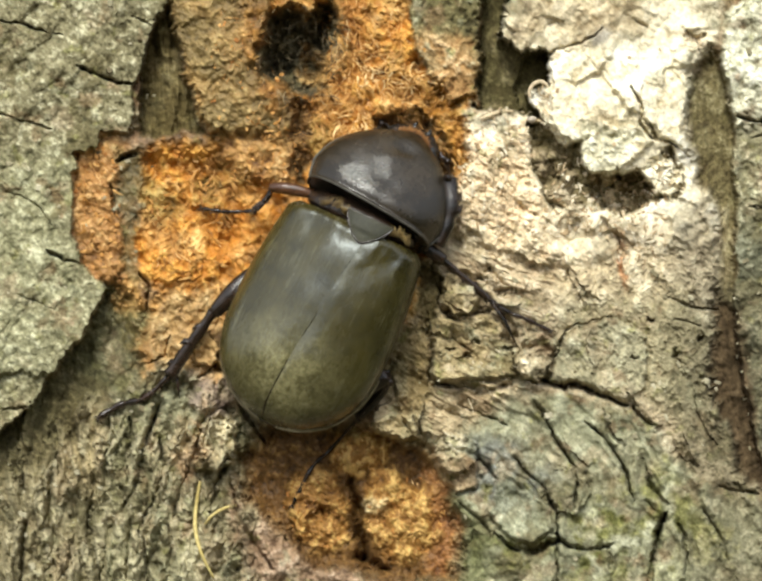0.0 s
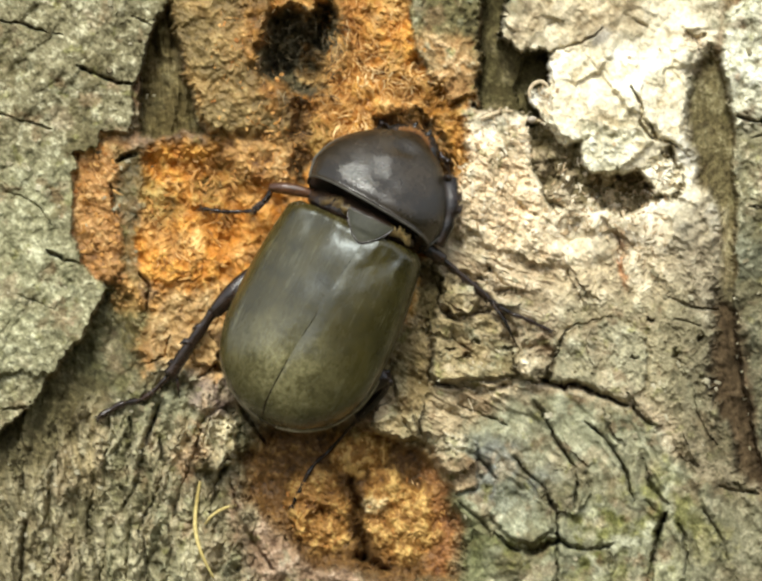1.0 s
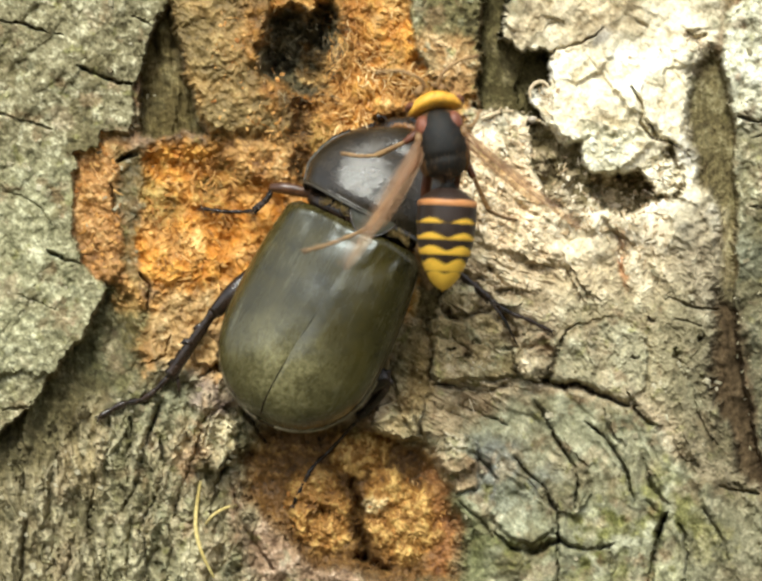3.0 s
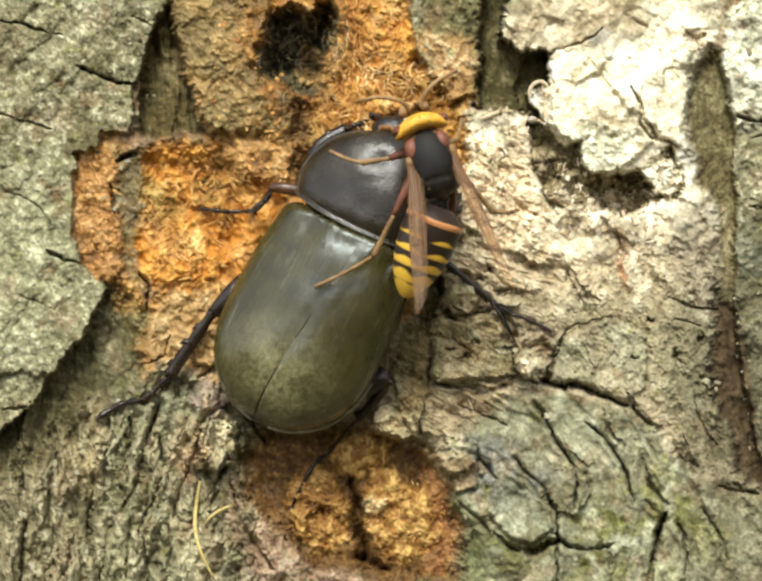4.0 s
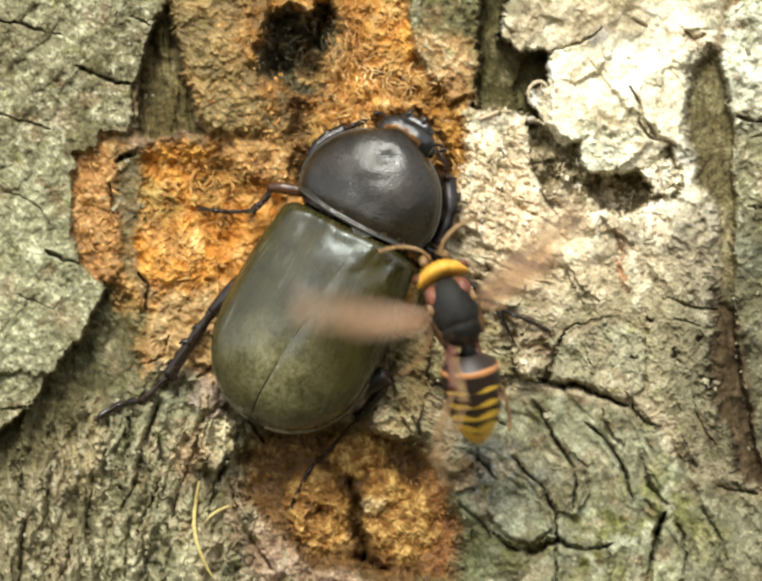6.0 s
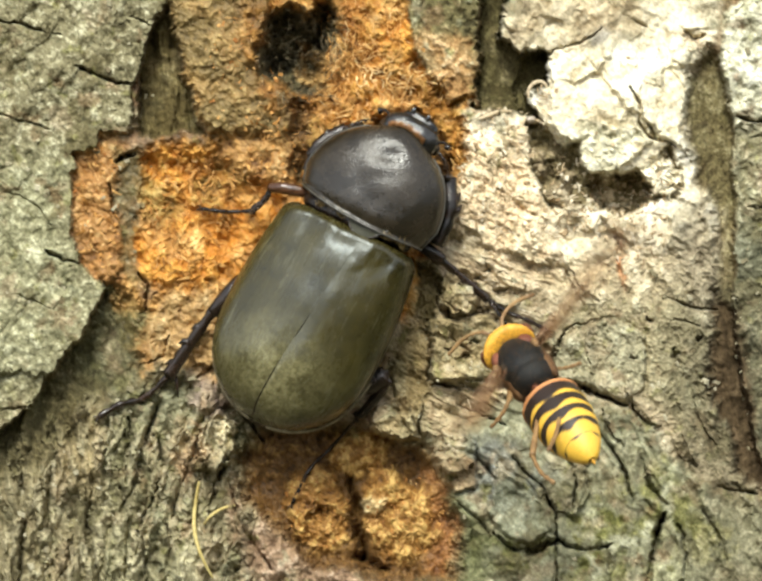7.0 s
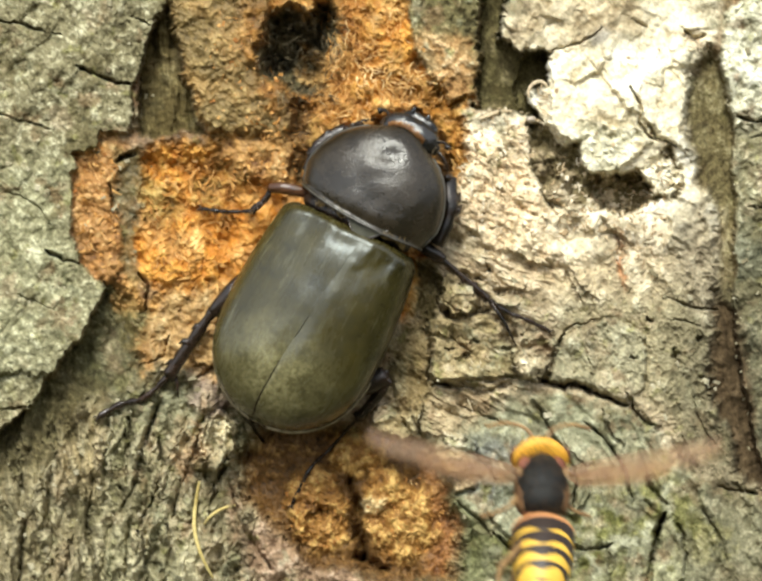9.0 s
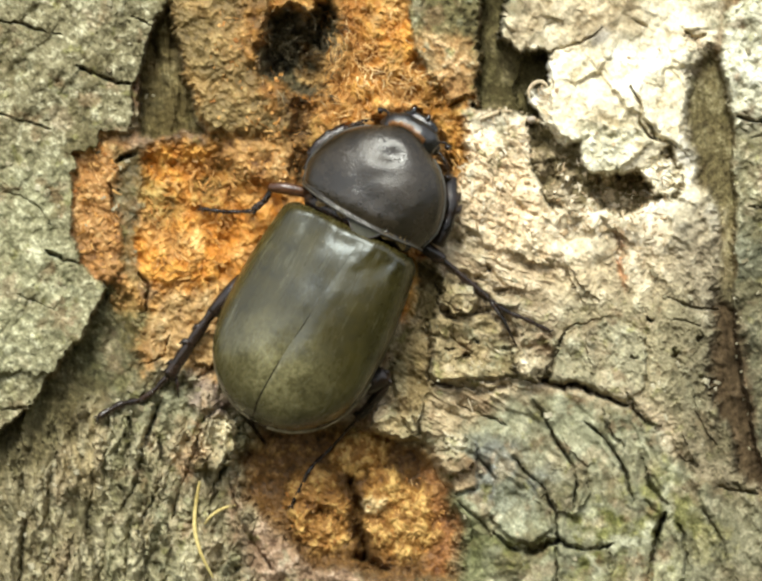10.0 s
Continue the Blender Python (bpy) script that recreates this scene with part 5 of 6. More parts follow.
ribbons("wood_fibre", "orange shredded wood fibres", M_FIBRE,
        ((400, 400, 110, 90, 90), (390, 520, 90, 80, 45), (205, 420, 45, 120, 40), (500, 350, 90, 60, 34), (760, 170, 95, 75, 210), (700, 240, 70, 50, 130), (850, 200, 70, 50, 120),
         (600, 260, 70, 70, 50), (470, 70, 60, 60, 26), (700, 60, 40, 70, 50), (770, 40, 60, 60, 40), (930, 290, 40, 80, 50), (520, 170, 50, 90, 26)), (7, 26), (0.4, 1.0), 3, (0.05, 0.6))
ribbons("wood_shred", "broad orange shreds of gnawed wood", M_SHRED, ((390, 410, 100, 80, 60), (400, 540, 80, 60, 26), (205, 430, 40, 120, 18), (520, 350, 80, 40, 16), (740, 140, 80, 70, 50), (560, 240, 60, 50, 12), (910, 330, 40, 70, 14)), (10, 26), (1.6, 4.2), 23, (0.03, 0.3))
ribbons("wood_fibre", "long upright wood fibres beside the bored hole", M_GOLD, ((735, 95, 42, 75, 40), (800, 60, 40, 60, 24)), (18, 48), (0.4, 1.0), 17, (0.02, 0.2), 86)
ribbons("golden_shaving", "golden shavings above the beetle's head", M_GOLD, ((730, 245, 40, 30, 60), (800, 150, 70, 40, 70), (860, 190, 60, 30, 44)), (10, 30), (0.8, 2.4), 13)
ribbons("scar_fibre", "short damp fibres in the feeding scar", M_FIBRE, ((655, 1045, 70, 80, 36), (835, 1065, 80, 90, 44)), (6, 16), (0.7, 1.6), 4, (0.1, 0.4))
ribbons("hole_strand", "thin dark strands across the bored hole", M_STRAND, ((615, 100, 60, 75, 46), (600, 30, 50, 20, 30), (550, 110, 18, 60, 30), (690, 80, 18, 70, 40), (620, 195, 60, 18, 40)), (14, 40), (0.5, 1.1), 5, (0.3, 1.6))
ribbons("hole_strand", "pale loose strands hanging across the bored hole", M_STRAND, ((620, 95, 60, 70, 15), (660, 70, 30, 50, 6)), (20, 52), (0.35, 0.7), 15, (0.1, 0.8), None, -0.0038)
ribbons("pale_splinter", "pale torn wood splinters", M_PALE,
        ((1250, 450, 120, 25, 80), (1180, 380, 60, 60, 26), (1350, 380, 50, 50, 26), (1300, 500, 80, 40, 30), (980, 380, 50, 80, 40), (1430, 80, 30, 25, 24), (1040, 270, 50, 40, 30)),
        (8, 26), (1.2, 3.0), 6, (0.1, 0.7))
ribbons("pale_splinter", "pale shreds of bark caught in a nook", M_PALE, ((1118, 195, 18, 32, 16), (1100, 245, 14, 10, 6)), (12, 30), (0.7, 2.0), 16, (0.1, 0.9), None, -0.0012)
ribbons("wood_strand", "tan strands along the torn wood", M_PALE, ((1060, 520, 110, 60, 50), (980, 780, 80, 80, 24), (1020, 620, 90, 60, 20)), (16, 44), (0.7, 1.6), 7, (0.02, 0.15), 26)
crumbs("bark_crumb", "small loose crumbs of bark and wood", M_CRUMB,
       ((350, 950, 150, 200, 170), (110, 1050, 130, 140, 70), (1250, 640, 220, 140, 90), (1150, 1000, 220, 160, 60), (940, 760, 120, 160, 60), (150, 350, 180, 420, 90),
        (1540, 500, 30, 450, 50), (1400, 850, 100, 160, 50)), (2.0, 8.0), 8)
crumbs("pale_crumb", "pale crumbs of fresh wood", M_PALE, ((1200, 420, 130, 70, 220), (1030, 330, 70, 110, 170), (1260, 200, 160, 140, 20), (1040, 480, 90, 70, 70)), (2.0, 7.0), 9)
crumbs("orange_crumb", "orange crumbs of chewed wood", M_FIBRE, ((400, 430, 110, 110, 60), (200, 430, 50, 130, 60), (760, 130, 120, 120, 70), (500, 150, 80, 140, 60),
                                                                  (655, 1045, 75, 85, 40), (835, 1065, 80, 90, 50), (560, 330, 60, 60, 70)), (2.0, 6.5), 10)


def straw(pts, radius):
    c = curve([on_bark(a, b, l * 0.001) for a, b, l in pts], 24)
    sh = Shape().tube(c, [radius * (0.35 + 0.65 * math.sin(math.pi * (0.12 + 0.8 * i / 24))) for i in range(25)], 8)
    me = sh.mesh("dry_stalk")
    me.materials.append(M_GRASS)
    return tagged(new("dry_stalk", me), "thin yellow dried stalk lying on the bark", "stalk", "stalks on the bark")


straw(((412, 990, 0.5), (404, 1040, 0.9), (402, 1090, 0.9), (415, 1140, 1.3), (440, 1190, 1.4)), 0.00028)
straw(((422, 1078, 0.5), (438, 1060, 0.9), (462, 1046, 0.9), (486, 1040, 0.4)), 0.00024)


def curl():
    """A thin pale curl of torn bark and a lip beside it."""
    pts = [at(1112 + 24 * math.cos(w) * (1 - 0.03 * i), 190 + 22 * math.sin(w), surf(1140, 190) - 0.0004 + 0.00006 * i) for i, w in enumerate([2.6 + 0.36 * k for k in range(10)])]
    sh = Shape().tube(curve(pts, 40), [0.00016 * (0.3 + 0.7 * math.sin(math.pi * (0.1 + 0.8 * i / 40))) for i in range(41)], 8, 1.6)
    me = sh.mesh("bark_curl")
    me.materials.append(M_PALE)
    tagged(new("bark_curl", me), "pale curled shred of bark in a nook", "bark shred")


curl()
lip = Shape().tube(curve([on_bark(a, b, 0.0003) for a, b in ((988, 246), (1012, 236), (1040, 230), (1078, 232))], 20), [0.00034 * (0.3 + 0.7 * math.sin(math.pi * (0.1 + 0.8 * i / 20))) for i in range(21)], 8)
part("torn_lip", lip, M_PALE, trunk, "pale torn lip of wood")
bead = Shape().ball(tuple(on_bark(1094, 246, 0.0006)), (0.0007, 0.0006, 0.0005), 10, 14).mesh("sap_drop")
bead.materials.append(M_SAP)
tagged(new("sap_drop", bead), "small shiny drop of sap on the bark", "sap drop")

# ---- ground ----
gs = Shape()
gs.grid(lambda u, v: (u * math.cos(v), 0.2 + u * math.sin(v), 0.02 * math.sin(3 * v) * min(u, 1) + (0.015 * math.sin(5 * u + 2 * v) if u < 20 else 0)),
        [0.02, 0.3, 0.6, 1, 1.6, 2.5, 4, 7, 12, 30, 100, 400, 1500, 4000], [2 * math.pi * i / 48 for i in range(48)], True)
gm = gs.mesh("ground")
gm.materials.append(M_GROUND)
tagged(new("ground", gm), "dark forest floor of soil and leaf litter", "ground", kind="structure")


def woodland():
    """Unseen uneven leaf bank, added behind and beside the camera to darken reflections."""
    sh, rng = Shape(), random.Random(12)
    for _ in range(5200):
        w = radians(rng.uniform(-112, 30))
        d = rng.uniform(5.5, 8.0)
        top = 2.4 + 0.7 * noise.noise((w * 3, 0, 1)) + 0.4 * noise.noise((w * 9, 0, 2))
        c = Vector((d * math.sin(-w), -d * math.cos(w), rng.uniform(0.0, top)))
        n = Vector((rng.gauss(0, 1), rng.gauss(0, 1), rng.gauss(0, 1) + 1)).normalized()
        u = n.orthogonal().normalized()
        v = n.cross(u)
        r = rng.uniform(0.10, 0.24)
        o = len(sh.v)
        sh.v += [tuple(c + u * r), tuple(c + v * r * 0.5 + n * r * 0.1), tuple(c - u * r), tuple(c - v * r * 0.5 + n * r * 0.1)]
        sh.f.append((o, o + 1, o + 2, o + 3))
    me = bpy.data.meshes.new("backdrop")
    me.from_pydata(sh.v, [], sh.f)
    me.materials.append(M_LEAVES)
    tagged(new("backdrop", me), "unseen bank of green leaves facing the trunk, added to darken reflections", "woodland", kind="structure")


woodland()


# ---- beetle: local x to its right, y towards its head, z away from the bark ----
S = U * 0.962


def facing(a, b, h, da, db, pitch=0.0, roll=0.0):
    """The pose of an insect at a chart place, its head along (da, db); pitch turns the tail away from the bark."""
    n = math.hypot(da, db)
    f0, out = Vector((da / n, 0, -db / n)), Vector((0, -1, 0))
    p = radians(pitch)
    fwd = f0 * math.cos(p) - out * math.sin(p)
    up = out * math.cos(p) + f0 * math.sin(p)
    m = Matrix((fwd.cross(up), fwd, up)).transposed().to_4x4()
    return Matrix.Translation(at(a, b, h)) @ m @ pose(0, 0, 0, 0, roll, 0)


LEAN = -11.0              # it leans over to its left
BEETLE_0 = facing(674, 640, 0.0004, 0.4226, -0.9063, 0, LEAN)
beetle = tagged(new("beetle"), "large dull olive-black female beetle clinging to gnawed bark", "beetle")
beetle.matrix_basis = BEETLE_0
TO_BEETLE = BEETLE_0.inverted()
RIM = 78 * S


def elytron_width(y):
    if y > -60:
        w = 177 - 25 * ((y + 60) / 250) ** 2
        return w * (1 - max(0.0, (y - 165) / 34) ** 2 * 0.22)
    return 177 * max(0.0, 1 - ((-60 - y) / 203) ** 2.35) ** 0.5


def elytron_height(y):
    q = (y + 20) / 225
    return (108 - 20 * max(q, 0) ** 2) * max(0.02, 1 - max(-q - 0.05, 0) ** 3.2 * 0.93) ** 0.6


def seam_at(y):
    """How far the seam between the wing cases lies off the middle line."""
    return 22 + 0.125 * y


def elytron(side):
    """One wing case: a domed half shell with faint ribs, a raised seam and a curled lip."""
    sh = Shape()

    def fn(y, p):
        w, h = elytron_width(y), elytron_height(y)
        x = w * math.sin(min(p, 1.7)) ** 0.92 if p > 0 else 0.0
        z = h * math.copysign(abs(math.cos(p)) ** 0.86, math.cos(p))
        z += 1.0 * math.sin(p * 9) * max(0, 1 - abs(y + 30) / 230) * (0.3 + 0.7 * math.sin(min(p, 1.57)))
        z -= 3.0 * math.exp(-(x / 2.8) ** 2) * min(1.0, max(0.0, (-85 - y) / 50))
        z -= 12.0 * max(0.0, (y - 172) / 17) ** 2
        z -= 5.0 * math.exp(-((x - 95) / 30) ** 2 - ((y - 150) / 30) ** 2)         # shoulder dent
        z += 5.0 * math.exp(-((x - 125) / 18) ** 2 - ((y - 160) / 22) ** 2)        # shoulder bump
        z += 4.2 * noise.noise((x / 55, y / 75, side * 3.0)) * max(0.0, math.cos(min(p, 1.57))) + 0.5 * noise.noise((x / 11, y / 11, side * 5.0))
        z += 3.0 * noise.noise((x / 16, y / 26, side * 9.0)) * max(0.0, min(1.0, (y - 100) / 60)) * max(0.0, math.cos(min(p, 1.57)))
        lip = max(0.0, p - 1.5)
        o = seam_at(y) * max(0.0, 1 - x / max(w, 1.0))
        return ((o + side * (x - 14 * lip)) * S, y * S, RIM + (z - 26 * lip) * S)
    ys = [-262.8 + 452 * (0.5 - 0.5 * math.cos(math.pi * i / 84)) for i in range(85)]
    ys = [max(y, -262.9) for y in ys]
    ps = [1.95 * (j / 40) ** 1.15 for j in range(41)]
    sh.grid(fn, ys, ps)
    return sh


for side in (-1, 1):
    e = part("wing_case", elytron(side), M_ELYTRON, beetle)
    line = [(side * (elytron_width(y) + 2) * S, (y - 2) * S, RIM - 4 * S) for y in [-262 + 180 * (i / 30) ** 2 for i in range(31)]]
    part("rim", Shape().tube(line, [4.2 * S * (1 - 0.6 * i / 30) for i in range(31)], 8), M_RIM, e, "pale brown raised edge")

gap = [(seam_at(y) * S, y * S, RIM + (elytron_height(y) - 1.2 + 2.1 * (noise.noise((0, y / 75, 3.0)) + noise.noise((0, y / 75, -3.0)))) * S) for y in [-250 + 160 * i / 30 for i in range(31)]]
part("seam", Shape().tube(gap, [1.7 * S * (1 - 0.75 * i / 30) for i in range(31)], 6), M_CHITIN, beetle, "dark seam where the wing cases meet")

# scutellum between the wing cases, and the membrane in the waist
sc = Shape()


def scutellum_point(u, v, sink):
    y = 214 - 56 * u
    x = v * 52 * max(0.0, 1 - u ** 1.5) ** 0.75
    z = elytron_height(min(y, 180)) * (1 - (x / 170) ** 2) ** 0.45 + 3.0 - 4.0 * max(0.0, (y - 185) / 24) + 1.6 * (1 - v * v) * (1 - u)
    return ((x + 36) * S, y * S, RIM + (z - sink) * S)


sc.grid(lambda u, v: scutellum_point(u, v, 0), [i / 14 for i in range(15)], [-1 + j / 8 for j in range(17)])
sc.grid(lambda u, v: scutellum_point(u, v, 14), [i / 14 for i in range(15)], [-1 + j / 8 for j in range(17)])
small_plate = part("scutellum", sc, M_PLATE, beetle, "small dark rounded plate")
seam = [scutellum_point(math.sin(w), math.copysign(1, math.cos(w)), 1.0) if abs(math.cos(w)) > 1e-6 else scutellum_point(1, 0, 1.0) for w in [math.pi * i / 24 for i in range(25)]]
part("seam", Shape().tube(seam, [2.2 * S] * 25, 6), M_CHITIN, small_plate, "dark groove round the small plate")
part("waist", Shape().ball((0, 205 * S, RIM - 2 * S), (128 * S, 40 * S, 74 * S)), M_CHITIN, beetle, "glossy black waist")
body = Shape().ball((0, -20 * S, RIM - 6 * S), (160 * S, 222 * S, 66 * S), 20, 28)
part("abdomen", body, M_CHITIN, beetle, "black underside of the body")
pyg = Shape().ball((4 * S, -236 * S, RIM - 22 * S), (88 * S, 34 * S, 34 * S), 12, 20)
part("tail_plate", pyg, M_CHITIN, beetle, "dark tail plate below the wing cases")


def fringe(pts, length, lean, count, seed):
    """A row of fine hairs along a line."""
    rng, sh = random.Random(seed), Shape()
    c = curve(pts, 60)
    for _ in range(count):
        p = c[rng.randrange(61)] + Vector((rng.uniform(-3, 3), rng.uniform(-3, 3), rng.uniform(-3, 3))) * S
        d = (Vector(lean) + Vector((rng.uniform(-0.5, 0.5), rng.uniform(-0.5, 0.5), rng.uniform(-0.3, 0.4)))).normalized()
        L = rng.uniform(*length) * S
        sh.tube([p, p + d * L * 0.5, p + d * L + Vector((0, 0, 0.15 * L))], [0.8 * S, 0.7 * S, 0.2 * S], 4)
    return sh


part("hair_fringe", fringe([(-80 * S, 198 * S, RIM + 68 * S), (-46 * S, 206 * S, RIM + 73 * S), (-18 * S, 200 * S, RIM + 77 * S)], (8, 22), (0.3, 0.7, 0.2), 70, 1), M_HAIR, beetle, "short golden hairs")
part("hair_fringe", fringe([(84 * S, 200 * S, RIM + 72 * S), (104 * S, 204 * S, RIM + 62 * S), (124 * S, 196 * S, RIM + 48 * S)], (8, 22), (-0.3, 0.7, 0.2), 80, 2), M_HAIR, beetle, "short golden hairs")


# shield over the front: domed, with a margin and a shallow dent at its front; it pivots at the waist
def shield_half(y):
    """Half width of the shield at y from its hind edge (0) to its front (1)."""
    return (159 - 13 * max(0.0, 0.22 - y) / 0.22) * (1 - (max(0.0, y - 0.16) / 0.856) ** 2.0) ** 0.5


WAIST = Vector((0, 205 * S, RIM))
SHIELD_0 = Matrix.Translation(WAIST)


LONG = 206                  # from its hind edge to its front


def shield_point(t, p):
    w = shield_half(t)
    s = math.sin(p)
    y = 6 + LONG * t - (14 * (1 - abs(s) ** 2) * (1 - t))
    y -= 14 * t * abs(s) ** 2.2 * t
    hgt = 94 * (1 - (t / 1.07) ** 3.0) ** 0.5 * (0.93 + 0.07 * min(t / 0.12, 1))
    z = hgt * math.copysign(abs(math.cos(p)) ** 0.85, math.cos(p))
    v = s * w + 5 * noise.noise((s * w / 25, t * 8, 4.0))
    z -= 6.0 * math.exp(-((v - 3) / 22) ** 2 - ((t - 0.68 - 0.0012 * v) / 0.075) ** 2)          # uneven dent near the front
    z += 2.2 * math.exp(-((v + 14) / 34) ** 2 - ((t - 0.54) / 0.09) ** 2) + 2.6 * math.exp(-((v - 8) / 26) ** 2 - ((t - 0.83) / 0.07) ** 2)
    z += 1.6 * noise.noise((s * w / 34, t * 6.0, 7.0)) * (1 - abs(s))
    x = w * math.copysign(abs(s) ** 0.93, s)
    rim_d = min(t * LONG, (1.57 - min(abs(p), 1.57)) * 60)
    z += 3.0 * math.exp(-(rim_d / 4.0) ** 2) - 2.0 * math.exp(-((rim_d - 7) / 4.0) ** 2)
    z += 0.7 * noise.noise((x / 30, y / 30, 2.0))
    low = max(0.0, abs(p) - 1.5)
    return ((x - math.copysign(30 * low, x)) * S, y * S, (z - 40 * low) * S)


sh = Shape()
ps = [-2.05 + 4.1 * j / 72 for j in range(73)]
ts = [0.5 - 0.5 * math.cos(math.pi * i / 46) for i in range(47)]
sh.grid(shield_point, ts, ps)
sh.grid(lambda u, p: tuple(Vector(shield_point(0.0, p)) * u + Vector((0, 6 * S, 0)) * (1 - u)), [0.15, 0.6, 1.0], ps)
sh.grid(lambda u, p: tuple(Vector(shield_point(1.0, p)) * u + Vector((0, 198 * S, 0)) * (1 - u)), [1.0, 0.6, 0.15], ps)
pron = part("shield", sh, M_SHIELD, beetle, "smooth dark brown-black shield", SHIELD_0)
line = [Vector(shield_point(0.0, p)) + Vector((0, -1 * S, 0)) for p in ps[8:-8]]
part("hind_edge", Shape().tube(line, [2.4 * S] * len(line), 6), M_EDGE, pron, "thin pale raised hind edge")
for side in (-1, 1):
    line = [Vector(shield_point(t, side * 1.42)) + Vector((side * 1.0 * S, 0, 1.0 * S)) for t in [0.02 + 0.9 * i / 30 for i in range(31)]]
    part("side_edge", Shape().tube(line, [2.3 * S] * 31, 6), M_EDGE, pron, "thin worn side edge")
line = [Vector(shield_point(0.985, p)) + Vector((0, 1.5 * S, 0.5 * S)) for p in ps[14:-14]]
part("front_hair", fringe(line[::6], (5, 12), (0, 1, 0.2), 190, 3), M_AMBER_HAIR, pron, "brown hair along the front edge")

# head with its eyes, feelers and jaw plate
hd = Shape().ball((0, 206 * S, -12 * S), (66 * S, 38 * S, 36 * S), 30, 44, 0.85)
hd.ball((4 * S, 232 * S, -20 * S), (44 * S, 24 * S, 20 * S), 24, 34, 0.8)
hd.v = [(x, y, z + (3.2 * noise.noise((x / S / 9, y / S / 9, 3.0)) + 2.0 * noise.noise((x / S / 4, y / S / 4, 5.0))) * S) for x, y, z in hd.v]
head = part("head", hd, M_HEAD, pron, "glossy black pitted head")
for side in (-1, 1):
    part("eye", Shape().ball((side * 60 * S, 203 * S, -16 * S), (12 * S, 14 * S, 13 * S), 10, 14), M_CHITIN, pron)
    part("horn_stub", Shape().tube([(side * 16 * S, 242 * S, -12 * S), (side * 18 * S, 254 * S, -6 * S), (side * 17 * S, 262 * S, -2 * S)], [9 * S, 6 * S, 1.5 * S], 8), M_HEAD, head)
    f = curve([(side * 54 * S, 218 * S, -22 * S), (side * 74 * S, 226 * S, -16 * S), (side * 86 * S, 216 * S, -12 * S)], 8)
    part("feeler", Shape().tube(f, [3.5 * S] * 6 + [7 * S, 8 * S, 5 * S], 8), M_CHITIN, pron)


def spiny(sh, pts, r0, r1, spines, seed):
    """A shin with a widened end; gives the side spines that stand on it."""
    thorns = []
    rng = random.Random(seed)
    c = curve(pts, 14)
    sh.tube(c, [(r0 + (r1 - r0) * (i / 14) ** 1.5) * (1 + 0.12 * rng.uniform(-1, 1)) for i in range(15)], 10, 0.8)
    for s in spines:
        p, q = c[s], c[min(s + 1, 14)]
        d = (q - p).normalized()
        n = d.cross(Vector((0, 0, 1))).normalized() * rng.choice((-1, 1))
        n = (n + Vector((0, 0, rng.uniform(-0.6, 0.6)))).normalized() * rng.uniform(0.5, 1.0)
        thorns.append(Shape().tube([p, p + (n + d * 0.5) * r1 * 1.0, p + (n * 1.1 + d * 0.9) * r1 * 1.25], [r1 * 0.7, r1 * 0.45, r1 * 0.06], 6))
    return thorns


def beetle_leg(thigh, shin, foot, thick, seed, shin_thick=1.0, foot_thick=1.0, thigh_mat=None):
    """A leg through chart points (a, b, elevation in mm), thigh to claws."""
    def loc(pts):
        return [TO_BEETLE @ at(a, b, h * 0.001) for a, b, h in pts]
    th, sn, ft = loc(thigh), loc(shin), loc(foot)
    c = curve(th, 10)
    leg = part("leg", Shape().tube(c, [thick * U * (0.75 + 0.5 * math.sin(math.pi * (0.1 + 0.8 * i / 10))) for i in range(11)], 12, 0.8), thigh_mat or M_CHITIN, beetle)
    part("bristles", fringe(sn + ft, (7, 17), (0, -0.6, 0.5), 70, seed + 40), M_BRISTLE, leg, "short stiff dark hairs")
    sh = Shape()
    thorns = spiny(sh, sn, thick * 0.55 * U * shin_thick, thick * 0.80 * U * shin_thick, (4, 7, 9, 11, 13, 14), seed)
    part("shin", sh, M_CHITIN, leg)
    for thorn in thorns:
        part("spine", thorn, M_CHITIN, leg)
    sh, c = Shape(), curve(ft, 25)
    sh.tube(c, [foot_thick * thick * U * (0.26 + 0.20 * abs(math.sin(math.pi * 5 * i / 25)) ** 0.7 + 0.04) for i in range(26)], 8)
    tip, d = c[-1], (c[-1] - c[-3]).normalized()
    for side in (-1, 1):
        n = d.cross(Vector((0, 0, 1))).normalized() * side
        sh.tube([tip, tip + (d * 0.8 + n * 0.6) * 8 * U, tip + (d * 1.5 + n * 0.5 - Vector((0, 0, 0.6))) * 9 * U], [2.2 * U, 1.5 * U, 0.4 * U], 6)
    part("foot", sh, M_CHITIN, leg)
    return leg


def e(a, b, lift):
    return (a, b, surf(a, b) * 1000 + lift)


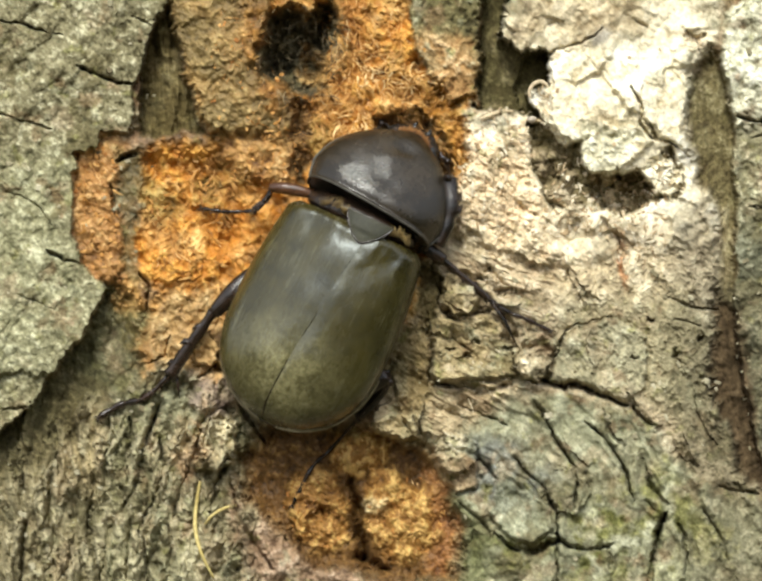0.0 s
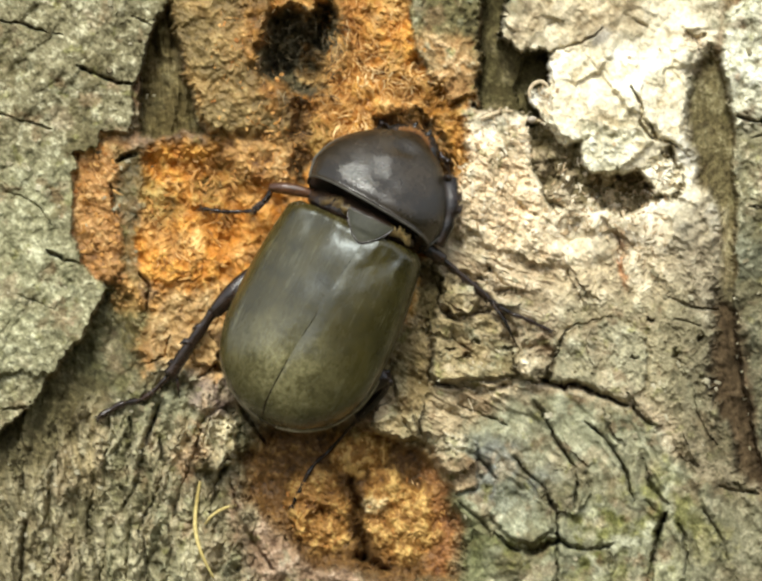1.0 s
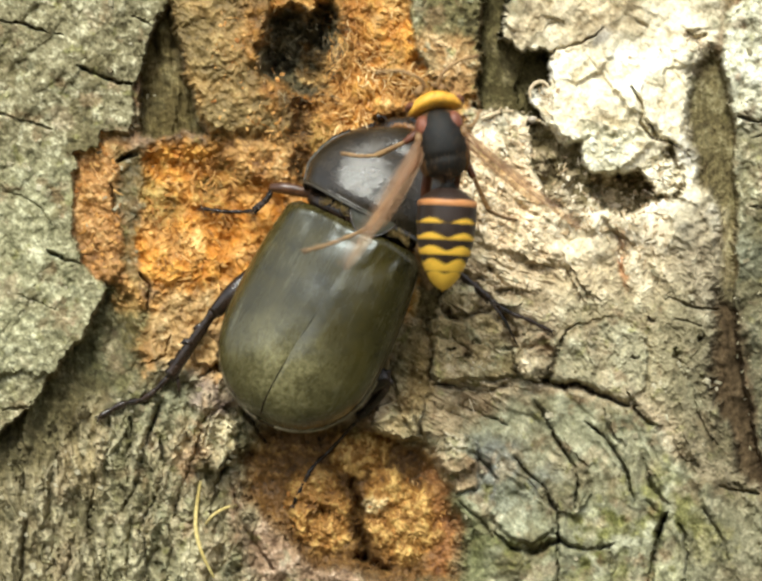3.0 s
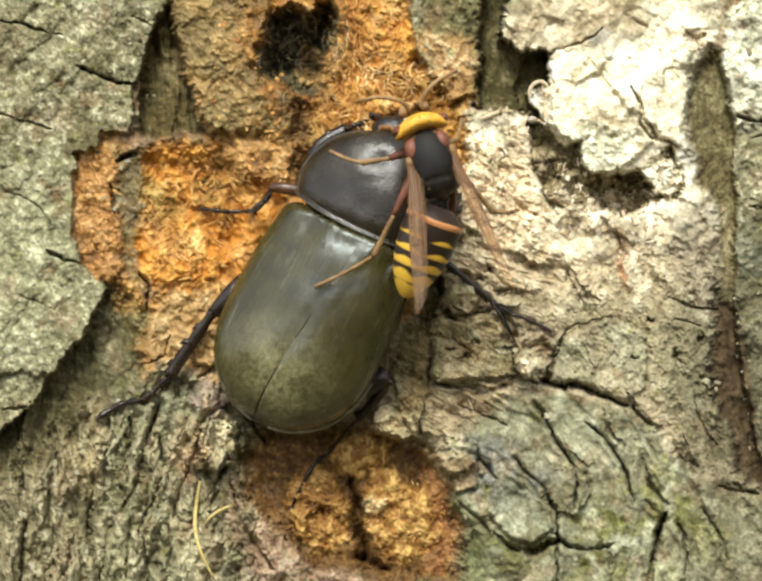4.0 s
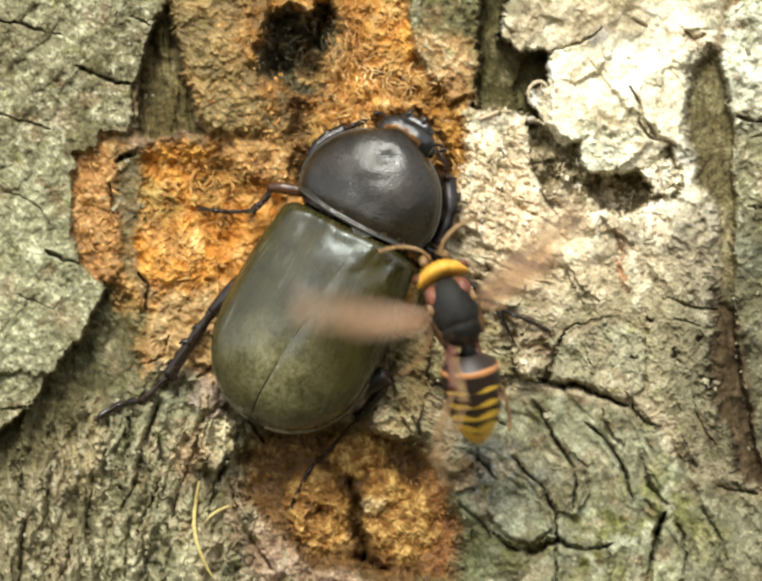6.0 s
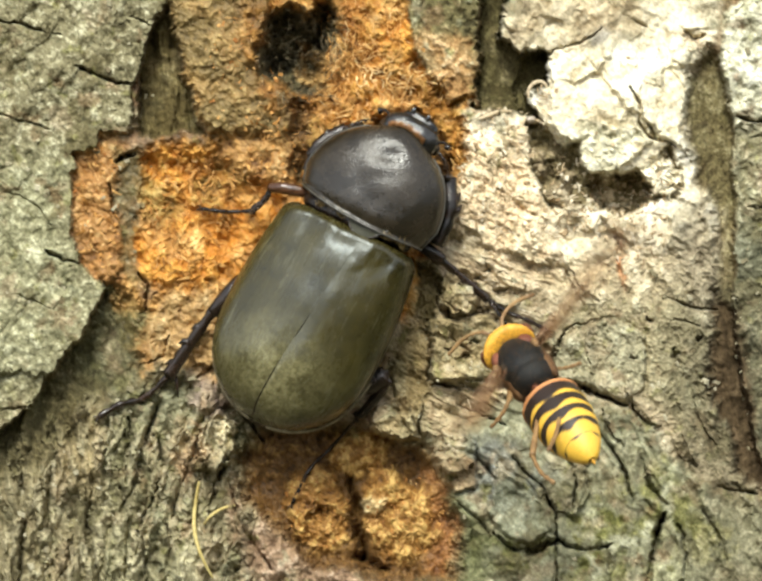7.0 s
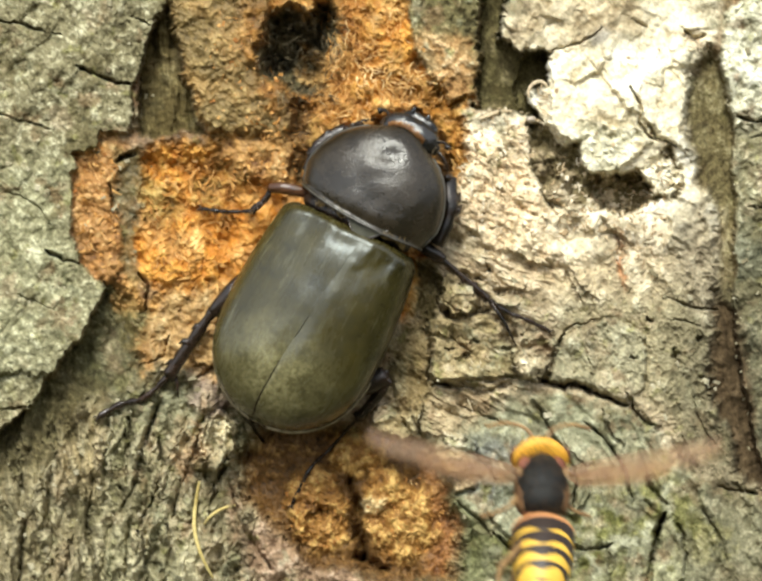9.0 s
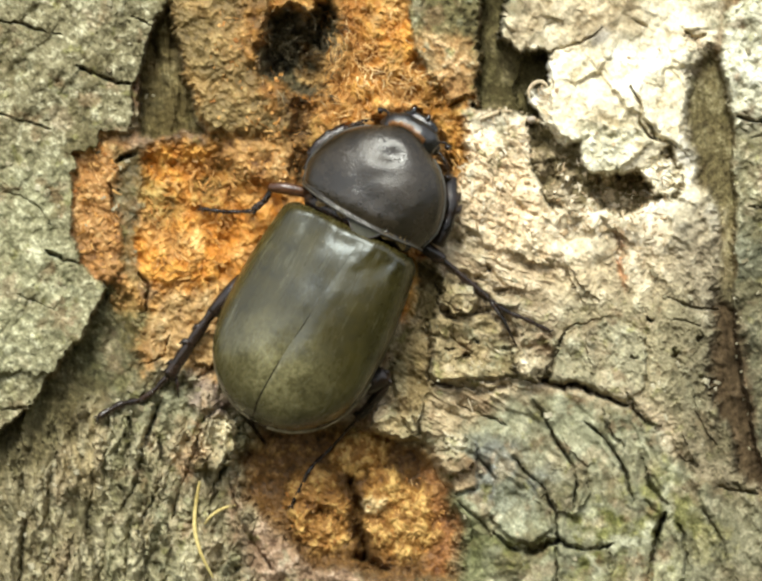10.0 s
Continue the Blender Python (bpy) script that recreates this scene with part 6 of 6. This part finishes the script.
LEGS = [
    beetle_leg((e(650, 400, 4), (590, 388, 3.6), (556, 386, 3.0)), ((560, 384, 3.0), (548, 410, 2.6), (522, 432, 2.0)), (e(522, 434, 1.5), e(480, 436, 1.6), e(448, 434, 1.5), e(416, 429, 1.0)), 10, 1, thigh_mat=M_BROWN_CHITIN),
    beetle_leg((e(520, 560, 3), (480, 600, 3.2), (440, 645, 3.0)), ((440, 640, 3.0), (395, 705, 2.4), (350, 772, 1.6)), (e(352, 770, 1.1), e(300, 818, 0.8), e(250, 832, 0.7), e(204, 858, 0.3)), 15, 2, 1.3),
    beetle_leg((e(850, 490, 4), (880, 512, 4.2), (915, 536, 4.0)), ((905, 528, 4.0), (955, 572, 3.4), (1006, 616, 2.6)), (e(1006, 616, 1.8), e(1045, 642, 1.5), e(1085, 658, 1.3), e(1132, 682, 0.7)), 11, 3),
    beetle_leg((e(700, 770, 2.5), (750, 790, 3.4), (796, 770, 4.0)), ((796, 762, 4.0), (790, 800, 3.4), (740, 860, 1.5)), (e(730, 870, 1.0), e(680, 925, 0.7), e(640, 965, 0.7), e(602, 1040, 0.2)), 19, 4, 0.8, 0.5),
    beetle_leg((e(850, 440, 4), (890, 440, 5.0), (908, 452, 4.8)), ((900, 505, 5.2), (926, 440, 5.2), (924, 368, 4.4)), (e(926, 360, 2.4), e(922, 340, 1.6), e(908, 318, 1.0), e(894, 300, 0.2)), 16, 5, 1.5, 0.5),
    beetle_leg((e(690, 360, 3), (660, 358, 3.2), (646, 356, 3.0)), ((634, 352, 2.8), (658, 298, 2.6), (716, 266, 2.2)), (e(712, 264, 1.2), e(730, 258, 0.8), e(746, 252, 0.5), e(758, 246, 0.3)), 14, 6, 1.4),
]
spur = [TO_BEETLE @ at(a, b, h * 0.001) for a, b, h in (e(1012, 622, 1.8), e(1038, 660, 1.2), e(1064, 712, 0.5))]
part("spur", Shape().tube(spur, [5 * U, 4 * U, 1.5 * U], 8), M_CHITIN, LEGS[2])
spur = [TO_BEETLE @ at(a, b, h * 0.001) for a, b, h in (e(360, 762, 1.6), e(366, 790, 1.2), e(369, 820, 0.5))]
part("spur", Shape().tube(spur, [5 * U, 3.5 * U, 1 * U], 8), M_CHITIN, LEGS[1])

# ---- hornet: local x to its right, y towards its head, z along its back ----
MM = 0.001
hornet = tagged(new("hornet"), "hornet with a yellow head, black back and black-and-yellow banded abdomen", "hornet")

th = Shape().grid(lambda u, v: (3.12 * math.sin(u) ** 0.8 * math.cos(v) * MM * (1.0 - 0.10 * math.cos(u)), 4.4 * math.cos(u) * MM,
                                (3.0 * math.sin(u) ** 0.8 * math.sin(v) - 0.24 * math.exp(-((math.cos(u) + 0.45) / 0.06) ** 2)) * MM),
                  [math.pi * (0.004 + 0.992 * i / 40) for i in range(41)], [2 * math.pi * j / 32 for j in range(32)], True)
thorax = part("thorax", th, M_BLACK, hornet, "matt black thorax")
for side in (-1, 1):
    part("shoulder", Shape().ball((side * 1.9 * MM, 2.3 * MM, 0.9 * MM), (1.05 * MM, 1.45 * MM, 1.15 * MM), 14, 18), M_SHOULDER, thorax, "brick-red shoulder")
    part("wing_scale", Shape().ball((side * 2.8 * MM, 0.9 * MM, 1.6 * MM), (0.5 * MM, 0.75 * MM, 0.4 * MM), 8, 12), M_LEG, thorax, "amber wing base")
part("collar", Shape().ball((0, 3.1 * MM, -0.3 * MM), (2.75 * MM, 1.35 * MM, 2.1 * MM), 16, 24), M_FUR, thorax, "brown furry collar behind the head")
for side in (-1, 1):
    part("flank", Shape().ball((side * 2.4 * MM, -0.9 * MM, -0.4 * MM), (0.9 * MM, 2.8 * MM, 1.9 * MM), 14, 18), M_FUR, thorax, "brown furry side")
part("rear_plate", Shape().ball((0, -2.9 * MM, 1.3 * MM), (1.8 * MM, 0.75 * MM, 1.0 * MM), 10, 18), M_BLACK, thorax)


def fuzz_on(c, r, count, length, seed):
    """Short fine hairs standing on an ellipsoid."""
    rng, sh = random.Random(seed), Shape()
    for _ in range(count):
        n = Vector((rng.gauss(0, 1), rng.gauss(0, 1), rng.gauss(0, 1))).normalized()
        p = Vector(c) + Vector((n.x * r[0], n.y * r[1], n.z * r[2]))
        L = rng.uniform(0.4, 1.0) * length
        d = (n + Vector((rng.uniform(-0.4, 0.4), rng.uniform(-0.4, 0.4), rng.uniform(-0.4, 0.4)))).normalized()
        sh.tube([p, p + d * L], [0.022 * MM, 0.008 * MM], 3)
    return sh


part("thorax_hair", fuzz_on((0, -0.2 * MM, 0), (2.85 * MM, 4.3 * MM, 2.8 * MM), 1500, 0.9 * MM, 5), M_FUR, thorax, "fine brownish hair")

hd = Shape().ball((0, 5.5 * MM, -0.3 * MM), (3.45 * MM, 1.15 * MM, 2.8 * MM), 18, 28, 0.9)
hd.v = [(x, y - 95 * x * x, z) for x, y, z in hd.v]         # the head wraps back at its sides
head_h = part("head", hd, M_YELLOW, hornet, "orange-yellow head")
hh = part("head_hair", fuzz_on((0, 5.25 * MM, -0.3 * MM), (3.2 * MM, 1.05 * MM, 2.7 * MM), 200, 0.6 * MM, 6), M_HAIR, head_h)
for side in (-1, 1):
    part("eye", Shape().ball((side * 2.85 * MM, 5.1 * MM, -0.35 * MM), (0.85 * MM, 0.75 * MM, 1.7 * MM), 12, 16), M_RED, head_h, "dark kidney-shaped eye")
    part("mandible", Shape().tube(curve([(side * 1.5 * MM, 7.0 * MM, -2.0 * MM), (side * 1.3 * MM, 7.8 * MM, -2.8 * MM), (side * 0.3 * MM, 8.2 * MM, -3.4 * MM)], 6), [0.55 * MM, 0.55 * MM, 0.5 * MM, 0.45 * MM, 0.35 * MM, 0.25 * MM, 0.1 * MM], 8), M_LEG, head_h, "amber jaw")
    f = curve([(side * 0.7 * MM, 7.2 * MM, 0.3 * MM), (side * 1.6 * MM, 8.6 * MM, 0.9 * MM), (side * 3.8 * MM, 9.8 * MM, 0.6 * MM), (side * 6.4 * MM, 10.3 * MM, -0.6 * MM)], 22)
    part("antenna", Shape().tube(f, [(0.24 + 0.03 * math.sin(3 * i)) * MM for i in range(23)], 8), M_LEG, head_h, "amber antenna")
for x, y in ((0, 5.8), (-0.4, 5.5), (0.4, 5.5)):
    part("ocellus", Shape().ball((x * MM, y * MM, 2.25 * MM), (0.22 * MM, 0.22 * MM, 0.18 * MM), 6, 10), M_BLACK, head_h)

# abdomen: six overlapping rings on a narrow waist; it pivots there
ABDOMEN_0 = pose(0, -4.6 * MM, -0.3 * MM)
gaster = part("abdomen", Shape().tube([(0, 0.6 * MM, 0), (0, -0.2 * MM, 0), (0, -0.9 * MM, 0)], [0.8 * MM, 0.7 * MM, 1.2 * MM], 14), M_BLACK, hornet, "banded abdomen on a narrow waist", ABDOMEN_0)


def gaster_radius(s):
    return 3.6 * min(1.0, (s / 0.16) ** 0.55) * max(0.0, 1 - max(0.0, (s - 0.30) / 0.71) ** 2.1) ** 0.62


RINGS = ((0.03, 0.205, 0.34), (0.20, 0.375, 0.19), (0.36, 0.53, 0.30), (0.515, 0.675, 0.46), (0.655, 0.83, 0.60), (0.81, 1.0, 0.90))
for k, (s0, s1, share) in enumerate(RINGS):
    sh, cols, n, nv = Shape(), [], 18, 48
    for i in range(n + 1):
        u = i / n
        s = s0 + (s1 - s0) * u
        r = gaster_radius(min(s, 0.9985)) * (1.012 + 0.02 * u)
        if u > 0.93 and k < 5:
            r *= 0.985
        for j in range(nv):
            v = 2 * math.pi * j / nv
            sh.v.append((r * math.cos(v) * MM, (-0.5 - 12.8 * s) * MM, (r * 0.88 * math.sin(v) - 1.1 * s * s) * MM))
            back = abs(((v - math.pi / 2 + math.pi) % (2 * math.pi)) - math.pi)
            edge = 1 - share + 0.10 * math.cos(back * 5.0) * (1 if k else 0.2) + (0.10 * math.exp(-(back / 0.22) ** 2) if 0 < k < 5 else 0)
            w = min(1.0, max(0.0, (u - edge) / 0.05 + 0.5))
            yellow = (0.72, 0.43, 0.05) if k else (0.50, 0.22, 0.08)
            if k == 0:
                w *= 1 if u < 0.95 else 0.3
            elif k < 5 and u > 0.955:
                w *= 0.15
            black = (0.022, 0.012, 0.008)
            cols += [*(black[c] + (yellow[c] - black[c]) * w for c in range(3)), 1.0]
    for i in range(n):
        for j in range(nv):
            q = (j + 1) % nv
            sh.f.append((i * nv + j, i * nv + q, (i + 1) * nv + q, (i + 1) * nv + j))
    me = sh.mesh("ring")
    att = me.color_attributes.new("tone", "FLOAT_COLOR", "POINT")
    att.data.foreach_set("color", cols)
    part("ring", me, M_ABDOMEN, gaster, "red-brown and black first ring" if k == 0 else "yellow ring with a scalloped black band")
part("sting_tip", Shape().tube([(0, -12.9 * MM, -1.3 * MM), (0, -13.3 * MM, -1.5 * MM), (0, -13.6 * MM, -1.7 * MM)], [0.3 * MM, 0.2 * MM, 0.05 * MM], 8), M_YELLOW, gaster)


# wings: x outwards from the hinge, y forwards
def wing(length, chord, side, name):
    sh = Shape()

    def edge(u):
        front = 0.22 * chord * math.sin(math.pi * min(u * 1.02, 1)) ** 0.6 * (1 - 0.3 * u)
        rear = -chord * (0.25 + 0.75 * math.sin(math.pi * min(0.12 + 0.62 * u, 1)) ** 0.9) * max(0.0, 1 - max(0.0, (u - 0.80) / 0.20) ** 2.6) ** 0.5 * min(1, u / 0.12 + 0.15)
        return front, rear

    def fn(u, v, up):
        f, r = edge(u)
        y = f + (r - f) * v
        return (side * u * length * MM, y * MM, (up + 0.10 * math.sin(v * 9) * min(u * 4, 1) - 0.25 * math.sin(math.pi * v) * chord * 0.25) * MM)
    us, vs = [i / 26 for i in range(27)], [j / 12 for j in range(13)]
    sh.grid(lambda u, v: fn(u, v, 0.012), us, vs)
    sh.grid(lambda u, v: fn(u, v, -0.012), us, vs)
    w = part(name, sh, M_WING, hornet, "translucent amber wing")
    for v0, v1, u1 in ((0.0, 0.02, 1.0), (0.18, 0.3, 0.95), (0.45, 0.55, 0.9), (0.72, 0.85, 0.75)):
        line = [fn(0.02 + (u1 - 0.02) * i / 20, v0 + (v1 - v0) * i / 20, 0.02) for i in range(21)]
        part("vein", Shape().tube(line, [(0.11 if v0 == 0 else 0.06) * MM * (1 - 0.6 * i / 20) for i in range(21)], 6), M_VEIN, w, "red-brown wing vein")
    for u in (0.35, 0.55, 0.72):
        part("vein", Shape().tube([fn(u, 0.02 + 0.5 * i / 8, 0.02) for i in range(9)], [0.05 * MM] * 9, 6), M_VEIN, w, "red-brown wing vein")
    return w


HINGE = {1: Vector((2.8, 0.9, 1.9)) * MM, -1: Vector((-2.8, 0.9, 1.9)) * MM}
FORE = {s: wing(18.8, 4.1, s, "fore_wing") for s in (-1, 1)}
HIND = {s: wing(12.8, 3.4, s, "hind_wing") for s in (-1, 1)}


def hornet_leg(pts, side):
    """Thigh, shin and foot of one leg; its own space starts at the hip."""
    hip = Vector(pts[0]) * MM
    p = [Vector(q) * MM - hip for q in pts]
    if side > 0:                # legs on the far side are drawn in under the body
        p = [Vector((q.x * 0.45, q.y, q.z - abs(q.x) * 0.12)) for q in p]
    flip = Vector((side, 1, 1))
    p = [Vector((q.x * flip.x, q.y, q.z)) for q in p]
    hip = Vector((hip.x * side, hip.y, hip.z))
    leg = part("leg", Shape().tube(curve([p[0], (p[0] + p[1]) / 2 + Vector((0, 0, 0.3 * MM)), p[1]], 8), [0.5 * MM, 0.6 * MM, 0.65 * MM, 0.65 * MM, 0.6 * MM, 0.55 * MM, 0.48 * MM, 0.42 * MM, 0.36 * MM], 10),
               M_RED, hornet, "red-brown leg with an amber shin", Matrix.Translation(hip))
    part("shin", Shape().tube(curve([p[1], (p[1] + p[2]) / 2, p[2]], 8), [(0.26 + 0.018 * i) * MM for i in range(9)], 10), M_LEG, leg)
    part("foot", Shape().tube(curve(p[2:], 20), [(0.2 + 0.07 * abs(math.sin(math.pi * i / 4))) * MM for i in range(21)], 8), M_LEG, leg)
    return leg, hip


H_LEGS = []
for side in (-1, 1):
    for kind, pts in (("fore", ((1.5, 2.6, -2.2), (4.6, 2.2, -1.6), (8.2, 2.6, -3.0), (10.0, 3.6, -3.8), (12.0, 5.2, -4.4))),
                      ("mid", ((1.8, 0.2, -2.4), (6.6, -4.2, -1.2), (11.0, -8.0, -2.6), (15.5, -8.6, -3.6), (19.6, -8.8, -4.0))),
                      ("rear", ((1.7, -1.8, -2.3), (8.6, -6.9, -1.6), (14.4, -8.4, -4.2), (16.6, -10.4, -5.2), (18.0, -12.6, -5.8)))):
        H_LEGS.append((*hornet_leg(pts, side), side, kind))


# ---- what moves ----
# hornet: seconds, chart place of the head, chart place of the tail, elevation in mm, tilt of the tail away from the bark
PERCH = ((2.9, 900, 165, -6, 23, 8), (3.1, 880, 215, -12, 19, 4), (3.8, 862, 238, -17, 17.5, 0), (4.0, 858, 240, -17, 17.5, 0), (4.3, 862, 262, -17, 17.5, 0),
         (4.5, 838, 290, -22, 17.5, 0), (4.7, 848, 304, -16, 17.5, 0), (5.0, 853, 350, -20, 17.5, 0), (5.3, 866, 418, -20, 17, 0), (5.5, 866, 442, -20, 16.5, -3), (5.7, 860, 474, -20, 16.5, -4))
ARRIVE = ((0.0, 500, -2600, 500, -2340, 45, 30), (1.5, 560, -1700, 560, -1440, 40, 30), (2.3, 680, -700, 690, -440, 34, 25), (2.6, 770, -210, 780, 80, 29, 20), (2.7, 858, -10, 838, 330, 27, 12))
HOVER = ((6.1, 930, 560, 1040, 850, 20, 14), (6.4, 1010, 670, 1170, 930, 23, 30), (6.8, 1040, 700, 1222, 965, 25, 46), (7.0, 1042, 685, 1205, 915, 25, 50), (7.2, 993, 640, 1150, 860, 25, 50),
         (7.4, 908, 558, 1070, 785, 25, 50), (7.5, 872, 500, 1008, 752, 25, 50), (7.6, 838, 445, 944, 700, 25, 51), (7.7, 807, 402, 860, 664, 25, 51), (7.8, 784, 370, 786, 632, 25, 52),
         (7.9, 782, 352, 742, 614, 25, 52), (8.0, 778, 345, 704, 604, 25, 52), (8.1, 778, 370, 692, 604, 25, 53))
LEAVE = ((8.2, 796, 400, 705, 624, 25, 54), (8.3, 812, 462, 702, 682, 25, 54), (8.4, 850, 528, 738, 745, 25, 54), (8.5, 890, 595, 756, 830, 25, 52), (8.6, 935, 676, 812, 925, 25, 50),
         (8.7, 985, 745, 890, 1020, 26, 48), (8.8, 1020, 815, 965, 1096, 26, 48), (9.0, 1112, 910, 1105, 1196, 27, 48), (9.2, 1180, 1010, 1170, 1290, 27, 49), (9.4, 1219, 1070, 1205, 1345, 27, 50),
         (9.6, 1176, 1130, 1165, 1400, 27, 50), (9.8, 1101, 1188, 1098, 1460, 27, 50), (10.0, 1060, 1290, 1065, 1560, 28, 50))
HEAD_AT = Vector((0, 6.3, 1.2)) * MM      # the top of the head in the hornet's space


def hornet_pose(ha, hb, da, db, h, tilt, roll=0.0):
    """The hornet with its head over a chart place."""
    m = facing(ha, hb, h * 0.001, da, db, tilt, roll)
    return m @ Matrix.Translation(-HEAD_AT + Vector((0, 0, 2 * MM)))


# wing strokes in the air, forwards of square to the body: until when, near wing's two ends, far wing's two ends
STROKE = ((3.1, (18, -12), (14, -16)), (6.3, (30, -40), (30, -40)), (7.6, (-48, -74), (8, -34)), (8.2, (10, -4), (-56, -72)), (8.75, (16, -4), (16, -6)), (9.25, (6, -6), (6, -6)), (10.1, (10, -8), (10, -8)))
# wings at rest: how far each is folded back
FOLD_T = (3.3, 4.0, 4.5, 5.0, 5.5, 5.7)
FOLD = {-1: (75, 74, 70, 75, 70, 72), 1: (80, 82, 86, 77, 72, 65)}


def flying(t):
    return t < 3.0 or t > 5.85


def motions():
    # the beetle flinches when the hornet lands: it shifts, turns a little and lowers its head end
    shifts = ((0, 0, 0, 0), (2.7, 0, 0, 0), (3.3, -9, 2, 1.0), (3.8, -11, 3, 1.3), (4.5, -12, 3, 1.4), (5.5, -15, 4, 1.7), (7.0, -12, 3, 1.5), (10.0, -12, 3, 1.4))
    rows, legs = [], []
    for t, da, db, turn in shifts:
        m = facing(674 + da, 640 + db, 0.0004, 0.4226, -0.9063, 0, LEAN) @ pose(0, 0, 0, 0, 0, -turn)
        rows.append((t, m))
        legs.append((t, m.inverted() @ BEETLE_0))
    walk(beetle, rows)
    for leg in LEGS[:5]:
        walk(leg, legs)
    # one fore leg lies under the shield until the shield is drawn back
    tucked = pose(0.0017, -0.0008, 0)
    walk(LEGS[5], [(t, m @ tucked if t < 3 else m) for t, m in legs])
    # the small plate slides under the shield as the shield comes back
    walk(small_plate, [(t, pose(0, y * S, z * S)) for t, y, z in ((0, 0, 0), (2.7, 0, 0), (3.3, 26, -14), (5.6, 24, -13), (6.8, 16, -11), (10.0, 16, -11))])
    walk(pron, [(t, SHIELD_0 @ pose(x * S, y * S, z * S, pitch, roll, turn)) for t, x, y, z, pitch, roll, turn in
                ((0, 6, 8, -4, -25, 7, -5), (2.7, 6, 8, -4, -25, 7, -5), (3.3, 0, -4, 0, 0, 0, -1), (3.8, 0, -6, 0, 2, -4, -1), (4.5, -2, -8, 0, 2, -4, -1), (5.5, 0, -4, 0, 1, -2, -2), (6.8, 6, 10, 0, 0, 0, -3), (10.0, 6, 10, 0, 0, 0, -3))])
    rows = [(t, hornet_pose(ha, hb, ha - ta, hb - tb, h, tilt)) for t, ha, hb, ta, tb, h, tilt in ARRIVE]
    rows += [(t, hornet_pose(ha, hb, math.sin(radians(w)), -math.cos(radians(w)), h, tilt, 3)) for t, ha, hb, w, h, tilt in PERCH]
    rows += [(t, hornet_pose(ha, hb + 22, ha - ta, hb - tb, h, tilt)) for t, ha, hb, ta, tb, h, tilt in HOVER + LEAVE]
    walk(hornet, rows)
    walk(gaster, [(t, ABDOMEN_0 @ pose(0, 0, 0, p, 0, y)) for t, p, y in
                  ((0, 8, 0), (2.7, 4, 0), (3.2, 8, -25), (3.8, 10, -38), (4.5, 10, -38), (5.0, 16, -36), (5.5, 36, -28), (5.7, 38, -26), (6.2, 12, -5), (6.8, -4, -3), (7.5, -2, 4), (8.0, -4, -3), (8.7, -4, -4), (10, 0, 0))])
    # wings: folded back at rest, beating to and fro in the air
    count = int(10 * FPS)
    for side in (-1, 1):
        for wings, lag, rest in ((FORE, 0, 79), (HIND, 5, 77)):
            rows = []
            for i in range(count + 1):
                t = i / FPS
                if flying(t):
                    up = i % 2 == 0
                    near, far = next(b for end, *b in STROKE if t < end)
                    yaw, lift, twist = (near if side < 0 else far)[0 if up else 1] - lag, 26 if up else -20, -32 if up else -46
                    if 8.75 < t < 9.25:
                        lift, twist = 16 if up else -10, -14
                    elif t > 9.25 or t < 3.1:
                        lift, twist = 36 if up else -14, -20
                    elif t > 7.6:
                        lift, twist = (lift * 0.7, -12 if up else -24) if t < 8.2 else (36 if up else -4, 0)
                    m = pose(0, 0, 0, 0, 0, side * yaw) @ pose(0, 0, 0, 0, -side * lift, 0) @ pose(0, 0, 0, twist, 0, 0)
                elif i % 5 == 0 or not flying(t - 1 / FPS) or not flying(t + 1 / FPS):
                    fold = rest - 79 + float(np.interp(t, FOLD_T, FOLD[side]))
                    if t < 3.2 or t > 5.75:
                        fold = 50
                    m = pose(0, 0, 0, 0, 0, -side * (fold + 1.2 * math.sin(5 * t))) @ pose(0, 0, 0, 0, -side * 6, 0) @ pose(0, 0, 0, -69 if wings is FORE else -60, 0, 0)
                else:
                    continue
                rows.append((t, Matrix.Translation(HINGE[side] + Vector((0, -0.8 * MM * (lag > 0), -0.2 * MM * (lag > 0)))) @ m))
            walk(wings[side], rows)
    # legs: walking slowly on the beetle, trailing in the air
    for leg, hip, side, kind in H_LEGS:
        trail = {"fore": -70, "mid": -55, "rear": -45}[kind]      # drawn in under the body as it leaves
        rows = []
        for t, air in ((0, 1), (2.7, 1), (3.1, 0), (3.8, 0), (4.2, 0), (4.5, 0), (4.8, 0), (5.1, 0), (5.4, 0), (5.7, 0), (6.1, 1), (7.5, 1), (8.1, 1), (8.4, 2), (10, 2)):
            tuck = -28 if kind == "rear" and t < 5.2 else 0      # the hind legs show only once it has turned
            if kind == "mid" and 4.75 < t < 5.75:
                tuck = 20 if t < 5.2 else 42
            swing = tuck + 7 * math.sin(4.1 * t + side + {"fore": 0, "mid": 2, "rear": 4}[kind])
            rows.append((t, Matrix.Translation(hip) @ pose(0, 0, 0, 0, -side * ((0, 30, -30 if kind == "mid" else 30)[air] if air else -62 if kind == "rear" and t < 5.2 else -8), side * (trail if air else swing))))
        walk(leg, rows)


motions()
